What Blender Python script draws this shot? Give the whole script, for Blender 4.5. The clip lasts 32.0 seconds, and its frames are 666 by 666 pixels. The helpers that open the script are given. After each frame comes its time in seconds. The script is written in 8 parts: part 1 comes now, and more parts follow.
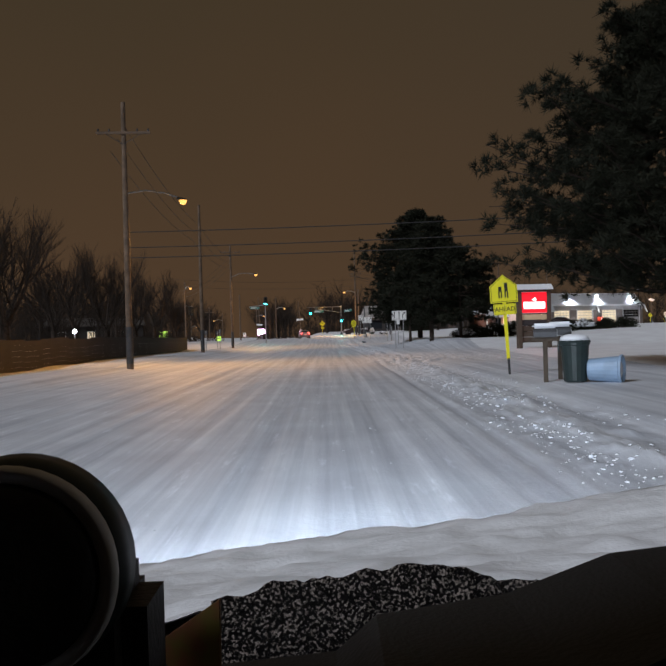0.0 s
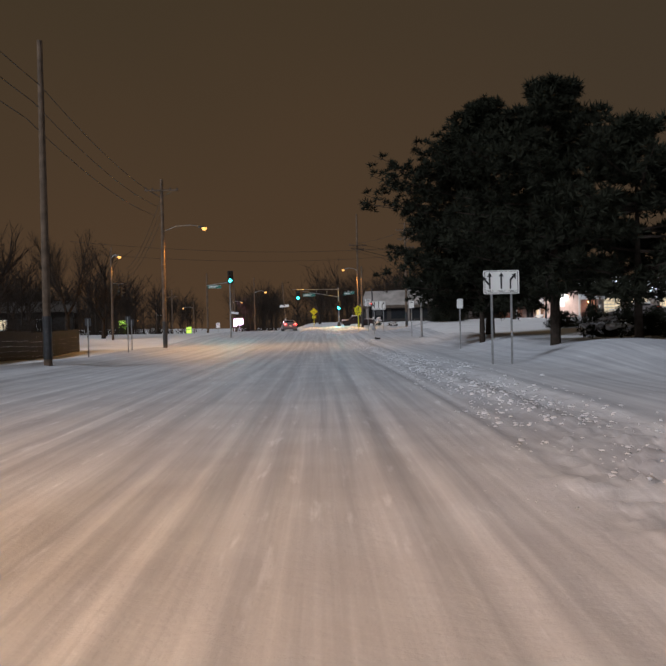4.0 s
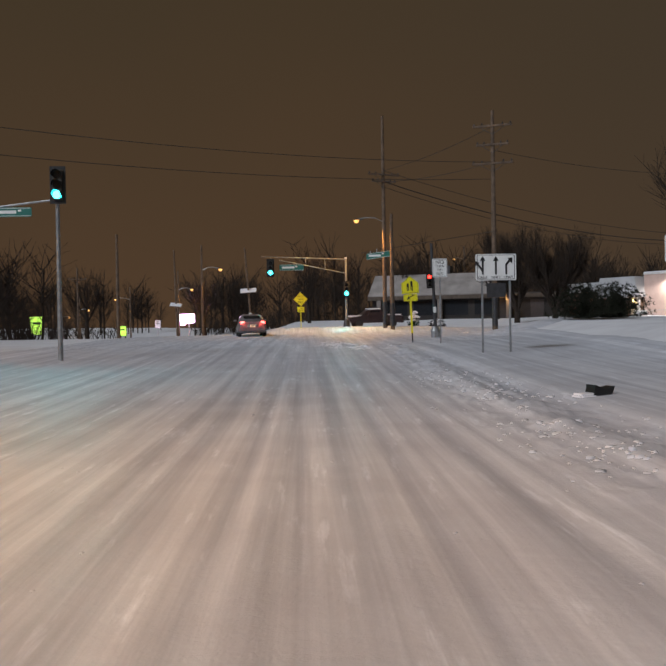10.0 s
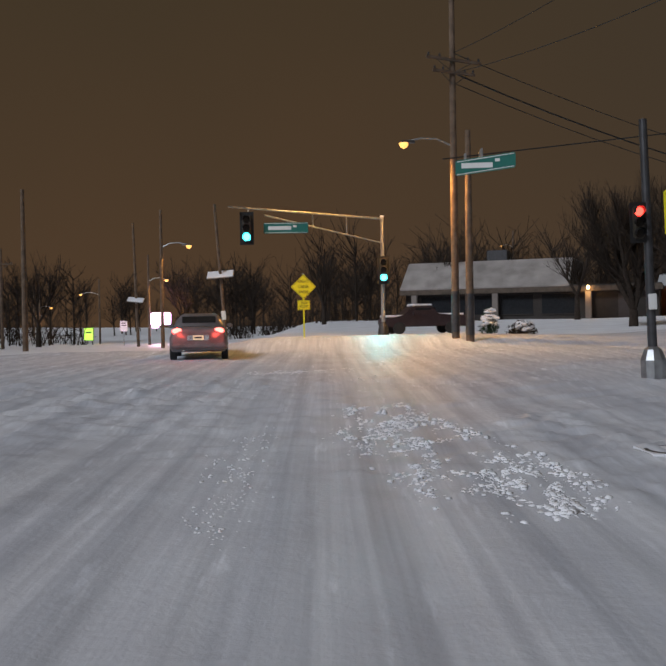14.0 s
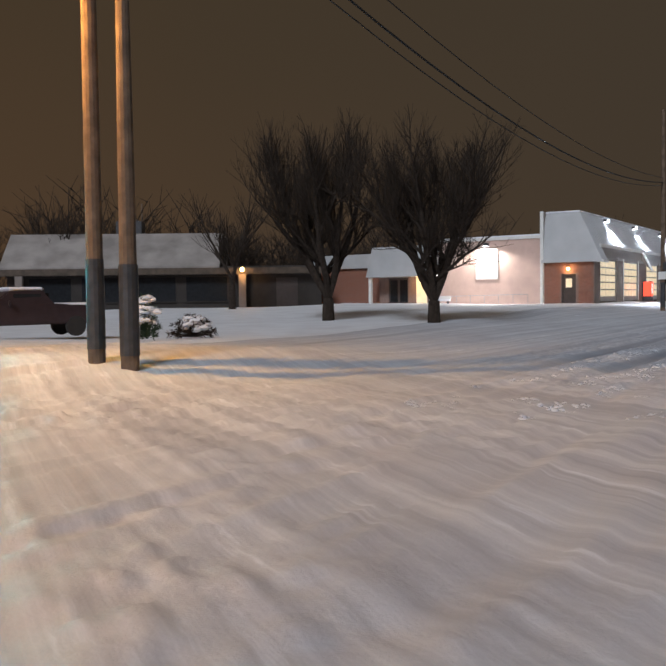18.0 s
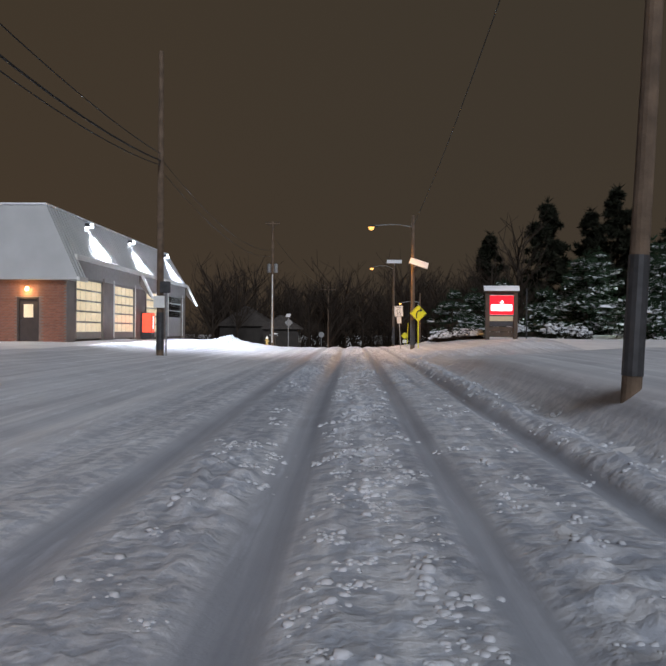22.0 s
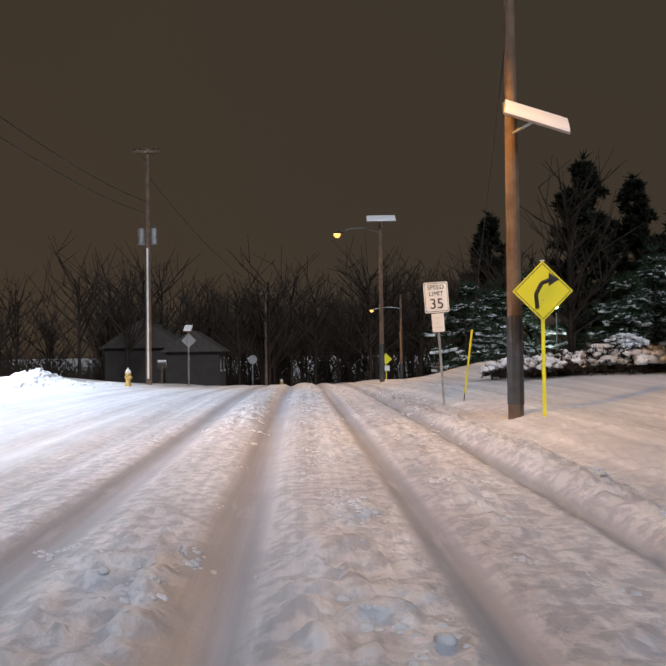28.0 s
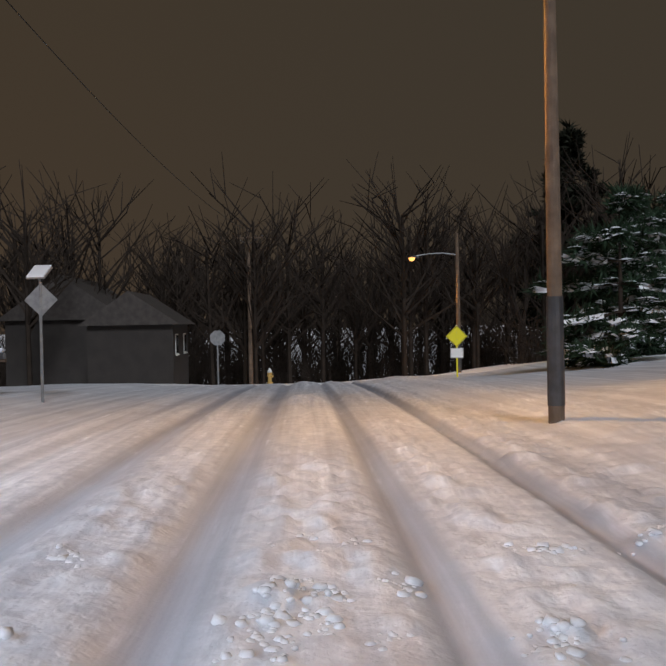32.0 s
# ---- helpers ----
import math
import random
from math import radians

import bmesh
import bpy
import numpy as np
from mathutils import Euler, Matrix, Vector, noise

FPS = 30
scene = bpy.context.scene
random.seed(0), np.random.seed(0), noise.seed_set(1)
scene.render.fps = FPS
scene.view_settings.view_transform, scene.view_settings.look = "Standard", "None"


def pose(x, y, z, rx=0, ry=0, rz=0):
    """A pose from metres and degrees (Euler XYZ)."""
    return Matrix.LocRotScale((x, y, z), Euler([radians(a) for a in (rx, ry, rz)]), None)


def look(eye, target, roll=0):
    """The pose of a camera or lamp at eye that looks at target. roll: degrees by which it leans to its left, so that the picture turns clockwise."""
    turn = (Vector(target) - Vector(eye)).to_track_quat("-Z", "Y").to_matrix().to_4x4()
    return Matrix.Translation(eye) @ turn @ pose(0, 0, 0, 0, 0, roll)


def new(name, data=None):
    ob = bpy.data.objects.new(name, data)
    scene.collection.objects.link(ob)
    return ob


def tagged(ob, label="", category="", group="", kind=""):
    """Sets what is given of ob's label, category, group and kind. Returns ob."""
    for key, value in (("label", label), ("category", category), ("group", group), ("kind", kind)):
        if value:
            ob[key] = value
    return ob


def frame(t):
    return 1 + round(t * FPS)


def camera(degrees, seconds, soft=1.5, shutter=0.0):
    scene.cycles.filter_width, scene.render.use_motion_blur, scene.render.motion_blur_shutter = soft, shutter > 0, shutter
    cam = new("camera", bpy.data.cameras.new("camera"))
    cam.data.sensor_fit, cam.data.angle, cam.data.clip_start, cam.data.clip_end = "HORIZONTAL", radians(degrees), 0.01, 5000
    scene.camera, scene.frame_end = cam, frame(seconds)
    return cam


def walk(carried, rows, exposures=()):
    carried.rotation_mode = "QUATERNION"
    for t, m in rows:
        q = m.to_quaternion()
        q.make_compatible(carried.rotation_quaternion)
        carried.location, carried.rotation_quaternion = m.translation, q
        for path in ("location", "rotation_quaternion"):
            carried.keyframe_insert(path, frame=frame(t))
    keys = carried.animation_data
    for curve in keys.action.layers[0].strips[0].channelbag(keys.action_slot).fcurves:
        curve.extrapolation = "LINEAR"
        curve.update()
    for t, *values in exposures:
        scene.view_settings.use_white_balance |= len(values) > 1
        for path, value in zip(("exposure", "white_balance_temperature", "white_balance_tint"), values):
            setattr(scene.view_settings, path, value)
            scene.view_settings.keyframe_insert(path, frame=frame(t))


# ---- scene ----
cam = camera(43.2, 32.0, soft=1.9)
PATH = [
    (0, (-0.00, -0.00, 1.50), (0.068, 10.000, 1.465), -1.61),
    (0.5, (-0.07, 4.77, 1.49), (0.045, 14.769, 1.453), -1.48),
    (1, (-0.17, 9.64, 1.47), (-0.036, 19.639, 1.423), -1.85),
    (1.5, (-0.20, 14.38, 1.47), (-0.066, 24.379, 1.398), -1.81),
    (2, (-0.10, 19.38, 1.47), (0.017, 29.379, 1.374), -2.22),
    (2.5, (-0.13, 24.25, 1.46), (-0.008, 34.249, 1.341), -1.94),
    (3, (-0.10, 29.05, 1.44), (0.024, 39.048, 1.297), -1.79),
    (3.5, (-0.05, 33.76, 1.42), (0.079, 43.758, 1.273), -1.41),
    (5.5, (-0.19, 52.13, 1.40), (0.000, 62.127, 1.224), -1.05),
    (6, (-0.25, 56.63, 1.39), (-0.030, 66.626, 1.198), -1.01),
    (6.5, (-0.28, 61.10, 1.37), (-0.039, 71.095, 1.183), -1.08),
    (7, (-0.27, 65.64, 1.36), (-0.012, 75.635, 1.177), -0.97),
    (7.5, (-0.24, 70.49, 1.35), (0.044, 80.484, 1.167), -1.01),
    (8, (-0.21, 75.25, 1.33), (0.104, 85.243, 1.150), -0.89),
    (8.5, (-0.21, 79.80, 1.30), (0.109, 89.793, 1.125), -1.01),
    (9, (-0.26, 84.26, 1.26), (0.059, 94.253, 1.089), -1.04),
    (9.5, (-0.35, 88.66, 1.21), (-0.032, 98.654, 1.056), -1.04),
    (10, (-0.43, 93.01, 1.17), (-0.119, 103.004, 1.011), -0.96),
    (10.5, (-0.51, 97.20, 1.13), (-0.217, 107.194, 0.971), -1.31),
    (11, (-0.60, 101.31, 1.09), (-0.309, 111.304, 0.924), -1.19),
    (11.5, (-0.70, 105.32, 1.08), (-0.403, 115.314, 0.904), -1.07),
    (12, (-0.71, 109.13, 1.09), (-0.420, 119.124, 0.896), -0.92),
    (12.5, (-0.60, 112.67, 1.14), (-0.361, 122.665, 0.936), -1.33),
    (13, (-0.46, 115.74, 1.21), (-0.277, 125.737, 1.060), -1.40),
    (13.5, (-0.28, 118.37, 1.29), (-0.126, 128.367, 1.103), -1.14),
    (14, (-0.00, 120.50, 1.37), (0.103, 130.498, 1.199), -0.92),
    (14.5, (0.07, 122.99, 1.43), (0.159, 132.988, 1.261), -0.93),
    (16.5, (0.67, 132.84, 1.52), (0.926, 142.834, 1.283), -1.33),
    (17, (1.07, 135.07, 1.55), (2.599, 144.948, 1.266), -0.82),
    (17.5, (1.58, 136.87, 1.59), (4.542, 146.415, 1.246), -1.30),
    (18, (2.41, 138.76, 1.62), (6.823, 147.724, 1.210), -0.72),
    (18.5, (3.73, 140.81, 1.64), (9.318, 149.094, 1.261), -0.17),
    (19, (5.46, 142.93, 1.65), (11.958, 150.522, 1.292), 0.20),
    (19.5, (7.51, 145.01, 1.66), (14.782, 151.867, 1.351), 0.13),
    (20, (9.75, 146.95, 1.66), (17.520, 153.240, 1.398), 0.18),
    (20.5, (12.21, 148.77, 1.66), (20.329, 154.604, 1.473), 0.27),
    (21, (14.75, 150.49, 1.66), (23.098, 155.994, 1.524), 0.18),
    (21.5, (17.31, 152.11, 1.65), (25.767, 157.446, 1.575), 0.08),
    (22, (19.83, 153.66, 1.65), (28.324, 158.937, 1.624), 0.31),
    (22.5, (22.34, 155.22, 1.65), (30.878, 160.426, 1.676), 0.29),
    (23, (24.84, 156.79, 1.66), (33.428, 161.913, 1.718), 0.08),
    (23.5, (27.38, 158.37, 1.69), (35.999, 163.441, 1.781), 0.03),
    (24, (30.10, 159.98, 1.72), (38.737, 165.019, 1.844), -0.05),
    (24.5, (32.82, 161.62, 1.76), (41.485, 166.609, 1.915), -0.09),
    (25, (35.59, 163.26, 1.80), (44.285, 168.196, 1.971), -0.21),
    (25.5, (38.41, 164.93, 1.85), (47.140, 169.803, 2.030), -0.28),
    (26, (41.38, 166.64, 1.90), (50.135, 171.469, 2.097), -0.58),
    (26.5, (44.38, 168.36, 1.94), (53.160, 173.143, 2.135), -0.76),
    (28.5, (56.44, 175.42, 1.75), (65.254, 180.138, 1.958), -0.82),
    (29, (59.40, 177.19, 1.77), (68.221, 181.896, 1.952), -1.09),
    (29.5, (62.46, 178.94, 1.81), (71.278, 183.654, 1.944), -1.38),
    (30, (65.69, 180.83, 1.85), (74.493, 185.574, 1.939), -1.63),
    (30.5, (68.94, 182.66, 1.85), (77.718, 187.450, 1.895), -1.49),
    (31, (72.15, 184.48, 1.83), (80.924, 189.278, 1.809), -1.05),
    (31.5, (75.23, 186.25, 1.79), (84.002, 191.051, 1.727), -1.22),
    (32, (78.40, 188.07, 1.74), (87.184, 192.847, 1.621), -1.14),
]
walk(cam, [(t, look(eye, target, roll)) for t, eye, target, roll in PATH],
     exposures=[(0.0, 0.0), (3.5, 0.0), (14.0, 0.0), (18.0, 0.0), (32.0, 0.0)])

# ---- world of the night sky, added fill sun ----
world = bpy.data.worlds.new("night_sky")
scene.world = world
world.use_nodes = True
wt = world.node_tree
wt.nodes.clear()
w_out = wt.nodes.new("ShaderNodeOutputWorld")
w_bg = wt.nodes.new("ShaderNodeBackground")
w_co = wt.nodes.new("ShaderNodeTexCoord")
w_sep = wt.nodes.new("ShaderNodeSeparateXYZ")
w_ramp = wt.nodes.new("ShaderNodeValToRGB")
w_noise = wt.nodes.new("ShaderNodeTexNoise")
w_noise.inputs["Scale"].default_value = 2.2
w_noise.inputs["Detail"].default_value = 3.0
w_mix = wt.nodes.new("ShaderNodeMath")
w_mix.operation = "MULTIPLY_ADD"
w_mix.inputs[1].default_value = 0.25
wt.links.new(w_co.outputs["Generated"], w_sep.inputs[0])
wt.links.new(w_co.outputs["Generated"], w_noise.inputs["Vector"])
wt.links.new(w_noise.outputs["Fac"], w_mix.inputs[0])
wt.links.new(w_sep.outputs["Z"], w_mix.inputs[2])
wt.links.new(w_mix.outputs[0], w_ramp.inputs["Fac"])
w_ramp.color_ramp.elements[0].position = 0.08
w_ramp.color_ramp.elements[0].color = (0.080, 0.046, 0.025, 1)
w_ramp.color_ramp.elements[1].position = 0.55
w_ramp.color_ramp.elements[1].color = (0.050, 0.035, 0.020, 1)
# greyer away from the town, towards the east
w_grey = wt.nodes.new("ShaderNodeMix")
w_grey.data_type = "RGBA"
w_side = wt.nodes.new("ShaderNodeMapRange")
w_side.inputs["From Min"].default_value, w_side.inputs["From Max"].default_value = 0.0, 0.9
w_side.inputs["To Max"].default_value = 0.85
wt.links.new(w_sep.outputs["X"], w_side.inputs["Value"])
wt.links.new(w_side.outputs["Result"], w_grey.inputs["Factor"])
wt.links.new(w_ramp.outputs["Color"], w_grey.inputs["A"])
w_grey.inputs["B"].default_value = (0.046, 0.037, 0.027, 1)
wt.links.new(w_grey.outputs["Result"], w_bg.inputs["Color"])
w_bg.inputs["Strength"].default_value = 1.0
wt.links.new(w_bg.outputs[0], w_out.inputs["Surface"])

# sun added in place of the moving headlights' light, broad and cool
fill_sun = bpy.data.lights.new("headlight_fill", "SUN")
fill_sun.energy, fill_sun.angle, fill_sun.color = 1.95, radians(14), (0.84, 0.90, 1.0)
fill_sun_ob = new("headlight_fill", fill_sun)
fill_sun_ob.matrix_world = look((0, 0, 62), (60, 58, 0))


# ---- ground heights ----
O2, D2, N2 = (14.75, 150.5), (0.8612, 0.5083), (-0.5083, 0.8612)


def second(a, n):
    """World x, y of a place a metres along the second road and n metres to its left."""
    return (O2[0] + a * D2[0] + n * N2[0], O2[1] + a * D2[1] + n * N2[1])


def sst(lo, hi, x):
    t = np.clip((np.asarray(x, float) - lo) / (hi - lo), 0, 1)
    return t * t * (3 - 2 * t)


def vnoise(x, y, seed=0):
    """Smooth lattice noise, -1 to 1, on arrays."""
    x, y = np.asarray(x, float), np.asarray(y, float)
    xi, yi = np.floor(x), np.floor(y)
    fx, fy = x - xi, y - yi
    fx, fy = fx * fx * (3 - 2 * fx), fy * fy * (3 - 2 * fy)

    def rnd(i, j):
        v = np.sin(i * 127.1 + j * 311.7 + seed * 74.7) * 43758.5453
        return 2 * (v - np.floor(v)) - 1

    top = rnd(xi, yi) * (1 - fx) + rnd(xi + 1, yi) * fx
    low = rnd(xi, yi + 1) * (1 - fx) + rnd(xi + 1, yi + 1) * fx
    return top * (1 - fy) + low * fy


def legs(x, y):
    x, y = np.asarray(x, float), np.asarray(y, float)
    a = (x - O2[0]) * D2[0] + (y - O2[1]) * D2[1]
    n = (x - O2[0]) * N2[0] + (y - O2[1]) * N2[1]
    return a, n


def gz(x, y):
    """The lie of the land."""
    a, n = legs(x, y)
    h1 = -0.38 * sst(20, 104, y) + 0.54 * sst(104, 140, y)
    d, d2 = np.clip(a - 65, 0, 70), np.clip(a - 135, 0, 90)
    h2 = 0.16 + 0.17 * sst(0, 40, a) - 0.0006 * d * d - 0.084 * d2
    w = sst(-2, 10, a)
    fall = 0.021 * np.clip(np.asarray(y, float) - 152, 0, 90) * sst(-1, -9, x)
    return h1 * (1 - w) + h2 * w - fall


def height(x, y, fine=True):
    """The snow surface: lie of the land, verges, ploughed ridges and wheel tracks."""
    x, y = np.asarray(x, float), np.asarray(y, float)
    a, n = legs(x, y)
    z = gz(x, y)
    w2 = sst(-4, 4, a)
    w1 = (1 - sst(124, 134, y)) * (1 - w2)
    u = x + 0.3 * sst(40, 100, y)
    wav = vnoise(y * 0.05, 3.0, 5) * 0.25
    drive = np.exp(-((y - 40) / 7.0) ** 2) + np.exp(-((y - 104) / 5.0) ** 2)
    cut = np.exp(-((y - 43) / 8.0) ** 2)
    left = 1 - 0.8 * np.exp(-((y - 103) / 7.0) ** 2)
    verge1 = 0.17 * sst(3.6, 5.2, u + wav) * (1 - 0.75 * cut) + 0.16 * sst(8.2, 9.6, -u + wav) * left
    soft1 = (sst(4.0, 8.0, u) + sst(9.0, 14, -u)) * 0.10 * vnoise(x * 0.23, y * 0.23, 11)
    z = z + w1 * (verge1 + soft1)
    bank = 0.07 * sst(3.0, 4.4, -n) * sst(50, 60, a) * (1 - sst(72, 78, a)) + 0.55 * sst(4.6, 9.5, -n) * sst(42, 60, a) + 0.25 * sst(5, 11, -n) * sst(76, 90, a)
    bank = bank * (1 - 0.85 * sst(84, 96, a) * (1 - sst(8, 15, -n)))
    verge2 = 0.20 * sst(3.0, 4.4, -n) + 0.25 * sst(4.6, 8.5, -n) * sst(76, 86, a) * (1 - sst(86, 96, a)) + (0.55 * sst(2.9, 3.9, -n) + 0.15 * sst(4, 9, -n)) * sst(3, 13, a) * (1 - sst(27, 44, a)) + 0.18 * sst(6.6, 8.2, n) + 0.5 * sst(8, 15, n) * sst(10, 34, a) * (1 - sst(88, 110, a))
    soft2 = (sst(4.5, 9, -n) + sst(8, 12, n)) * 0.12 * vnoise(x * 0.2, y * 0.2, 12)
    z = z + w2 * (verge2 + bank + soft2)
    z = z + 0.7 * sst(8.5, 13, x) * sst(94, 112, y) * (1 - w2) * (1 - sst(140, 147, y))
    z = z + (0.6 * sst(6.0, 9.5, x) + 0.4 * sst(12, 24, x)) * sst(56, 64, y) * (1 - sst(94, 112, y)) * (1 - w2) + 0.4 * sst(14, 24, x) * sst(94, 112, y) * (1 - sst(126, 138, y)) * (1 - w2)
    # the corner lawn on the near side of the crossing
    corner = (1 - w1) * (1 - w2) * sst(4.5, 7.5, x - 0.55 * np.clip(y - 128, 0, 30)) * 0.18
    z = z + corner + (1 - w1) * (1 - w2) * 0.42 * sst(150.5, 154, y - 0.3 * np.clip(x, -20, 40)) * sst(-6, -2, x)
    if fine:
        st1 = vnoise(u * 4.5 + wav * 3, y * 0.13, 1) * 0.006 + vnoise(u * 9.0, y * 0.3, 2) * 0.006
        ruts = 0
        for c, d, wd in ((-0.85, 0.022, 0.13), (0.75, 0.024, 0.13), (-0.2, 0.012, 0.08), (-1.9, 0.016, 0.12), (-3.7, 0.022, 0.16), (-5.3, 0.022, 0.16), (1.7, 0.018, 0.11), (2.3, 0.02, 0.09)):
            off = c + vnoise(y * 0.035, c * 3.1, 7) * 0.22
            rut = (u - off) / wd
            ruts = ruts - d * np.exp(-rut * rut) + 0.45 * d * np.exp(-(np.abs(rut) - 1.9) ** 2 * 2.2)
        ridge = 0.11 * np.exp(-((u + wav - 3.35) / 0.38) ** 2) * (0.75 + 0.5 * vnoise(x * 3, y * 1.1, 8)) * (1 - 0.8 * cut)
        ridge = ridge + 0.05 * np.exp(-((u + wav - 4.4) / 0.28) ** 2) * (1 - cut)
        lump = np.clip(0.7 * vnoise(x * 3.1, y * 3.1, 3) + 0.9 * vnoise(x * 7.3, y * 7.3, 4) + 0.35 * vnoise(x * 13, y * 13, 6) - 0.02, 0, 1.2) ** 0.75
        edge1 = np.exp(-((u - 3.4) / 0.9) ** 4)
        churn = np.exp(-((y - 43) / 6.0) ** 2) * sst(0.8, 2.5, u) * (1 - sst(6, 9, u))
        swirl = vnoise((x * 0.5 + y) * 1.6, (x - 0.5 * y) * 0.35, 17) * 0.045 * churn
        turnin = sst(35.5, 38, y) * (1 - sst(47, 50, y)) * sst(1.6, 2.8, u) * (1 - sst(9, 11, u))
        bend = np.hypot(x - 10.2, y - 35.5)
        for c, d in ((4.4, 0.06), (5.6, 0.08), (6.3, 0.05), (7.4, 0.08), (8.5, 0.06)):
            gap = (bend - c - 0.2 * vnoise(x * 0.4, y * 0.4, c)) / 0.18
            swirl = swirl + turnin * (0.7 * d * np.exp(-(np.abs(gap) - 1.8) ** 2 * 2) - d * np.exp(-gap * gap))
        swirl = swirl + turnin * 0.05 * lump
        on1 = 1 - sst(4.2, 5.2, u)
        z = z + w1 * ((st1 + ruts) * on1 * (1 - 0.8 * churn) + ridge + 0.05 * lump * (0.10 * on1 + 0.9 * edge1 * (1 - 0.5 * cut) + 0.5 * churn) + swirl)
        mid = (1 - w1) * (1 - w2) * (1 - sst(4.5, 7.5, x - 0.55 * np.clip(y - 128, 0, 30)))
        z = z + mid * (vnoise((0.6 * x - y) * 3.0, (x + 0.6 * y) * 0.3, 21) * 0.032 + vnoise((0.6 * x - y) * 5.5, (x + 0.6 * y) * 0.45, 23) * 0.022 + 0.055 * lump * np.clip(0.6 + vnoise(x * 0.3, y * 0.3, 22) + 1.3 * np.exp(-((x - 1.0) / 1.1) ** 2 - ((y - 127.6) / 1.3) ** 2), 0, 1.8))
        on2 = 1 - sst(3.0, 3.8, -n) - sst(6.6, 7.6, n)
        r2, worn = 0, 1.0
        blobs = np.clip(0.5 * vnoise(x * 2.7 + y * 0.6, y * 2.7 - x * 0.6, 43) + 1.0 * vnoise(x * 7.0 - y * 1.6, y * 7.0 + x * 1.6, 44) - 0.02, 0, 1.1) ** 0.65
        wob = vnoise(a * 0.04, 2.0, 31) * 0.15
        for c, d, wd in ((-0.80, 0.07, 0.15), (0.78, 0.10, 0.26), (-2.22, 0.10, 0.13), (2.25, 0.07, 0.24), (3.4, 0.05, 0.28), (4.7, 0.06, 0.3)):
            rut = (n - c - wob) / wd
            r2 = r2 - d * np.exp(-rut * rut)
            worn = worn * (1 - np.exp(-(rut / 1.15) ** 4))
        crumb = 0.28 + 0.75 * np.exp(-((n - wob + 0.05) / 0.48) ** 4) + 0.55 * np.exp(-((n - wob + 1.35) / 0.3) ** 2) + 0.7 * np.exp(-((n - wob - 1.45) / 0.4) ** 4)
        crumb = crumb * worn * np.clip(0.9 + 0.9 * vnoise(a * 0.22, n * 0.8, 35), 0.15, 1.5)
        ridge2 = 0.15 * (1 - 0.75 * sst(56, 68, a)) * np.exp(-((n + 2.62 - wob) / 0.27) ** 2) * (0.85 + 0.35 * vnoise(x * 2, y * 2, 33) + 0.5 * lump) * (1 - 0.7 * np.exp(-((a - 47) / 5) ** 2))
        swing = sst(44.5, 46.5, a) * sst(1.6, 2.6, -n) * (1 - sst(10, 13, -n))
        ring = np.hypot(a - 45.5, n + 9.6)
        tracks = 0
        for c, d in ((4.1, 0.07), (5.0, 0.09), (5.9, 0.07), (6.8, 0.10), (7.5, 0.06), (8.6, 0.09)):
            gap = (ring - c - 0.15 * vnoise(a * 0.4, n * 0.4, c)) / 0.17
            tracks = tracks + swing * (0.6 * d * np.exp(-(np.abs(gap) - 1.8) ** 2 * 2) - d * np.exp(-gap * gap))
        tracks = tracks + 0.05 * swing * lump * (1 - sst(4, 8, -n))
        heap = np.exp(-((a - 79.5) / 2.4) ** 2 - ((n - 10.9) / 1.1) ** 2)
        tracks = tracks + heap * (0.30 + 0.35 * lump) + 0.10 * np.exp(-((n - 9.2) / 0.7) ** 2) * sst(50, 56, a) * (1 - sst(84, 90, a)) * (0.6 + lump)
        z = z + w2 * (on2 * (r2 + 0.078 * blobs * crumb) + ridge2 + tracks)
    return z


def floor_at(x, y):
    return float(height(np.array([x]), np.array([y]), False)[0])


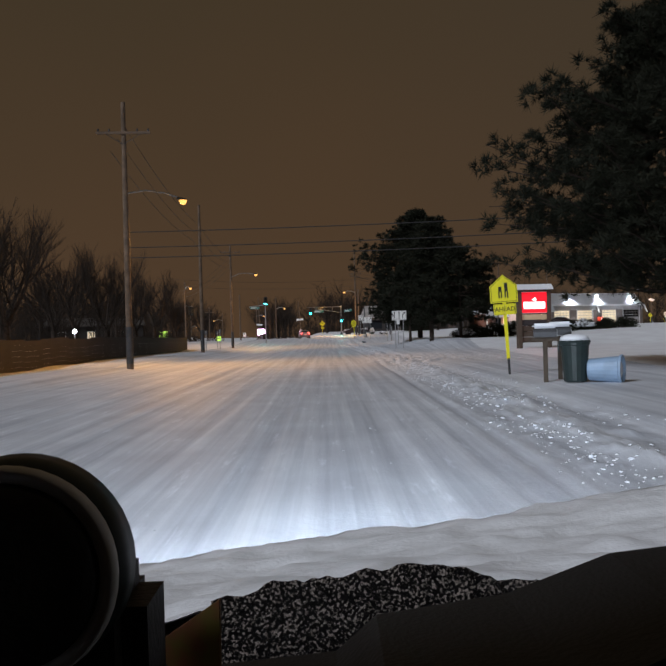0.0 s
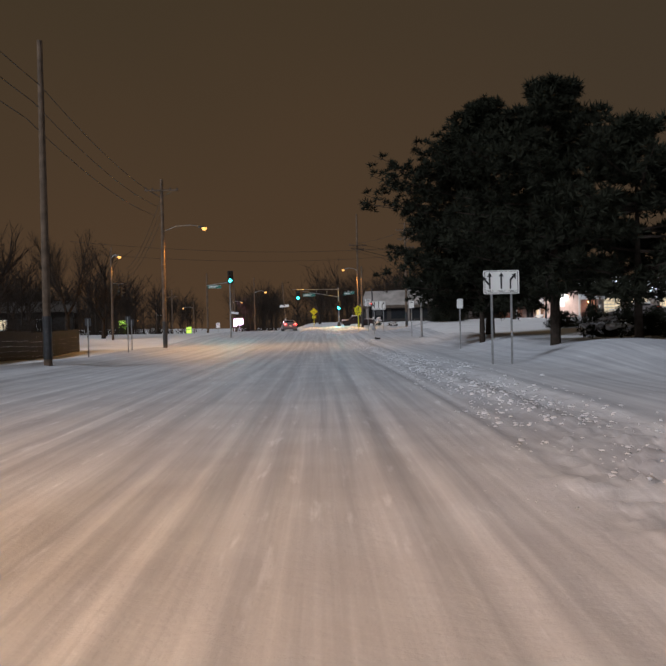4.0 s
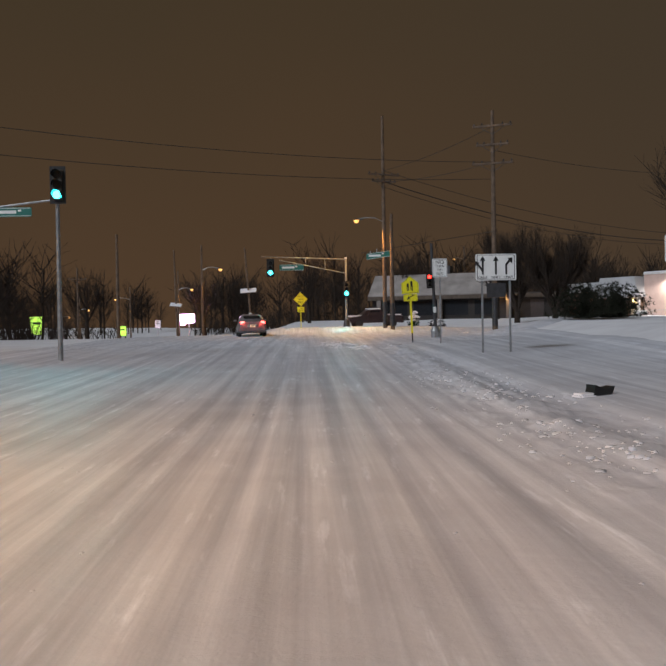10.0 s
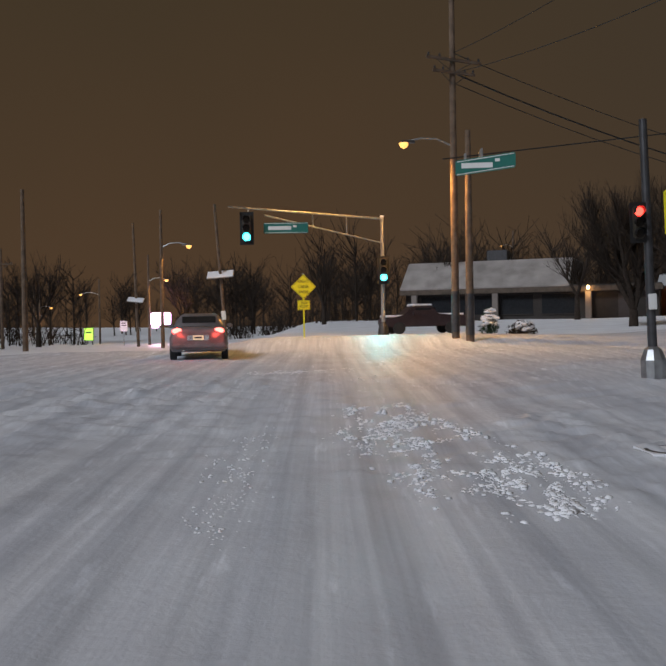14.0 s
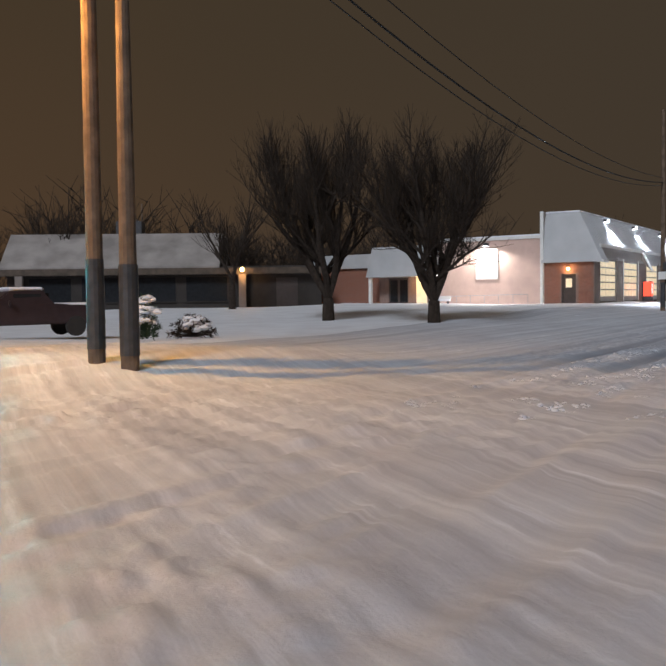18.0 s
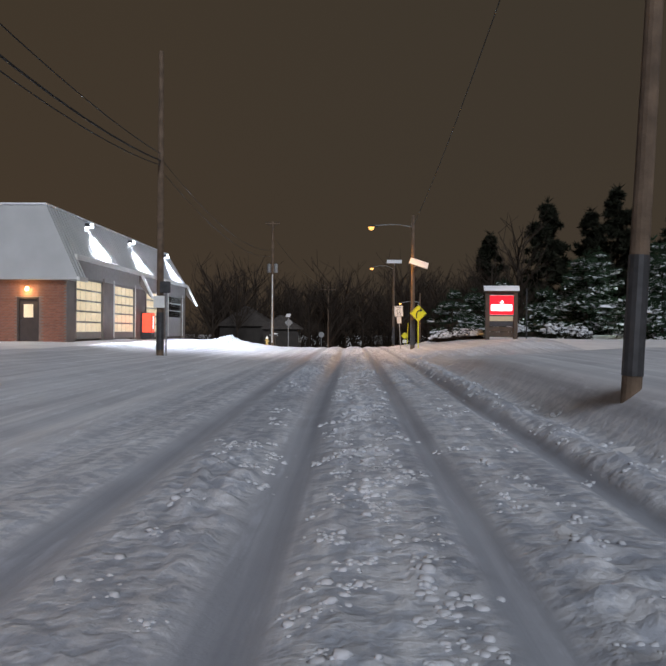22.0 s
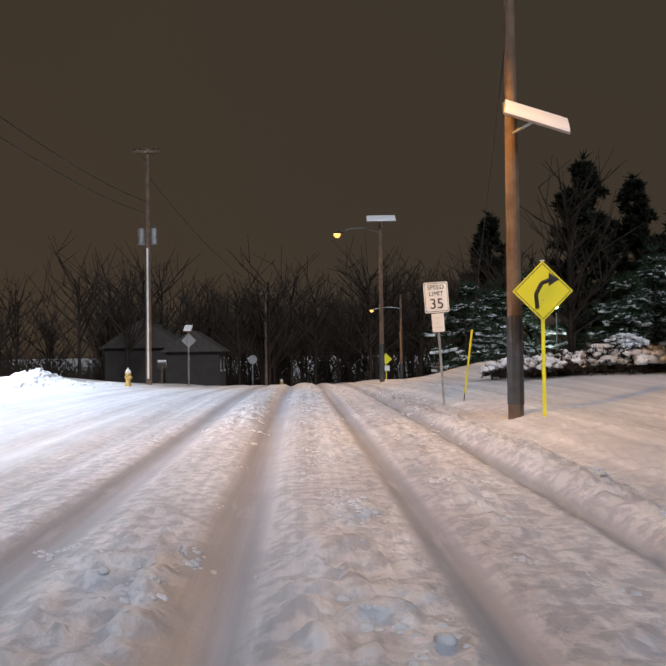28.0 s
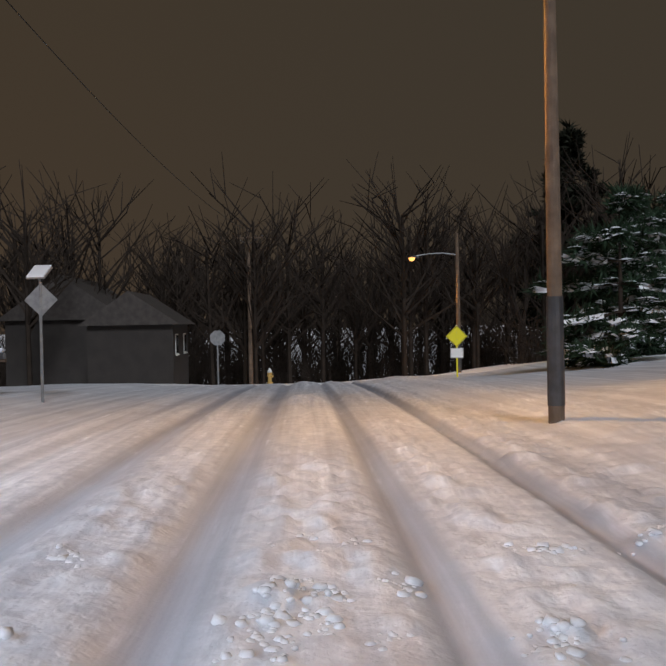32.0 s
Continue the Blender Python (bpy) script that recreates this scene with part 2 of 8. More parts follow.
# ---- materials ----
def material(name, colour, rough=0.6, metal=0.0, vary=0.25, scale=4.0, bump=0.0, bump_scale=30.0, emit=None, power=0.0, spread=0.0, tone=None):
    m = bpy.data.materials.new(name)
    m.use_nodes = True
    nt = m.node_tree
    b = nt.nodes["Principled BSDF"]
    b.inputs["Roughness"].default_value, b.inputs["Metallic"].default_value = rough, metal
    co = nt.nodes.new("ShaderNodeTexCoord")
    big = nt.nodes.new("ShaderNodeTexNoise")
    big.inputs["Scale"].default_value, big.inputs["Detail"].default_value = scale, 6.0
    nt.links.new(co.outputs["Object"], big.inputs["Vector"])
    mix = nt.nodes.new("ShaderNodeMix")
    mix.data_type = "RGBA"
    low = tone or tuple(c * (1 - vary) for c in colour)
    mix.inputs["A"].default_value, mix.inputs["B"].default_value = (*low, 1), (*colour, 1)
    ramp = nt.nodes.new("ShaderNodeValToRGB")
    ramp.color_ramp.elements[0].position, ramp.color_ramp.elements[1].position = 0.35, 0.65
    nt.links.new(big.outputs["Fac"], ramp.inputs["Fac"])
    nt.links.new(ramp.outputs["Color"], mix.inputs["Factor"])
    last = mix.outputs["Result"]
    if spread:
        info = nt.nodes.new("ShaderNodeObjectInfo")
        hsv = nt.nodes.new("ShaderNodeHueSaturation")
        mul = nt.nodes.new("ShaderNodeMath")
        mul.operation = "MULTIPLY_ADD"
        mul.inputs[1].default_value, mul.inputs[2].default_value = spread, 1 - spread / 2
        nt.links.new(info.outputs["Random"], mul.inputs[0])
        nt.links.new(mul.outputs[0], hsv.inputs["Value"])
        nt.links.new(last, hsv.inputs["Color"])
        last = hsv.outputs["Color"]
    nt.links.new(last, b.inputs["Base Color"])
    if bump:
        fine = nt.nodes.new("ShaderNodeTexNoise")
        fine.inputs["Scale"].default_value, fine.inputs["Detail"].default_value = bump_scale, 8.0
        nt.links.new(co.outputs["Object"], fine.inputs["Vector"])
        bp = nt.nodes.new("ShaderNodeBump")
        bp.inputs["Strength"].default_value, bp.inputs["Distance"].default_value = bump, 0.02
        nt.links.new(fine.outputs["Fac"], bp.inputs["Height"])
        nt.links.new(bp.outputs["Normal"], b.inputs["Normal"])
    if emit:
        b.inputs["Emission Color"].default_value = (*emit, 1)
        b.inputs["Emission Strength"].default_value = power
    return m


def snow_material(name="snow", turn=None, rough_bump=1.0, dark=(0.74, 0.75, 0.78), light=(0.84, 0.86, 0.90), low=(0.74, 0.75, 0.79)):
    """Snow with grain at three sizes; with a turn, packed into streaks along a road of that heading."""
    m = material(name, light, rough=0.55, vary=0.10, scale=0.7, tone=low)
    nt = m.node_tree
    b = nt.nodes["Principled BSDF"]
    b.inputs["Specular IOR Level"].default_value = 0.3
    co = nt.nodes.new("ShaderNodeTexCoord")
    if turn is not None:
        mp = nt.nodes.new("ShaderNodeMapping")
        mp.inputs["Rotation"].default_value = (0, 0, radians(turn))
        nt.links.new(co.outputs["Object"], mp.inputs["Vector"])
        # past the corner the streaks run along the second road
        along = nt.nodes.new("ShaderNodeVectorMath")
        along.operation = "DOT_PRODUCT"
        along.inputs[1].default_value = (D2[0], D2[1], 0)
        nt.links.new(co.outputs["Object"], along.inputs[0])
        which = nt.nodes.new("ShaderNodeMapRange")
        which.interpolation_type = "SMOOTHSTEP"
        start = O2[0] * D2[0] + O2[1] * D2[1]
        which.inputs["From Min"].default_value, which.inputs["From Max"].default_value = start - 6, start + 7
        nt.links.new(along.outputs["Value"], which.inputs["Value"])

        def streaks(source, wide, long, detail):
            st = nt.nodes.new("ShaderNodeMapping")
            st.inputs["Scale"].default_value = (wide, long, 1.0)
            nt.links.new(source, st.inputs["Vector"])
            nz = nt.nodes.new("ShaderNodeTexNoise")
            nz.inputs["Scale"].default_value, nz.inputs["Detail"].default_value, nz.inputs["Roughness"].default_value = 1.0, detail, 0.6
            nt.links.new(st.outputs["Vector"], nz.inputs["Vector"])
            return nz.outputs["Fac"]

        def blended(wide, long, detail):
            mixer = nt.nodes.new("ShaderNodeMix")
            nt.links.new(which.outputs["Result"], mixer.inputs["Factor"])
            nt.links.new(streaks(co.outputs["Object"], wide, long, detail), mixer.inputs["A"])
            nt.links.new(streaks(mp.outputs["Vector"], wide, long, detail), mixer.inputs["B"])
            return mixer.outputs["Result"]

        broad, thin = blended(3.4, 0.05, 5.0), blended(13.0, 0.28, 3.0)
        rp = nt.nodes.new("ShaderNodeValToRGB")
        rp.color_ramp.elements[0].position, rp.color_ramp.elements[1].position = 0.36, 0.62
        rp.color_ramp.elements[0].color, rp.color_ramp.elements[1].color = (*dark, 1), (0.9, 0.91, 0.93, 1)
        nt.links.new(broad, rp.inputs["Fac"])
        mx = nt.nodes.new("ShaderNodeMix")
        mx.data_type, mx.blend_type = "RGBA", "MULTIPLY"
        mx.inputs["Factor"].default_value = 1.0
        old = b.inputs["Base Color"].links[0].from_socket
        nt.links.new(old, mx.inputs["A"])
        nt.links.new(rp.outputs["Color"], mx.inputs["B"])
        rt = nt.nodes.new("ShaderNodeValToRGB")
        rt.color_ramp.elements[0].position, rt.color_ramp.elements[1].position = 0.42, 0.68
        rt.color_ramp.elements[0].color, rt.color_ramp.elements[1].color = (0.93, 0.935, 0.94, 1), (1.05, 1.05, 1.05, 1)
        nt.links.new(thin, rt.inputs["Fac"])
        m2 = nt.nodes.new("ShaderNodeMix")
        m2.data_type, m2.blend_type = "RGBA", "MULTIPLY"
        m2.inputs["Factor"].default_value = 1.0
        nt.links.new(mx.outputs["Result"], m2.inputs["A"])
        nt.links.new(rt.outputs["Color"], m2.inputs["B"])
        nt.links.new(m2.outputs["Result"], b.inputs["Base Color"])
        # sparse bright scuffs where tyres have polished the surface
        sc = nt.nodes.new("ShaderNodeValToRGB")
        sc.color_ramp.elements[0].position, sc.color_ramp.elements[1].position = 0.60, 0.70
        sc.color_ramp.elements[0].color, sc.color_ramp.elements[1].color = (0.95, 0.95, 0.95, 1), (1.18, 1.18, 1.18, 1)
        nt.links.new(blended(5.5, 0.7, 4.0), sc.inputs["Fac"])
        m3 = nt.nodes.new("ShaderNodeMix")
        m3.data_type, m3.blend_type = "RGBA", "MULTIPLY"
        m3.inputs["Factor"].default_value = 1.0
        nt.links.new(m2.outputs["Result"], m3.inputs["A"])
        nt.links.new(sc.outputs["Color"], m3.inputs["B"])
        nt.links.new(m3.outputs["Result"], b.inputs["Base Color"])
        rr = nt.nodes.new("ShaderNodeMapRange")
        rr.inputs["To Min"].default_value, rr.inputs["To Max"].default_value = 0.38, 0.7
        nt.links.new(thin, rr.inputs["Value"])
        nt.links.new(rr.outputs["Result"], b.inputs["Roughness"])
    prev = None
    if turn is not None:
        # crumbled lumps between the wheel ruts of the second road
        def maths(op, *vals):
            nd = nt.nodes.new("ShaderNodeMath")
            nd.operation = op
            for k, v in enumerate(vals):
                if isinstance(v, (int, float)):
                    nd.inputs[k].default_value = v
                else:
                    nt.links.new(v, nd.inputs[k])
            return nd.outputs[0]

        def ease(v, lo, hi):
            nd = nt.nodes.new("ShaderNodeMapRange")
            nd.interpolation_type = "SMOOTHSTEP"
            nd.inputs["From Min"].default_value, nd.inputs["From Max"].default_value = lo, hi
            nt.links.new(v, nd.inputs["Value"])
            return nd.outputs["Result"]

        parts = nt.nodes.new("ShaderNodeSeparateXYZ")
        nt.links.new(mp.outputs["Vector"], parts.inputs[0])
        across = maths("SUBTRACT", -(O2[1] * N2[1] + O2[0] * N2[0]), parts.outputs["X"])
        clear = 1.0
        for c, wide in ((-0.8, 0.24), (0.78, 0.36), (-2.22, 0.2), (2.25, 0.34)):
            clear = maths("MULTIPLY", clear, ease(maths("ABSOLUTE", maths("SUBTRACT", across, c)), wide * 0.35, wide))
        mask = maths("MULTIPLY", which.outputs["Result"], clear)
        # tyres have pressed the ruts to darker ice
        pressed = maths("MULTIPLY", which.outputs["Result"], maths("SUBTRACT", 1.0, clear))
        m4 = nt.nodes.new("ShaderNodeMix")
        m4.data_type, m4.blend_type = "RGBA", "MULTIPLY"
        nt.links.new(pressed, m4.inputs["Factor"])
        nt.links.new(b.inputs["Base Color"].links[0].from_socket, m4.inputs["A"])
        m4.inputs["B"].default_value = (0.60, 0.62, 0.66, 1)
        nt.links.new(m4.outputs["Result"], b.inputs["Base Color"])
        mask = maths("MULTIPLY", mask, maths("SUBTRACT", 1.0, ease(maths("ABSOLUTE", maths("SUBTRACT", across, 0.2)), 3.0, 4.2)))
        far = nt.nodes.new("ShaderNodeMapRange")
        far.inputs["From Min"].default_value, far.inputs["From Max"].default_value = start + 45, start + 85
        far.inputs["To Min"].default_value, far.inputs["To Max"].default_value = 1.0, 0.45
        nt.links.new(along.outputs["Value"], far.inputs["Value"])
        mask = maths("MULTIPLY", mask, far.outputs["Result"])
        for size, dist in ((7.5, 0.014), (14.0, 0.008)):
            warp = nt.nodes.new("ShaderNodeTexNoise")
            warp.inputs["Scale"].default_value, warp.inputs["Detail"].default_value = size * 0.8, 3.0
            nt.links.new(co.outputs["Object"], warp.inputs["Vector"])
            shift = nt.nodes.new("ShaderNodeVectorMath")
            shift.operation = "MULTIPLY_ADD"
            shift.inputs[1].default_value = (0.10, 0.10, 0.10)
            nt.links.new(warp.outputs["Color"], shift.inputs[0])
            nt.links.new(co.outputs["Object"], shift.inputs[2])
            cell = nt.nodes.new("ShaderNodeTexVoronoi")
            cell.feature = "SMOOTH_F1"
            cell.inputs["Scale"].default_value = size
            nt.links.new(shift.outputs["Vector"], cell.inputs["Vector"])
            # hollows between the lumps painted greyer, as shade would leave them
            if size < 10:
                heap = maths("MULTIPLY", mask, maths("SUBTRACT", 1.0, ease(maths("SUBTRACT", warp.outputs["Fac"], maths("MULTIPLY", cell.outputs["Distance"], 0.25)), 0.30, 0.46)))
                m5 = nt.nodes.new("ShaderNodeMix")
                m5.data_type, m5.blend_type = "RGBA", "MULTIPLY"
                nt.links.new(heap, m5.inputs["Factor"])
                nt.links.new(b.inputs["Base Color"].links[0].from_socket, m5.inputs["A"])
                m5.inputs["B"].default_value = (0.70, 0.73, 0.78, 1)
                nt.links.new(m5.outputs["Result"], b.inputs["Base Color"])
            swell = maths("MULTIPLY", maths("SUBTRACT", 1.0, cell.outputs["Distance"]), maths("MULTIPLY", mask, ease(warp.outputs["Fac"], 0.38, 0.62)))
            bp = nt.nodes.new("ShaderNodeBump")
            bp.inputs["Strength"].default_value, bp.inputs["Distance"].default_value = 0.9, dist
            nt.links.new(swell, bp.inputs["Height"])
            if prev:
                nt.links.new(prev.outputs["Normal"], bp.inputs["Normal"])
            prev = bp
    for sc, st, dist in ((5.0, 0.4, 0.022 * rough_bump), (15.0, 0.5, 0.012 * rough_bump), (45.0, 0.35, 0.005), (130.0, 0.3, 0.003)):
        nz = nt.nodes.new("ShaderNodeTexNoise")
        nz.inputs["Scale"].default_value, nz.inputs["Detail"].default_value = sc, 5.0
        nt.links.new(co.outputs["Object"], nz.inputs["Vector"])
        bp = nt.nodes.new("ShaderNodeBump")
        bp.inputs["Strength"].default_value, bp.inputs["Distance"].default_value = st, dist
        nt.links.new(nz.outputs["Fac"], bp.inputs["Height"])
        if prev:
            nt.links.new(prev.outputs["Normal"], bp.inputs["Normal"])
        prev = bp
    nt.links.new(prev.outputs["Normal"], b.inputs["Normal"])
    return m


SNOW = snow_material(rough_bump=0.5)
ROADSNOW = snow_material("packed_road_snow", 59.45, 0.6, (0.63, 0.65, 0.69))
CRUMB = snow_material("crumbled_snow", None, 0.8, light=(0.62, 0.64, 0.69), low=(0.50, 0.52, 0.56))
WOOD = material("weathered_pole_wood", (0.16, 0.11, 0.075), 0.9, vary=0.45, scale=3.0, bump=0.5, bump_scale=25)
TIMBER = material("dark_timber", (0.10, 0.075, 0.055), 0.85, vary=0.4, scale=2.0, bump=0.4, bump_scale=20)
STEEL = material("galvanised_steel", (0.42, 0.43, 0.44), 0.45, 0.8, vary=0.3, scale=5.0, bump=0.1)
DARKSTEEL = material("dark_steel", (0.08, 0.08, 0.085), 0.5, 0.6, vary=0.3, scale=5.0, bump=0.1)
BLACK = material("black_paint", (0.012, 0.012, 0.012), 0.5, vary=0.3)
WHITE = material("white_sign_sheeting", (0.80, 0.80, 0.78), 0.45, vary=0.06, scale=3.0)
YELLOW = material("fluorescent_yellow_sheeting", (0.80, 0.72, 0.02), 0.45, vary=0.06, scale=3.0)
GREEN = material("green_sign_sheeting", (0.02, 0.16, 0.13), 0.45, vary=0.1, scale=3.0)
HOUSING = material("signal_housing_dark", (0.05, 0.042, 0.03), 0.5, vary=0.2)
CABLE = material("black_cable", (0.02, 0.02, 0.02), 0.7, vary=0.2)
BARK = material("bark", (0.048, 0.037, 0.030), 0.95, vary=0.45, scale=6.0, bump=0.6, bump_scale=30)
TWIG = material("twig_bark", (0.038, 0.029, 0.023), 0.95, vary=0.3, scale=2.0)
NEEDLE = material("pine_needles", (0.026, 0.028, 0.019), 0.85, vary=0.4, scale=0.8)
SPRUCE = material("spruce_needles", (0.035, 0.060, 0.035), 0.75, vary=0.4, scale=0.8)
for m in (NEEDLE, SPRUCE, BARK, TWIG):
    m.node_tree.nodes["Principled BSDF"].inputs["Specular IOR Level"].default_value = 0.08
BRICK = material("red_brick", (0.30, 0.115, 0.07), 0.85, vary=0.3, scale=6.0, bump=0.4, bump_scale=40, spread=0.35)
MORTAR = material("brick_mortar", (0.26, 0.18, 0.15), 0.9, vary=0.25, scale=8.0, bump=0.3)
PINKWALL = material("painted_block_wall", (0.55, 0.40, 0.34), 0.8, vary=0.12, scale=1.2, bump=0.15, bump_scale=14)
SHEETROOF = material("pale_metal_roof", (0.46, 0.47, 0.48), 0.55, 0.1, vary=0.12, scale=0.6, bump=0.1)
TRIM = material("white_trim_paint", (0.72, 0.72, 0.70), 0.5, vary=0.1)
DOORBROWN = material("dark_door_paint", (0.06, 0.045, 0.04), 0.5, vary=0.2)
DOORPANEL = material("bay_door_panel", (0.34, 0.33, 0.32), 0.5, vary=0.15)
SODIUM = material("sodium_lens", (0.9, 0.6, 0.2), 0.3, emit=(1.0, 0.46, 0.11), power=1.7)
SODIUM_FAR = material("sodium_lens_far", (0.9, 0.6, 0.2), 0.3, emit=(1.0, 0.42, 0.08), power=1.6)
FLOOD = material("flood_lens", (0.9, 0.9, 0.9), 0.3, emit=(0.82, 0.90, 1.0), power=18.0)
CYAN = material("green_signal_lens", (0.1, 0.7, 0.7), 0.3, emit=(0.02, 0.80, 0.95), power=26.0)
RED = material("red_signal_lens", (0.6, 0.03, 0.03), 0.3, emit=(1.0, 0.03, 0.02), power=9.0)
DARKLENS = material("unlit_lens", (0.02, 0.02, 0.02), 0.2)
TAIL = material("tail_lamp_lens", (0.5, 0.02, 0.02), 0.3, emit=(1.0, 0.06, 0.05), power=14.0)
WARMGLASS = material("lit_window_glass", (0.5, 0.42, 0.3), 0.25, vary=0.3, scale=2.0, emit=(1.0, 0.84, 0.58), power=0.62)
WARMBULB = material("warm_bulb", (0.9, 0.7, 0.4), 0.3, emit=(1.0, 0.62, 0.22), power=18.0)
REDPANEL = material("lit_red_panel", (0.6, 0.02, 0.03), 0.35, vary=0.05, emit=(0.95, 0.01, 0.03), power=0.75)
WHITEPANEL = material("lit_white_panel", (0.9, 0.9, 0.9), 0.35, vary=0.03, emit=(1.0, 0.95, 0.93), power=1.6)
PINKSIGN = material("lit_pinkish_board", (0.9, 0.8, 0.9), 0.35, vary=0.03, emit=(1.0, 0.50, 1.0), power=1.7)
PALEPANEL = material("pale_message_strip", (0.62, 0.58, 0.36), 0.5, vary=0.1, scale=6.0)
LIMESIGN = material("lit_lime_board", (0.5, 0.8, 0.1), 0.35, emit=(0.50, 0.80, 0.12), power=0.9)
REDVEND = material("lit_red_front", (0.6, 0.05, 0.03), 0.3, vary=0.3, scale=8.0, emit=(1.0, 0.10, 0.05), power=1.3)
SOLAR = material("solar_cell_sheet", (0.30, 0.27, 0.25), 0.3, 0.1, vary=0.2)
HYDRANT = material("hydrant_paint", (0.50, 0.33, 0.10), 0.5, vary=0.2)
BIN = material("dark_green_plastic", (0.02, 0.035, 0.035), 0.45, vary=0.3)
LIDBLUE = material("pale_blue_plastic", (0.30, 0.42, 0.58), 0.45, vary=0.2)
CARPAINT = material("dark_car_paint", (0.05, 0.035, 0.04), 0.3, 0.3, vary=0.2)
CARGREY = material("grey_car_paint", (0.22, 0.20, 0.205), 0.35, 0.3, vary=0.25)
GLASS_DARK = material("dark_car_glass", (0.02, 0.022, 0.025), 0.08)
RUBBER = material("tyre_rubber", (0.02, 0.02, 0.02), 0.8)
CHROME = material("bumper_chrome", (0.55, 0.55, 0.55), 0.25, 0.9)
# faint glow put into the plate itself; no plate lamps are built
PLATE = material("plate_sheet", (0.75, 0.70, 0.50), 0.45, emit=(1.0, 0.85, 0.5), power=0.35)
DASH = material("dashboard_vinyl", (0.012, 0.012, 0.013), 0.6, vary=0.3, bump=0.2, bump_scale=200)
SHINGLE = material("dark_roof_shingle", (0.06, 0.050, 0.044), 0.85, vary=0.35, scale=3.0, bump=0.3, bump_scale=12)
SIDING = material("pale_siding", (0.36, 0.35, 0.33), 0.7, vary=0.15, scale=1.5)
DARKSIDING = material("dark_house_siding", (0.030, 0.024, 0.020), 0.8, vary=0.3, scale=1.5, bump=0.2, bump_scale=10)
# roof snow with the night's dimness put into its colour
DIMMED_SNOW = material("dimmed_roof_snow", (0.34, 0.31, 0.29), 0.8, vary=0.4, scale=0.5, bump=0.3, bump_scale=8)
DARKWALL = material("dim_wall_paint", (0.20, 0.17, 0.15), 0.8, vary=0.2, scale=1.0)
# frost glints painted as sparse pale specks on a near-black base
FROST = material("windscreen_frost", (0.34, 0.29, 0.26), 0.15, vary=0.7, scale=330.0, tone=(0.006, 0.006, 0.007), bump=0.8, bump_scale=300)
for nd in FROST.node_tree.nodes:
    if nd.type == "VALTORGB":
        nd.color_ramp.elements[0].position, nd.color_ramp.elements[1].position = 0.52, 0.62
CARDBOARD = material("card_sheet", (0.22, 0.06, 0.03), 0.7, vary=0.4, scale=40, tone=(0.16, 0.12, 0.02))


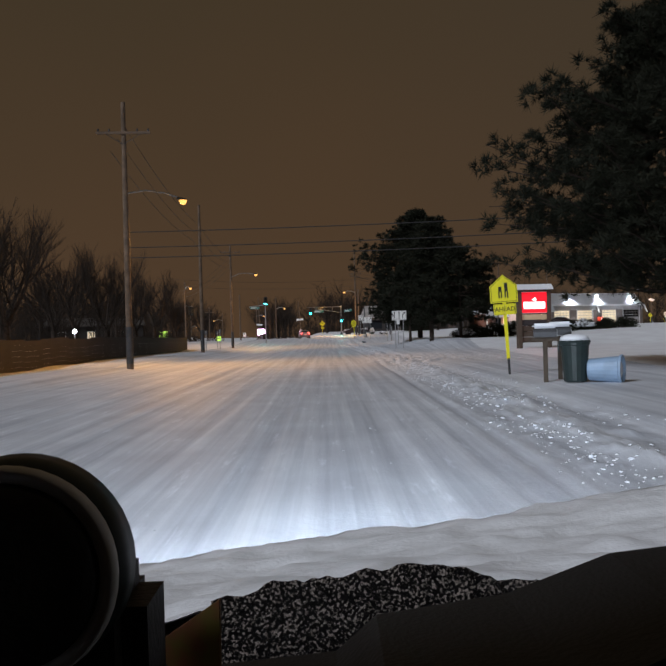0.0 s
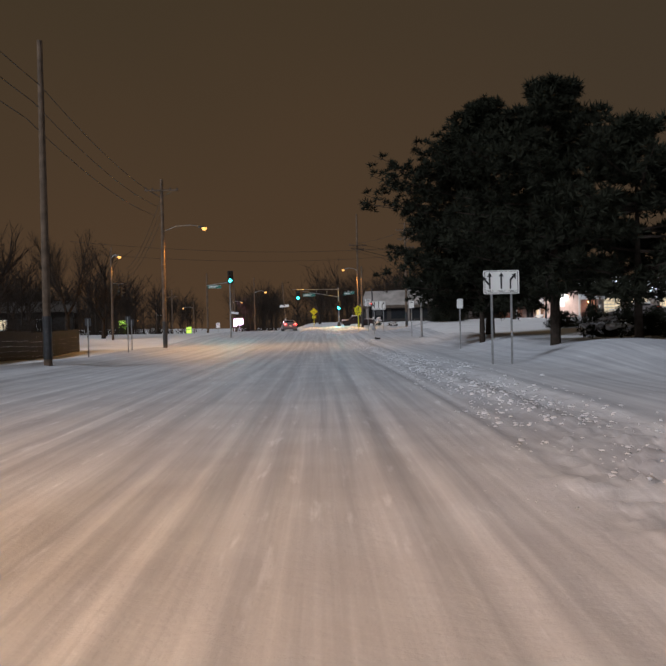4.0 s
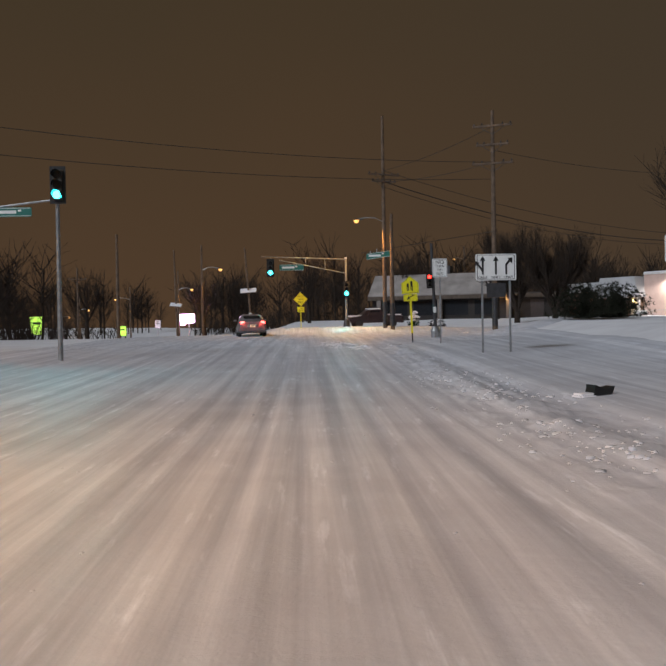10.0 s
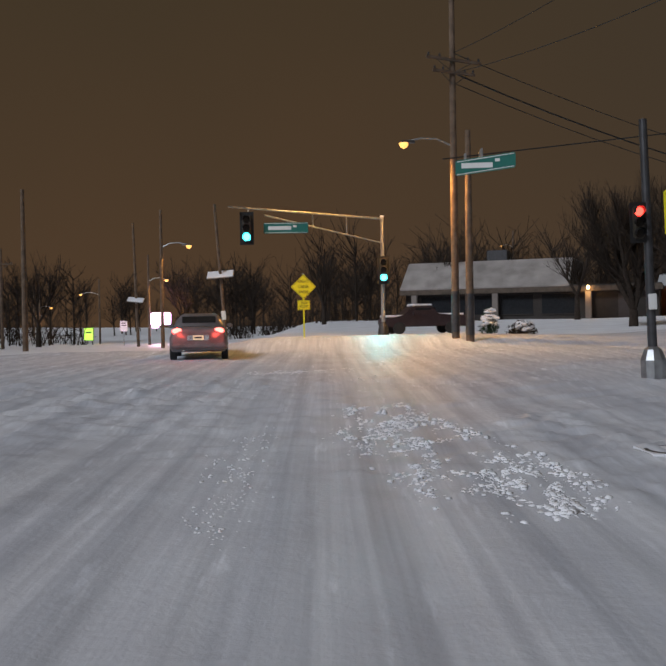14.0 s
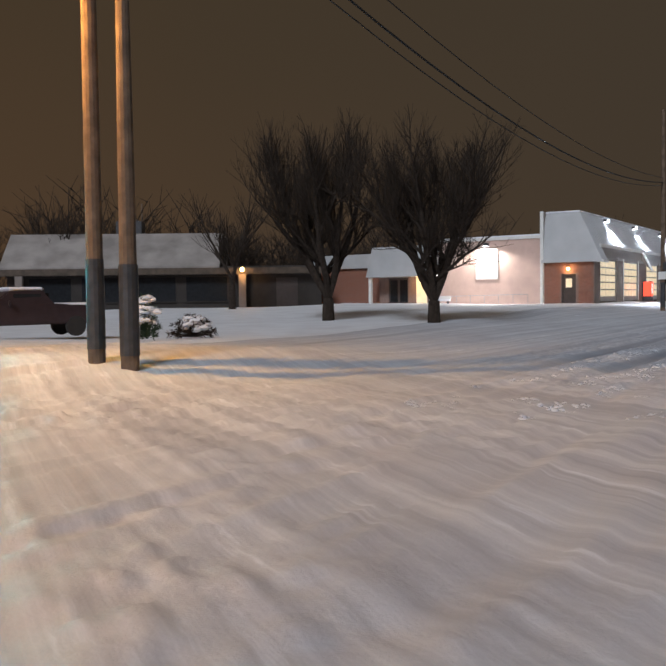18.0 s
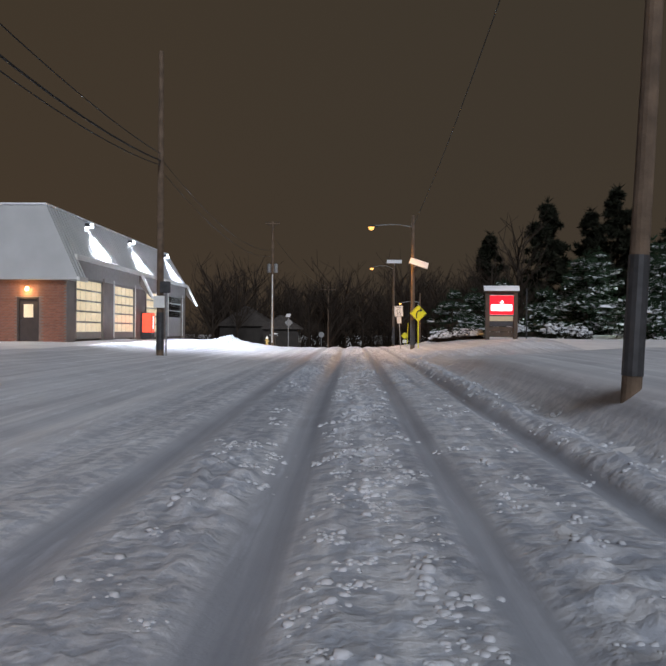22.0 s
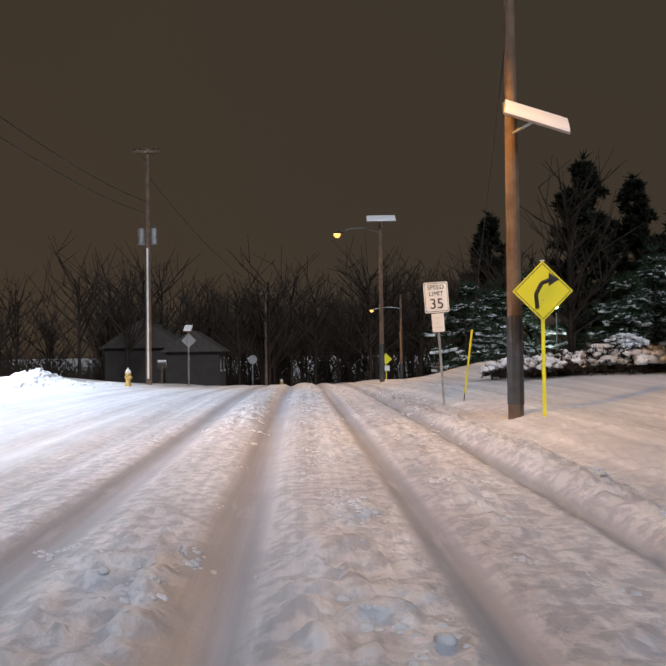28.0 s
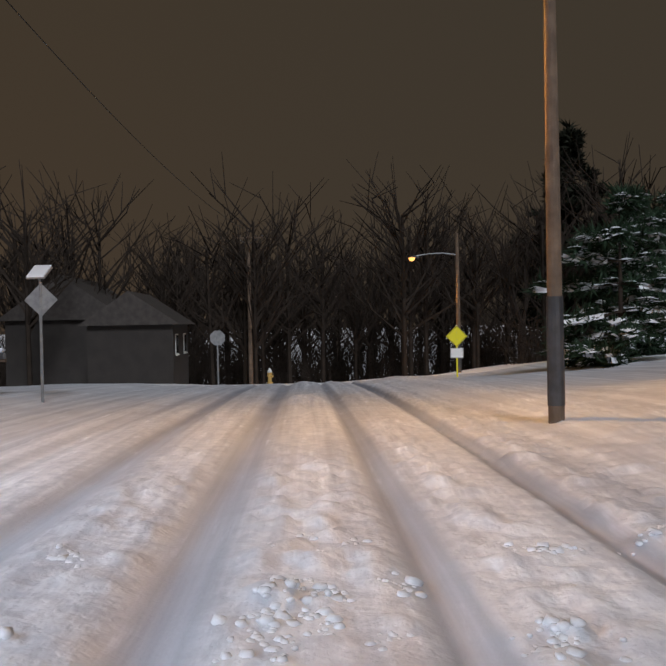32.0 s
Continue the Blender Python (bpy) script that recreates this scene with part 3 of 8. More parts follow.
# ---- mesh helpers ----
class Acc:
    """Gathers vertices and faces for one mesh."""

    def __init__(self):
        self.v, self.f = [], []

    def tube(self, p, q, r0, r1=None, n=8, caps=True):
        p, q = Vector(p), Vector(q)
        r1 = r0 if r1 is None else r1
        way = (q - p)
        if way.length < 1e-6:
            return self
        way.normalize()
        side = way.orthogonal().normalized()
        other = way.cross(side)
        base = len(self.v)
        for c, r in ((p, r0), (q, r1)):
            for k in range(n):
                t = 2 * math.pi * k / n
                self.v.append(tuple(c + side * (r * math.cos(t)) + other * (r * math.sin(t))))
        for k in range(n):
            j = (k + 1) % n
            self.f.append((base + k, base + j, base + n + j, base + n + k))
        if caps:
            self.f.append(tuple(base + k for k in reversed(range(n))))
            self.f.append(tuple(base + n + k for k in range(n)))
        return self

    def box(self, lo, hi, b=0.0):
        """A box, with its edges chamfered by b."""
        lo, hi = np.array(lo, float), np.array(hi, float)
        if b <= 0:
            base = len(self.v)
            self.v += [(x, y, z) for z in (lo[2], hi[2]) for y in (lo[1], hi[1]) for x in (lo[0], hi[0])]
            self.f += [tuple(base + i for i in q) for q in ((0, 2, 3, 1), (4, 5, 7, 6), (0, 1, 5, 4), (2, 6, 7, 3), (0, 4, 6, 2), (1, 3, 7, 5))]
            return self
        bm = bmesh.new()
        bmesh.ops.create_cube(bm, size=1.0)
        bmesh.ops.scale(bm, vec=tuple(hi - lo), verts=bm.verts)
        bmesh.ops.translate(bm, vec=tuple((lo + hi) / 2), verts=bm.verts)
        bmesh.ops.bevel(bm, geom=bm.edges[:], offset=min(b, 0.45 * float((hi - lo).min())), segments=2, affect="EDGES")
        return self.take(bm)

    def take(self, bm, m=None):
        base = len(self.v)
        bm.verts.index_update()
        self.v += [tuple((m @ v.co) if m else v.co) for v in bm.verts]
        self.f += [tuple(base + v.index for v in f.verts) for f in bm.faces]
        bm.free()
        return self

    def run(self, pts, r, n=5):
        """One unbroken tube through a row of points."""
        base = len(self.v)
        for i, p in enumerate(pts):
            p = Vector(p)
            way = (Vector(pts[min(i + 1, len(pts) - 1)]) - Vector(pts[max(i - 1, 0)])).normalized()
            side = way.cross(Vector((0, 0, 1))).normalized()
            other = side.cross(way)
            for k in range(n):
                t = 2 * math.pi * k / n
                self.v.append(tuple(p + side * (r * math.cos(t)) + other * (r * math.sin(t))))
        for i in range(len(pts) - 1):
            for k in range(n):
                j = (k + 1) % n
                self.f.append((base + i * n + k, base + i * n + j, base + (i + 1) * n + j, base + (i + 1) * n + k))
        return self

    def prism(self, outline, z0, z1, axis="z"):
        """Pushes a closed 2D outline through from z0 to z1 along an axis."""
        base, n = len(self.v), len(outline)
        put = {"z": lambda x, y, z: (x, y, z), "y": lambda x, y, z: (x, z, y), "x": lambda x, y, z: (z, x, y)}[axis]
        self.v += [put(x, y, z0) for x, y in outline] + [put(x, y, z1) for x, y in outline]
        self.f.append(tuple(base + k for k in reversed(range(n))))
        self.f.append(tuple(base + n + k for k in range(n)))
        self.f += [(base + k, base + (k + 1) % n, base + n + (k + 1) % n, base + n + k) for k in range(n)]
        return self

    def lathe(self, profile, n=16, centre=(0, 0, 0)):
        base = len(self.v)
        for r, z in profile:
            for k in range(n):
                t = 2 * math.pi * k / n
                self.v.append((centre[0] + r * math.cos(t), centre[1] + r * math.sin(t), centre[2] + z))
        for i in range(len(profile) - 1):
            for k in range(n):
                j = (k + 1) % n
                self.f.append((base + i * n + k, base + i * n + j, base + (i + 1) * n + j, base + (i + 1) * n + k))
        self.f.append(tuple(base + k for k in reversed(range(n))))
        self.f.append(tuple(base + (len(profile) - 1) * n + k for k in range(n)))
        return self

    def lump(self, c, r, rng, flat=0.7):
        base = len(self.v)
        ph = (1 + 5 ** 0.5) / 2
        ico = [(-1, ph, 0), (1, ph, 0), (-1, -ph, 0), (1, -ph, 0), (0, -1, ph), (0, 1, ph), (0, -1, -ph), (0, 1, -ph), (ph, 0, -1), (ph, 0, 1), (-ph, 0, -1), (-ph, 0, 1)]
        fs = ((0, 11, 5), (0, 5, 1), (0, 1, 7), (0, 7, 10), (0, 10, 11), (1, 5, 9), (5, 11, 4), (11, 10, 2), (10, 7, 6), (7, 1, 8), (3, 9, 4), (3, 4, 2), (3, 2, 6), (3, 6, 8), (3, 8, 9), (4, 9, 5), (2, 4, 11), (6, 2, 10), (8, 6, 7), (9, 8, 1))
        for x, y, z in ico:
            k = r * (0.38 + 0.3 * rng.random())
            self.v.append((c[0] + x * k, c[1] + y * k, c[2] + z * k * flat))
        self.f += [tuple(base + i for i in q) for q in fs]
        return self

    def mesh(self, name, mat, smooth=False):
        me = bpy.data.meshes.new(name)
        me.from_pydata(self.v, [], self.f)
        me.materials.append(mat)
        if smooth:
            me.polygons.foreach_set("use_smooth", [True] * len(me.polygons))
        me.update()
        return me


def part(name, acc, mat, parent, label="", smooth=False):
    ob = new(name, acc.mesh(name, mat, smooth))
    ob.parent = parent
    if label:
        ob["label"] = label
    return ob


def thing(name, x, y, z, label, category, turn=0.0, group="", kind="", tilt=(0, 0)):
    ob = new(name)
    ob.empty_display_size = 0.2
    ob.matrix_world = pose(x, y, z, tilt[0], tilt[1], turn)
    return tagged(ob, label, category, group, kind)


def text_part(words, size, mat, parent, x, y, z, name="lettering"):
    """Words as a thin mesh on a plate that faces -y, centred on x, z."""
    cu = bpy.data.curves.new(name, "FONT")
    cu.body, cu.size, cu.align_x, cu.align_y, cu.extrude = words, size, "CENTER", "CENTER", 0.002
    tmp = bpy.data.objects.new(name, cu)
    scene.collection.objects.link(tmp)
    me = bpy.data.meshes.new_from_object(tmp.evaluated_get(bpy.context.evaluated_depsgraph_get()))
    bpy.data.objects.remove(tmp)
    me.materials.clear()
    me.materials.append(mat)
    me.transform(pose(x, y, z, 90, 0, 0))
    ob = new(name, me)
    ob.parent = parent
    return ob


def lamp_light(x, y, z, power, colour, kind="POINT", size=0.15, target=None, cone=120, blend=0.6):
    li = bpy.data.lights.new("lamp_light", kind)
    li.energy, li.color, li.shadow_soft_size = power, colour, size
    if kind == "SPOT":
        li.spot_size, li.spot_blend = radians(cone), blend
    ob = new("lamp_light", li)
    ob.matrix_world = look((x, y, z), target) if target else pose(x, y, z)
    return ob


SODIUM_LIGHT = (1.0, 0.46, 0.10)

# ---- ground ----
def sheet(name, xs, ys, zs, keep=None, mat=None):
    rows, cols = len(xs), len(xs[0])
    me = bpy.data.meshes.new(name)
    v = np.stack([np.ravel(xs), np.ravel(ys), np.ravel(zs)], 1)
    i = np.arange(rows * cols).reshape(rows, cols)
    f = np.stack([i[:-1, :-1], i[:-1, 1:], i[1:, 1:], i[1:, :-1]], -1).reshape(-1, 4)
    if keep is not None:
        k = keep[:-1, :-1] | keep[:-1, 1:] | keep[1:, 1:] | keep[1:, :-1]
        f = f[k.ravel()]
    me.from_pydata(v.tolist(), [], f.tolist())
    me.materials.append(mat or SNOW)
    me.polygons.foreach_set("use_smooth", [True] * len(me.polygons))
    me.update()
    return new(name, me)


def axis_steps(near_lo, near_hi, step, far):
    mid = np.arange(near_lo, near_hi + 0.01, step)
    grow = np.cumsum(step * 1.28 ** np.arange(1, 30))
    grow = grow[grow < far]
    return np.concatenate([near_lo - grow[::-1], mid, near_hi + grow])


PA = (-13.0, 11.0, -9.0, 158.0)
PB = (-14.0, 116.0, -12.5, 13.5)


def inside(x, y, m):
    a, n = legs(x, y)
    in1 = (x > PA[0] + m) & (x < PA[1] - m) & (y > PA[2] + m) & (y < PA[3] - m)
    in2 = (a > PB[0] + m) & (a < PB[1] - m) & (n > PB[2] + m) & (n < PB[3] - m)
    return in1 | in2


gx, gy = np.meshgrid(axis_steps(-40, 150, 2.5, 1600), axis_steps(-20, 260, 2.5, 1600))
gzv = height(gx, gy, False) + 0.25 * vnoise(gx * 0.03, gy * 0.03, 51) * sst(14, 40, np.abs(gx)) * sst(14, 30, np.abs(legs(gx, gy)[1]))
gzv = np.where(inside(gx, gy, 3.0), gzv - 0.35, gzv - 0.05)
ground = sheet("ground", gx, gy, gzv)
tagged(ground, "open snow-covered ground with soft drifts", "ground", kind="structure")

def graded(stops):
    """Steps along one axis, finer where the wheels have broken the snow."""
    return np.concatenate([np.arange(lo, hi - 1e-6, st) for lo, hi, st in stops])


ax, ay = np.meshgrid(graded(((PA[0], -7, 0.3), (-7, 2.2, 0.14), (2.2, 5.0, 0.06), (5.0, PA[1], 0.15))), graded(((PA[2], 126, 0.17), (126, PA[3], 0.11))))
rim = np.minimum.reduce([ax - PA[0], PA[1] - ax, ay - PA[2], PA[3] - ay])
aa, an = legs(ax, ay)
joined = sst(0.0, 1.0, np.minimum.reduce([aa - PB[0], PB[1] - aa, an - PB[2], PB[3] - an]))
road1 = sheet("road", ax, ay, height(ax, ay) - 0.10 * (1 - sst(0, 0.8, rim)) * (1 - joined), None, ROADSNOW)
tagged(road1, "snow-packed road with wheel tracks and ploughed ridges", "road", kind="structure")
ba, bn = np.meshgrid(graded(((PB[0], 90, 0.095), (90, PB[1], 0.2))), graded(((PB[2], -7, 0.2), (-7, -3.2, 0.09), (-3.2, 2.6, 0.062), (2.6, 6.5, 0.1), (6.5, PB[3], 0.2))))
bx, by = O2[0] + ba * D2[0] + bn * N2[0], O2[1] + ba * D2[1] + bn * N2[1]
rim = np.minimum.reduce([ba - PB[0], PB[1] - ba, bn - PB[2], PB[3] - bn])
deep = np.minimum(PA[1] - bx, PA[3] - by)
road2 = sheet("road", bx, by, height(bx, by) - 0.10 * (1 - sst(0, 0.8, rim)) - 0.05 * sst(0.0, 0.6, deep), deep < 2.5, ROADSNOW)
tagged(road2, "rutted snowy side road with crumbled snow between tracks", "road", kind="structure")

# broken snow thrown up along the tracks and ridges
def clods(places, sizes, seed, label, mat=CRUMB):
    rng = random.Random(seed)
    pts = np.array(places)
    zs = height(pts[:, 0], pts[:, 1])
    acc = Acc()
    for (x, y), z, r in zip(places, zs.tolist(), sizes):
        acc.lump((x, y, z - 0.12 * r), r, rng, rng.uniform(0.45, 0.75))
    tagged(new("snow_clods", acc.mesh("snow_clods", mat, True)), label, "snow", kind="stuff")


rng = random.Random(4)
spots, sizes = [], []
while len(spots) < 5200:
    y = rng.uniform(2, 116)
    u = rng.gauss(3.3, 0.55) if rng.random() < 0.93 else rng.uniform(-6, 3)
    if 36 < y < 50 and rng.random() < 0.4:
        u = rng.uniform(1.6, 6.5)
    x = u - 0.3 * float(sst(40, 100, y)) + 0.35 * math.exp(-((y - 69) / 9) ** 2)
    if y > 84 and rng.random() < 0.45:
        continue
    if float(vnoise(x * 1.7, y * 0.35, 91)) + float(vnoise(x * 4.0, y * 1.6, 92)) < rng.uniform(-0.7, 0.5):
        continue
    spots.append((x, y))
    sizes.append((0.013 + (0.036 if u > 2.2 else 0.006) * rng.random() ** 3) * (1.4 if y > 50 else 0.9))
clods(spots, sizes, 41, "clods of broken snow scattered along the kerb line")
# ploughed-up ridges of broken snow on the crossing: ends, spread, count, largest clod
spots, sizes = [], []
for x0, y0, x1, y1, wide, count, big in (
        (0.5, 132.2, 1.75, 126.4, 0.17, 1700, 0.042), (0.35, 130.4, 1.15, 126.4, 0.16, 700, 0.034), (1.05, 132.4, 2.1, 127.2, 0.08, 600, 0.040),
        (-0.95, 131.0, -0.75, 125.8, 0.14, 220, 0.020), (-1.4, 139.4, 0.5, 140.2, 0.3, 500, 0.034), (0.6, 136.6, 1.5, 138.4, 0.12, 70, 0.03)):
    while count:
        f = rng.random()
        x = x0 + (x1 - x0) * f + rng.gauss(0, wide)
        y = y0 + (y1 - y0) * f + rng.gauss(0, 0.2)
        if float(vnoise(x * 3.0, y * 1.1, 95)) + 0.6 * float(vnoise(x * 9.0, y * 4.0, 96)) < rng.uniform(-0.4, 0.3):
            continue
        count -= 1
        spots.append((x, y))
        sizes.append(0.010 + (big - 0.010) * rng.random() ** 3)
clods(spots, sizes, 43, "ploughed-up ridges of bright broken snow on the crossing", SNOW)
spots, sizes = [], []
while len(spots) < 9500:
    a = rng.uniform(-7, 80)
    pick = rng.random()
    n = rng.gauss(-0.05, 0.30) if pick < 0.50 else rng.gauss(1.45, 0.25) if pick < 0.66 else rng.gauss(-1.4, 0.28) if pick < 0.80 else rng.gauss(-2.75, 0.3)
    n += 0.15 * float(vnoise(a * 0.04, 2.0, 31))
    if float(vnoise(a * 1.1, n * 2.5, 93)) < rng.uniform(-0.6, 0.3) or min(abs(n + 0.8), abs(n - 0.78)) < 0.2:
        continue
    size = rng.uniform(0.6, 1.3)
    for _ in range(rng.randint(4, 13)):
        spots.append(second(a + rng.gauss(0, 0.09) * size, n + rng.gauss(0, 0.07) * size))
        sizes.append((0.016 + 0.034 * rng.random() ** 2) * size)
for _ in range(500):
    spots.append(second(rng.gauss(79.5, 2.0), rng.gauss(10.7, 0.8)))
    sizes.append(0.05 + 0.12 * rng.random() ** 2)
clods(spots, sizes, 42, "crumbled snow lumps between the wheel ruts")


# ---- street furniture ----
def post(parent, h, w=0.06, mat=STEEL, name="post"):
    """A U-section sign post."""
    t = 0.008
    pr = [(-w / 2, 0), (-w / 2, 0.035), (-w / 2 + t, 0.035), (-w / 2 + t, t), (w / 2 - t, t), (w / 2 - t, 0.035), (w / 2, 0.035), (w / 2, 0)]
    return part(name, Acc().prism([(x, y) for x, y in pr], -0.3, h), mat, parent)


def plate(parent, outline, z, mat, name="sign_panel", border=None, y=-0.012):
    """A flat sign plate facing -y, with a thin raised border line."""
    p = part(name, Acc().prism([(x, zz + z) for x, zz in outline], y, y + 0.006, "y"), mat, parent)
    if border:
        n = len(outline)
        a = Acc()
        for k in range(n):
            (x0, z0), (x1, z1) = outline[k], outline[(k + 1) % n]
            ins = 0.93
            q = [(x0 * ins, z0 * ins + z), (x1 * ins, z1 * ins + z), (x1 * (ins - 0.03), z1 * (ins - 0.03) + z), (x0 * (ins - 0.03), z0 * (ins - 0.03) + z)]
            a.prism(q, y - 0.003, y, "y")
        part("border", a, border, p)
    return p


def bolts(parent, zs, y=-0.018):
    for z in zs:
        part("bolt", Acc().tube((0, y, z), (0, y + 0.01, z), 0.012, n=6), STEEL, parent)


def rect(w, h, r=0.04):
    pts = []
    for cx, cz, s in ((w / 2 - r, h / 2 - r, 0), (-w / 2 + r, h / 2 - r, 90), (-w / 2 + r, -h / 2 + r, 180), (w / 2 - r, -h / 2 + r, 270)):
        for k in (0, 45, 90):
            t = radians(s + k)
            pts.append((cx + r * math.cos(t), cz + r * math.sin(t)))
    return pts


def snow_cap(parent, w, z, d=0.05):
    a = Acc()
    a.box((-w / 2, -0.5 * d, z), (w / 2, 0.5 * d, z + 0.025), 0.012)
    part("snow_cap", a, SNOW, parent)


def diamond_sign(x, y, half, centre, turn, label, words=(), plaque="", base=None, sleeve=True, arrow=False, back=False, group=""):
    z = floor_at(x, y) if base is None else base
    t = thing("warning_sign", x, y, z, label, "road sign", turn, group)
    post(t, centre + half * 0.9, mat=YELLOW if sleeve else STEEL)
    face = STEEL if back else YELLOW
    p = plate(t, [(half, 0), (0, half), (-half, 0), (0, -half)], centre, face, border=None if back else BLACK)
    for k, (w, s) in enumerate(words):
        text_part(w, s, BLACK, p, 0, -0.02, centre + 0.21 * half * (len(words) - 1) - k * 0.42 * half)
    if arrow:
        a = Acc()
        path = [(-0.10, -0.30), (-0.12, -0.05), (-0.02, 0.14), (0.14, 0.2)]
        for (x0, z0), (x1, z1) in zip(path, path[1:]):
            a.tube((x0 * half * 1.9, -0.016, centre + z0 * half * 1.9), (x1 * half * 1.9, -0.016, centre + z1 * half * 1.9), 0.035 * half * 2, n=6)
        a.prism([(0.2 * half, centre + 0.62 * half), (0.55 * half, centre + 0.38 * half), (0.2 * half, centre + 0.16 * half)], -0.02, -0.014, "y")
        part("arrow", a, BLACK, p)
    if plaque:
        q = plate(t, rect(0.52 if not back else 0.4, 0.40, 0.03), centre - half - 0.24, face if sleeve and plaque.strip() else WHITE, "plaque", border=BLACK)
        lines = plaque.split("\n")
        for k, w in enumerate(lines):
            text_part(w, 0.17, BLACK, q, 0, -0.02, centre - half - 0.24 + 0.085 * (len(lines) - 1) - 0.17 * k)
    bolts(p, (centre - 0.3 * half, centre + 0.3 * half))
    snow_cap(t, 0.10, centre + half * 0.98, 0.04)
    return t


def school_sign(x, y, turn, label, w=0.76, centre=2.45, plaque="AHEAD", tilt=0.0):
    z = floor_at(x, y)
    t = thing("school_zone_sign", x, y, z, label, "road sign", turn, tilt=(0, tilt))
    post(t, 0.45, mat=DARKSTEEL, name="anchor_post")
    s = part("post", Acc().box((-0.045, 0.002, 0.42), (0.045, 0.035, centre + 0.3), 0.006), YELLOW, t, "post in a fluorescent yellow sleeve")
    p = plate(t, [(w / 2, -w / 2), (w / 2, 0.08), (0, w / 2), (-w / 2, 0.08), (-w / 2, -w / 2)], centre, YELLOW, border=BLACK)
    for cx, hh in ((-0.10, 0.30), (0.07, 0.40)):
        a = Acc()
        a.box((cx - 0.045, -0.018, centre - 0.24 + 0.16), (cx + 0.045, -0.013, centre - 0.24 + hh), 0.004)
        a.box((cx - 0.05, -0.018, centre - 0.25), (cx - 0.015, -0.013, centre - 0.06))
        a.box((cx + 0.015, -0.018, centre - 0.25), (cx + 0.05, -0.013, centre - 0.06))
        part("symbol", a, BLACK, p)
    q = plate(t, rect(w * 0.82, 0.30, 0.03), centre - w / 2 - 0.18, YELLOW, "plaque", border=BLACK)
    if plaque:
        text_part(plaque, 0.17, BLACK, q, 0, -0.02, centre - w / 2 - 0.18)
    else:
        a = Acc()
        zc = centre - w / 2 - 0.18
        a.prism([(0.16, zc + 0.10), (0.11, zc + 0.12), (-0.06, zc + 0.0), (-0.02, zc - 0.05), (-0.17, zc - 0.09), (-0.10, zc + 0.06), (-0.05, zc + 0.03)], -0.02, -0.014, "y")
        part("arrow", a, BLACK, q)
    bolts(p, (centre - 0.2, centre + 0.15))
    bolts(q, (centre - w / 2 - 0.28, centre - w / 2 - 0.08))
    return t


def plain_sign(x, y, w, h, centre, turn, label, lines=(), bars=0, mat=WHITE, sub=None, name="regulatory_sign", posts=(0,), border=True):
    z = floor_at(x, y)
    t = thing(name, x, y, z, label, "road sign", turn)
    for px in posts:
        a = post(t, centre + h / 2 - 0.04)
        a.location.x = px
    p = plate(t, rect(w, h), centre, mat, border=BLACK if border else None)
    for words, size, dz in lines:
        text_part(words, size, BLACK, p, 0, -0.02, centre + dz)
    for k in range(bars):
        part("bar", Acc().box((-w * 0.3, -0.017, centre + h * 0.25 - k * h * 0.22), (w * 0.3, -0.013, centre + h * 0.25 - k * h * 0.22 + h * 0.09)), BLACK, p)
    if sub:
        sw, sh, gap = sub
        q = plate(t, rect(sw, sh, 0.02), centre - h / 2 - gap - sh / 2, WHITE, "plaque")
        for k in range(3):
            zz = centre - h / 2 - gap - sh * (0.25 + 0.25 * k)
            part("bar", Acc().box((-sw * 0.28, -0.017, zz - 0.02), (sw * 0.28, -0.013, zz + 0.02)), TRIM, q)
    bolts(p, (centre - h * 0.4, centre + h * 0.4))
    return t


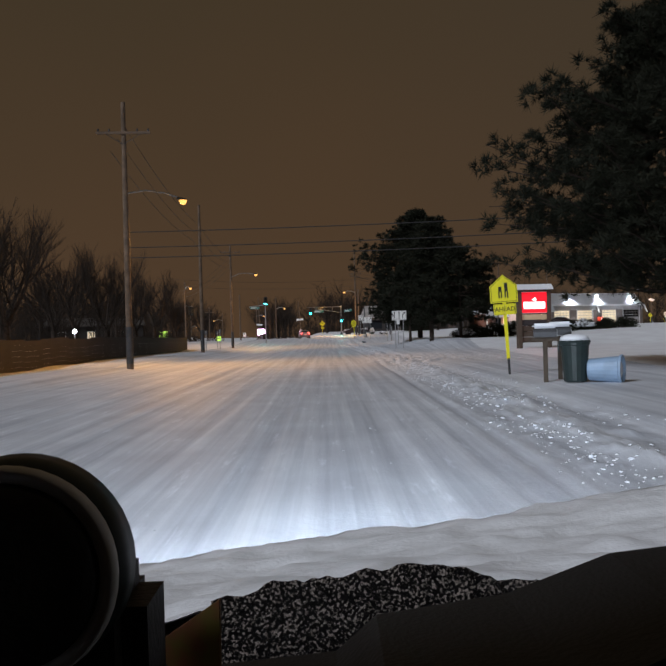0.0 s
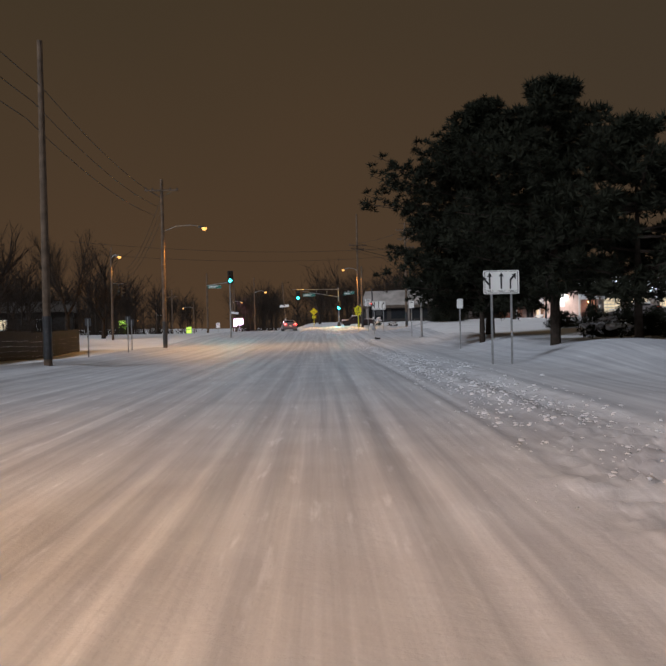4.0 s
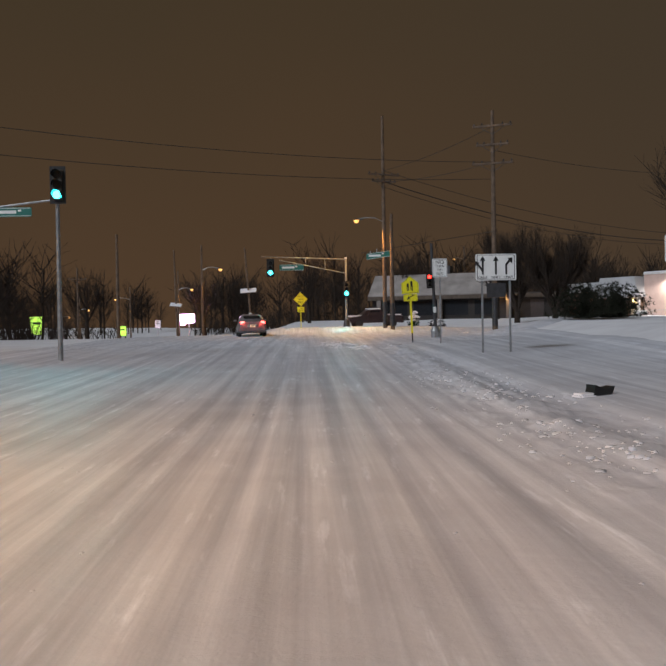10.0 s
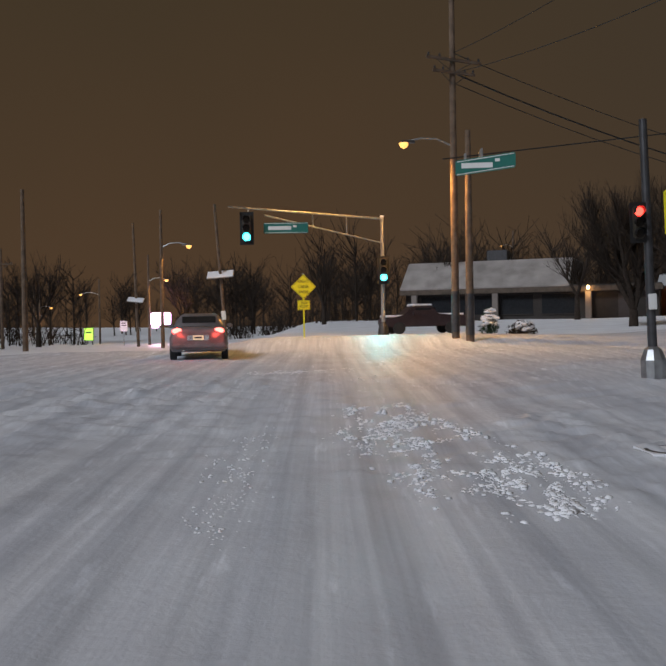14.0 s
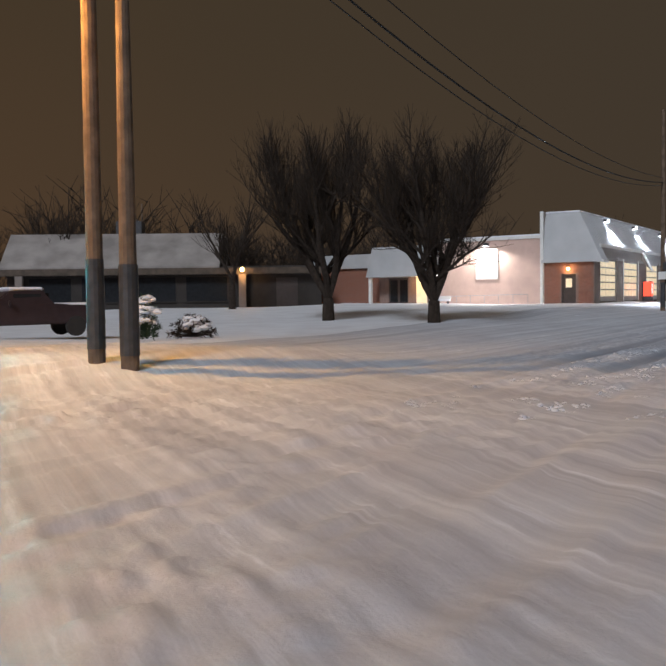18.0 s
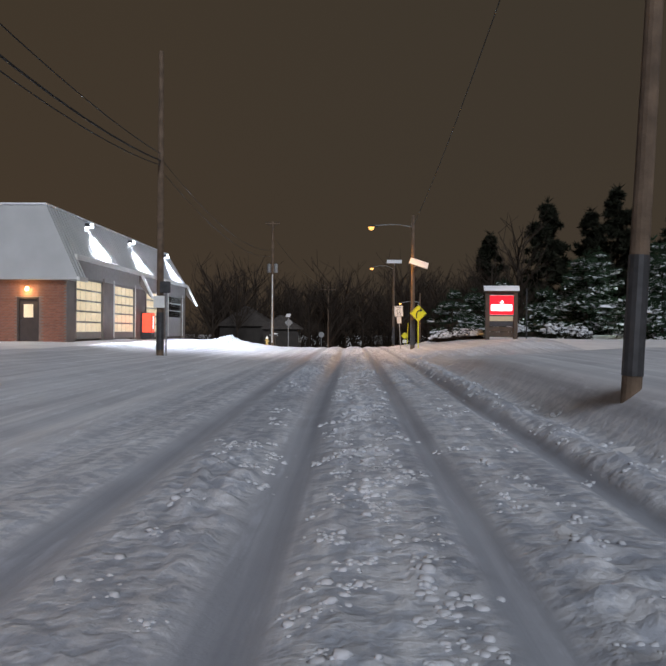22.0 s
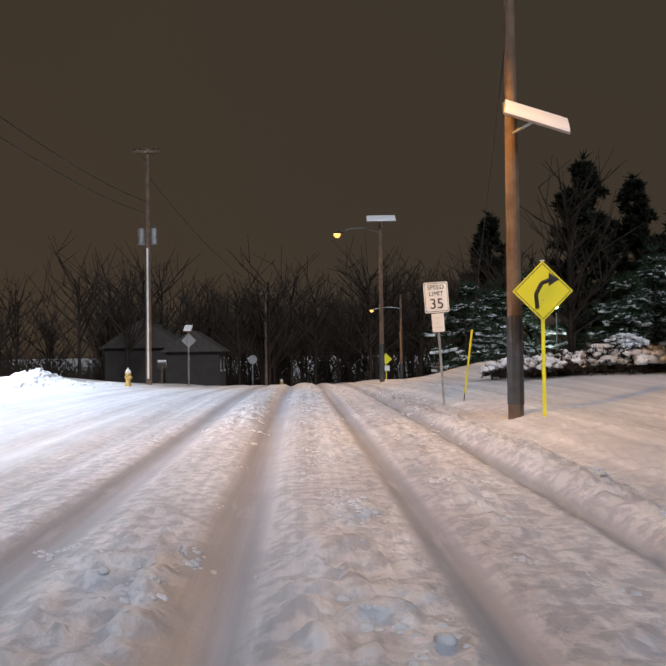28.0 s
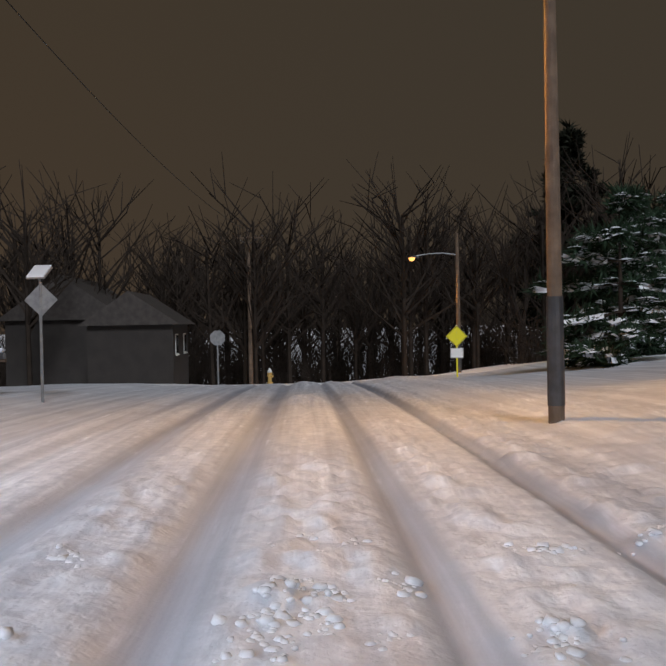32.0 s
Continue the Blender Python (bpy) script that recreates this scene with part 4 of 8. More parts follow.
def lane_sign(x, y, w, h, centre, turn, label, posts=(-0.4, 0.4), sub=False):
    """White board with three lane arrows."""
    t = plain_sign(x, y, w, h, centre, turn, label, name="lane_use_sign", posts=posts)
    p = [c for c in t.children if c.name.startswith("sign_panel")][0]
    sx, sz = w / 1.3, h / 0.85
    for k, cx in enumerate((-0.42 * sx, 0.0, 0.40 * sx)):
        a = Acc()
        zc = centre + 0.04 * sz
        if k < 2:
            a.box((cx - 0.03 * sx, -0.018, zc - 0.28 * sz), (cx + 0.03 * sx, -0.013, zc + 0.18 * sz))
            a.prism([(cx - 0.09 * sx, zc + 0.16 * sz), (cx + 0.09 * sx, zc + 0.16 * sz), (cx, zc + 0.32 * sz)], -0.018, -0.013, "y")
        if k == 0:
            a.prism([(cx, zc - 0.2 * sz), (cx, zc - 0.1 * sz), (cx - 0.16 * sx, zc + 0.1 * sz), (cx - 0.2 * sx, zc + 0.04 * sz)], -0.02, -0.0135, "y")
            a.prism([(cx - 0.24 * sx, zc + 0.0 * sz), (cx - 0.1 * sx, zc + 0.1 * sz), (cx - 0.24 * sx, zc + 0.17 * sz)], -0.02, -0.0135, "y")
        if k == 2:
            a.box((cx - 0.1 * sx, -0.018, zc - 0.28 * sz), (cx - 0.04 * sx, -0.013, zc + 0.06 * sz))
            a.prism([(cx - 0.1 * sx, zc + 0.05 * sz), (cx - 0.04 * sx, zc + 0.02 * sz), (cx + 0.06 * sx, zc + 0.14 * sz), (cx + 0.02 * sx, zc + 0.2 * sz)], -0.02, -0.0135, "y")
            a.prism([(cx - 0.02 * sx, zc + 0.24 * sz), (cx + 0.12 * sx, zc + 0.06 * sz), (cx + 0.13 * sx, zc + 0.27 * sz)], -0.02, -0.0135, "y")
        part("arrow", a, BLACK, p)
    for cx in (-0.42 * sx, 0.0, 0.40 * sx):
        text_part("ONLY", 0.11 * sx, BLACK, p, cx, -0.02, centre - 0.33 * sz)
    if sub:
        plate(t, rect(0.62, 0.46, 0.03), centre - h / 2 - 0.32, DARKSTEEL, "small_panel")
    return t


def utility_pole(x, y, h, label, arms=(), r=0.16, lean=(0, 0), turn=0.0, wrap=True, transformers=False):
    z = floor_at(x, y)
    t = thing("utility_pole", x, y, z, label, "utility pole", turn, "utility poles", tilt=lean)
    part("pole", Acc().tube((0, 0, -0.5), (0, 0, h * 0.5), r, r * 0.85, 14).tube((0, 0, h * 0.5), (0, 0, h), r * 0.85, r * 0.62, 14), WOOD, t, smooth=False)
    for az, wd in arms:
        arm = part("crossarm", Acc().box((-wd / 2, -0.17, az - 0.06), (wd / 2, -0.08, az + 0.06), 0.01), WOOD, t)
        for k in (-0.46, -0.26, 0.26, 0.46):
            part("insulator", Acc().lathe([(0.03, 0), (0.05, 0.03), (0.035, 0.06), (0.05, 0.09), (0.02, 0.13)], 8, (k * wd, -0.125, az + 0.06)), DARKSTEEL, arm)
        for s in (-1, 1):
            part("brace", Acc().tube((s * wd * 0.32, -0.125, az - 0.05), (0, -0.1, az - 0.5), 0.015, n=5), DARKSTEEL, arm)
    if wrap:
        part("lower_band", Acc().tube((0, 0, 0.25), (0, 0, 1.9), r * 1.06, r * 1.03, 14), DARKSTEEL, t)
    if transformers:
        for s in (-0.33, 0.33):
            tr = part("transformer", Acc().lathe([(0.18, 0), (0.2, 0.05), (0.2, 0.75), (0.14, 0.85)], 14, (s, -0.05, h - 5.0)), STEEL, t)
            part("bushing", Acc().lathe([(0.03, 0), (0.04, 0.1), (0.02, 0.2)], 8, (s, -0.05, h - 4.16)), DARKSTEEL, tr)
        part("conduit", Acc().tube((0, -r * 1.0, 0.3), (0, -r * 0.9, h - 5.2), 0.05, n=8), TRIM, t)
    return t


def street_lamp(px, py, pz, lx, ly, lz, label, power=900.0, far=False):
    """A cobra-head lamp on a curved arm fixed to a pole at px, py, height pz."""
    t = thing("street_lamp", lx, ly, lz, label, "street lamp", 0, "street lamps")
    dx, dy, dz = px - lx, py - ly, pz - lz
    a = Acc()
    pts = [Vector((dx, dy, dz)), Vector((dx * 0.66, dy * 0.66, dz * 0.4 + 0.22)), Vector((dx * 0.33, dy * 0.33, dz * 0.1 + 0.22)), Vector((0, 0, 0.10))]
    for p, q in zip(pts, pts[1:]):
        a.tube(p, q, 0.035, 0.032, 8)
    part("arm", a, STEEL, t)
    d = Vector((dx, dy, 0)).normalized() if abs(dx) + abs(dy) > 0.01 else Vector((1, 0, 0))
    e = Vector((-d.y, d.x, 0))
    b = Acc()
    sec = [(-0.34, 0.10, 0.02), (-0.2, 0.15, 0.09), (0.1, 0.13, 0.11), (0.34, 0.06, 0.07)]
    for (s0, w0, h0), (s1, w1, h1) in zip(sec, sec[1:]):
        q = []
        for s, w, h in ((s0, w0, h0), (s1, w1, h1)):
            q += [d * s + e * w + Vector((0, 0, 0.02)), d * s - e * w + Vector((0, 0, 0.02)), d * s - e * w * 0.5 + Vector((0, 0, 0.02 + h)), d * s + e * w * 0.5 + Vector((0, 0, 0.02 + h))]
        base = len(b.v)
        b.v += [tuple(v) for v in q]
        b.f += [(base, base + 1, base + 5, base + 4), (base + 1, base + 2, base + 6, base + 5), (base + 2, base + 3, base + 7, base + 6), (base + 3, base, base + 4, base + 7), (base, base + 3, base + 2, base + 1), (base + 4, base + 5, base + 6, base + 7)]
    part("lamp_head", b, DARKSTEEL, t)
    lens = Acc().lathe([(0.03, -0.20), (0.12, -0.16), (0.18, -0.06), (0.19, 0.02)], 16, tuple(d * -0.12))
    part("lens", lens, SODIUM_FAR if far else SODIUM, t, "glowing sodium-orange lens", True)
    if power:
        lamp_light(lx - d.x * 0.12, ly - d.y * 0.12, lz - 0.36, power, SODIUM_LIGHT, "SPOT", 0.12, (lx, ly, lz - 10), 165, 0.5)
    return t


def signal_head(parent, x, y, z, lit, yaw=0.0, s=1.0):
    """Three-lens head facing -y; lit is the index from the top."""
    holder = part("signal_head", Acc().box((x - 0.17 * s, y - 0.1 * s, z - 0.52 * s), (x + 0.17 * s, y + 0.12 * s, z + 0.52 * s), 0.03), HOUSING, parent)
    part("backplate", Acc().box((x - 0.27 * s, y + 0.0, z - 0.64 * s), (x + 0.27 * s, y + 0.02, z + 0.64 * s), 0.01), BLACK, holder)
    for k, dz in enumerate((0.34, 0, -0.34)):
        on = k == lit
        mat = (RED, DARKLENS, CYAN)[k] if on else DARKLENS
        a = Acc()
        bm = bmesh.new()
        bmesh.ops.create_circle(bm, cap_ends=True, segments=18, radius=0.145 * s)
        a.take(bm, pose(x, y - 0.115 * s, z + dz * s, 90, 0, 0))
        part("lens", a, mat, holder, ("glowing red lens", "", "glowing blue-green lens")[k] if on else "")
        v = Acc()
        for q in range(11):
            t0, t1 = radians(-15 + q * 19), radians(-15 + (q + 1) * 19)
            base = len(v.v)
            for t in (t0, t1):
                for yy, rr in ((y - 0.10 * s, 0.155 * s), (y - 0.36 * s + 0.08 * s * abs(math.cos(t)), 0.15 * s)):
                    v.v.append((x + rr * math.cos(t), yy, z + dz * s + rr * math.sin(t)))
                    v.v.append((x + (rr + 0.008) * math.cos(t), yy, z + dz * s + (rr + 0.008) * math.sin(t)))
            v.f += [(base, base + 2, base + 6, base + 4), (base + 1, base + 5, base + 7, base + 3)]
        part("visor", v, BLACK, holder)
    return holder


def street_name_sign(parent, x, y, z, w, h, tilt=0.0):
    p = part("street_name_panel", Acc().prism([(x + px, z + pz + tilt * px) for px, pz in rect(w, h, 0.04)], y - 0.012, y + 0.012, "y"), GREEN, parent)
    a = Acc()
    for s in (-1, 1):
        a.prism([(x - w / 2 + 0.03, z + s * (h / 2 - 0.03) - 0.008 - tilt * (w / 2)), (x + w / 2 - 0.03, z + s * (h / 2 - 0.03) - 0.008 + tilt * (w / 2)), (x + w / 2 - 0.03, z + s * (h / 2 - 0.03) + 0.008 + tilt * w / 2), (x - w / 2 + 0.03, z + s * (h / 2 - 0.03) + 0.008 - tilt * w / 2)], y - 0.016, y - 0.012, "y")
    part("border", a, WHITE, p)
    part("bar", Acc().box((x - w * 0.40, y - 0.017, z - h * 0.17 - tilt * w * 0.15), (x + w * 0.12, y - 0.013, z + h * 0.17 - tilt * w * 0.15), 0.002), WHITE, p)
    part("bar", Acc().box((x + w * 0.16, y - 0.017, z + h * 0.05 + tilt * w * 0.2), (x + w * 0.24, y - 0.013, z + h * 0.25 + tilt * w * 0.2)), WHITE, p)
    return p


def wire(x0, y0, z0, x1, y1, z1, sag, r=0.015, n=18, label="black overhead cable sagging between poles"):
    acc = Acc()
    pts = []
    for k in range(n + 1):
        s = k / n
        pts.append((x0 + (x1 - x0) * s, y0 + (y1 - y0) * s, z0 + (z1 - z0) * s - 4 * sag * s * (1 - s)))
    acc.run(pts, r)
    return tagged(new("overhead_cable", acc.mesh("overhead_cable", CABLE)), label, "cable", "overhead cables")


# ---- trees ----
def branching(acc, p, way, length, r, depth, rng, spread=0.55, lift=0.12, twigs=None, sides=6):
    """A tapering limb that forks until it is twigs."""
    n = 3 if depth > 1 else 2 if depth else 1
    q = p.copy()
    w = way.normalized()
    for k in range(n):
        w = (w + Vector((rng.gauss(0, 0.10), rng.gauss(0, 0.10), rng.gauss(lift * 0.5, 0.06)))).normalized()
        nxt = q + w * (length / n)
        r2 = r * (1 - 0.14 * (k + 1) / n * 2)
        (twigs if depth <= 1 and twigs is not None else acc).tube(q, nxt, r * (1 - 0.28 * k / n), r2, max(3, sides if depth > 2 else 4 if depth > 1 else 3), caps=False)
        q = nxt
        if depth > 0 and k >= 0:
            for _ in range(1 if depth > 3 else 2):
                if rng.random() < 0.8:
                    side = Vector((rng.gauss(0, 1), rng.gauss(0, 1), rng.gauss(0.25, 0.5))).normalized()
                    branching(acc, q, (w * (1 - spread) + side * spread + Vector((0, 0, lift))), length * rng.uniform(0.55, 0.75), r2 * 0.58, depth - 1, rng, spread, lift, twigs, sides)
    if depth > 0:
        branching(acc, q, w, length * 0.7, r2 * 0.8, depth - 1, rng, spread, lift, twigs, sides)


def bare_tree(x, y, h, seed, label, stems=1, depth=4, r=None, spread=0.5, crown=1.0):
    rng = random.Random(seed)
    t = thing("bare_tree", x, y, floor_at(x, y), label, "tree", 0, "bare trees")
    acc, tw = Acc(), Acc()
    r = r or h * 0.022
    low = h * (0.10 if stems > 1 else 0.22)
    acc.tube((0, 0, -0.4), (0, 0, low * 0.5), r * (1.25 if stems > 1 else 1.5), r * 1.1, 10, False).tube((0, 0, low * 0.5), (0, 0, low), r * 1.1, r, 10, False)
    for s in range(max(stems, 3 if stems == 1 else stems)):
        t0 = 2 * math.pi * s / max(stems, 3) + rng.random()
        lean = (0.55 if stems > 1 else 0.6) * crown
        way = Vector((math.cos(t0) * lean, math.sin(t0) * lean, 1.0))
        branching(acc, Vector((0, 0, low)), way, h * 0.30, r * (0.72 if stems > 1 else 0.6), depth, rng, spread, 0.16, tw)
    if stems > 1:
        for s in range(4):
            t0 = 2 * math.pi * s / 4 + rng.random()
            way = Vector((math.cos(t0), math.sin(t0), 0.75))
            branching(acc, Vector((0, 0, low * rng.uniform(1.2, 2.4))), way, h * 0.20, r * 0.4, depth - 1, rng, spread, 0.05, tw)
    part("trunk", acc, BARK, t)
    part("twigwork", tw, TWIG, t)["kind"] = "stuff"
    return t


def needle_tuft(acc, c, way, size, rng, count=7, slim=0.085):
    """A spray of narrow blades round a twig end."""
    way = way.normalized()
    side = way.orthogonal().normalized()
    other = way.cross(side)
    for _ in range(count):
        t = rng.uniform(0, 6.283)
        out = (way * rng.uniform(0.2, 1.0) + (side * math.cos(t) + other * math.sin(t)) * rng.uniform(0.35, 1.0)).normalized()
        ln = size * rng.uniform(0.6, 1.15)
        wd = out.cross(Vector((rng.gauss(0, 1), rng.gauss(0, 1), rng.gauss(0, 1)))).normalized() * ln * slim
        base = len(acc.v)
        low = c + out * ln * 0.12
        acc.v += [tuple(low + wd), tuple(c + out * ln), tuple(low - wd)]
        acc.f.append((base, base + 1, base + 2))


def pine(x, y, h, radius, seed, label, low=0.2, density=1.0, mat=NEEDLE, snowy=0.0, size=0.42, name="pine_tree", belly=0.32, blades=7, limbs_each=5, slim=0.085):
    """A conifer of open shelving limbs that carry tufts of needles."""
    rng = random.Random(seed)
    t = thing(name, x, y, floor_at(x, y), label, "tree", 0, "conifers")
    trunk, limbs, crown, snow = Acc(), Acc(), Acc(), Acc()
    r = h * 0.021
    z = 0
    for k in range(6):
        trunk.tube((0, 0, -0.4 + h * k / 6), (0, 0, -0.4 + h * (k + 1) / 6), r * (1 - k / 6.6), r * (1 - (k + 1) / 6.6), 10, False)
    whorls = int(h * 1.5 * density)
    for k in range(whorls):
        f = low + (0.97 - low) * (k + rng.uniform(-0.3, 0.3)) / whorls
        zz = h * f
        reach = radius * (1.0 - max(0.0, (f - belly) / (1 - belly)) ** 1.25) * (0.75 + 0.25 * min(1, (f - low) / 0.12 + 0.3))
        for b in range(limbs_each):
            t0 = rng.uniform(0, 6.283)
            lobe = float(vnoise(t0 * 1.3 + 7.0, zz * 0.55, seed))
            ln = max(0.5, reach * rng.uniform(0.66, 1.06) * (1.0 + 0.28 * lobe))
            droop = rng.uniform(-0.30, 0.02) if snowy else rng.uniform(-0.08, 0.22)
            p = Vector((0, 0, zz))
            way = Vector((math.cos(t0), math.sin(t0), droop))
            n = 4
            for s in range(n):
                q = p + way * (ln / n)
                limbs.tube(p, q, 0.05 * (1 - s / n) + 0.012, 0.05 * (1 - (s + 1) / n) + 0.012, 4, False)
                way = (way + Vector((rng.gauss(0, 0.08), rng.gauss(0, 0.08), 0.06))).normalized()
                if snowy and s >= 1 and rng.random() < snowy:
                    pad = Vector((-way.y, way.x, 0)).normalized() * rng.uniform(0.07, 0.16)
                    base = len(snow.v)
                    for c, k in ((p, 0.8), (p.lerp(q, 0.5), 1.0), (q + way * 0.15, 0.5)):
                        up = Vector((0, 0, 0.10 + 0.05 * rng.random()))
                        snow.v += [tuple(c - pad * k - up * 0.6), tuple(c - pad * k * 0.5 + up), tuple(c + pad * k * 0.5 + up), tuple(c + pad * k - up * 0.6)]
                    for r0 in (base, base + 4):
                        snow.f += [(r0 + j, r0 + j + 1, r0 + j + 5, r0 + j + 4) for j in range(3)]
                if s >= 1:
                    hub = q
                    for j in range(int(19 * density) + 1):
                        if j % 6 == 0:
                            o = Vector((rng.gauss(0, 1), rng.gauss(0, 1), rng.gauss(0.15, 0.45))).normalized()
                            hub = q + o * rng.uniform(0.15, 0.9) * (0.35 + ln * 0.10) - way * rng.uniform(0, ln / n)
                        o = Vector((rng.gauss(0, 1), rng.gauss(0, 1), rng.gauss(0.3, 0.6))).normalized()
                        tip = hub + o * rng.uniform(0.02, 0.20)
                        needle_tuft(crown, tip, o + way * 0.5 + Vector((0, 0, 0.35)), size, rng, blades, slim)
                        if snowy and rng.random() < snowy * 0.6:
                            base = len(snow.v)
                            wv = Vector((-way.y, way.x, 0)).normalized() * size * rng.uniform(0.25, 0.5)
                            lv = way * size * rng.uniform(0.5, 0.9)
                            top = tip + Vector((0, 0, 0.16 * size))
                            snow.v += [tuple(top - lv - wv * 0.4), tuple(top - wv), tuple(top + lv * 0.9 + Vector((0, 0, -0.1))), tuple(top + wv), tuple(top - lv + wv * 0.4), tuple(top + Vector((0, 0, 0.10 * size)))]
                            snow.f += [(base, base + 1, base + 5), (base + 1, base + 2, base + 5), (base + 2, base + 3, base + 5), (base + 3, base + 4, base + 5), (base + 4, base, base + 5)]
                p = q
    needle_tuft(crown, Vector((0, 0, h - 0.5)), Vector((0, 0, 1)), size * 1.6, rng, 16)
    part("trunk", trunk, BARK, t)
    part("boughwork", limbs, BARK, t)["kind"] = "stuff"
    part("crown", crown, mat, t)
    if snowy:
        part("snow_load", snow, SNOW, t, "snow lying on the boughs")["kind"] = "stuff"
    return t


def shrub(x, y, r, seed, label, mat=TWIG, snowy=True, name="shrub", tall=0.9):
    rng = random.Random(seed)
    t = thing(name, x, y, floor_at(x, y), label, "shrub", 0, "shrubs")
    a, s = Acc(), Acc()
    for _ in range(int(260 * min(r, 2.0))):
        th, ph = rng.uniform(0, 6.283), rng.uniform(0.05, 1.5)
        k = r * rng.uniform(0.55, 1.05)
        tip = Vector((math.cos(th) * math.cos(ph) * k, math.sin(th) * math.cos(ph) * k, math.sin(ph) * k * tall))
        a.tube(tip * 0.15, tip, 0.012, 0.004, 3, False)
        needle_tuft(a, tip, tip, 0.22, rng, 10)
        if snowy and ph > 0.5 and rng.random() < 0.5:
            s.lump(tuple(tip), 0.18 * rng.uniform(0.6, 1.3), rng, 0.5)
    part("branchwork", a, mat, t)["kind"] = "stuff"
    if s.v:
        part("snow_load", s, SNOW, t)
    return t


def wood_belt(places, seed, label):
    """Distant leafless woodland, too far off to tell one tree from another."""
    rng = random.Random(seed)
    acc = Acc()
    for x, y, h in places:
        z = floor_at(x, y)
        r = h * 0.011
        acc.tube((x, y, z - 0.5), (x + rng.gauss(0, 0.3), y, z + h * 0.6), r, r * 0.5, 5, False)
        for _ in range(26):
            f = rng.uniform(0.18, 0.8)
            p = Vector((x, y, z + h * f * 0.75))
            t = rng.uniform(0, 6.283)
            ln = h * rng.uniform(0.16, 0.36) * (1.15 - 0.5 * f)
            q = p + Vector((math.cos(t) * 0.62, math.sin(t) * 0.62, rng.uniform(0.35, 1.0))).normalized() * ln
            acc.tube(p, q, r * 0.45, r * 0.2, 3, False)
            for _ in range(2):
                e = q + Vector((rng.gauss(0, 0.5), rng.gauss(0, 0.5), rng.uniform(0.1, 0.9))).normalized() * ln * 0.5
                acc.tube(p.lerp(q, rng.uniform(0.5, 1.0)), e, r * 0.24, r * 0.12, 3, False)
    ob = new("woodland", acc.mesh("woodland", TWIG))
    return tagged(ob, label, "woods", kind="stuff")


# ---- first road: right side ----
school_sign(4.95, 22.9, 3, "fluorescent yellow school zone sign with an ahead plaque", centre=2.35, plaque="AHEAD", tilt=-3)


def wheelie_bin(x, y, turn=0):
    t = thing("rubbish_bin", x, y, floor_at(x, y), "dark green plastic rubbish bin with snow on its lid", "bin", turn)
    part("barrel", Acc().lathe([(0.24, 0.02), (0.25, 0.05), (0.31, 0.82), (0.33, 0.84), (0.33, 0.90), (0.30, 0.90)], 18), BIN, t, smooth=False)
    part("lid", Acc().lathe([(0.34, 0.88), (0.35, 0.91), (0.30, 0.96), (0.1, 1.0), (0.01, 1.0)], 18), BIN, t)
    part("handle", Acc().tube((-0.36, 0, 0.7), (-0.36, 0, 0.86), 0.018, n=6), BIN, t)
    part("snow_cap", Acc().lathe([(0.33, 0.93), (0.30, 1.02), (0.16, 1.07), (0.01, 1.08)], 16), SNOW, t, smooth=True)


def tipped_bin(x, y, turn):
    t = thing("tipped_bin", x, y, floor_at(x, y) + 0.27, "pale blue plastic bin lying on its side in the snow", "bin", turn, tilt=(90, 0))
    part("barrel", Acc().lathe([(0.22, -0.3), (0.24, -0.28), (0.30, 0.36), (0.33, 0.38), (0.33, 0.43), (0.29, 0.43), (0.26, 0.30), (0.21, -0.24), (0.01, -0.25)], 20), LIDBLUE, t)
    part("snow_fill", Acc().lathe([(0.01, 0.20), (0.25, 0.22), (0.26, 0.34), (0.15, 0.40), (0.01, 0.40)], 16), SNOW, t, "snow blown into the mouth", True)


def mail_box(x, y, turn, label):
    t = thing("mailbox", x, y, floor_at(x, y), label, "mailbox", turn)
    part("post", Acc().box((-0.05, -0.05, -0.3), (0.05, 0.05, 1.0), 0.008), TIMBER, t)
    part("arm", Acc().box((-0.05, -0.3, 0.95), (0.05, 0.3, 1.03), 0.008), TIMBER, t)
    prof = [(-0.09, 1.04), (0.09, 1.04), (0.09, 1.16), (0.06, 1.22), (0, 1.245), (-0.06, 1.22), (-0.09, 1.16)]
    b = part("box", Acc().prism(prof, -0.26, 0.26, "y"), DARKSTEEL, t)
    part("door", Acc().prism([(x0 * 0.95, 1.05 + (z0 - 1.05) * 0.95) for x0, z0 in prof], -0.272, -0.262, "y"), STEEL, b)
    part("flag", Acc().box((0.092, -0.1, 1.15), (0.098, 0.1, 1.19)).box((0.092, 0.05, 1.15), (0.098, 0.1, 1.3)), TRIM, b)
    part("snow_cap", Acc().box((-0.11, -0.28, 1.24), (0.11, 0.28, 1.36), 0.05), SNOW, t)


wheelie_bin(5.5, 18.7)
tipped_bin(6.05, 18.5, 60)
mail_box(5.0, 19.3, 80, "snow-capped roadside mailbox on a timber post")
mail_box(5.5, 19.9, 80, "second snow-capped mailbox beside the rubbish bin")

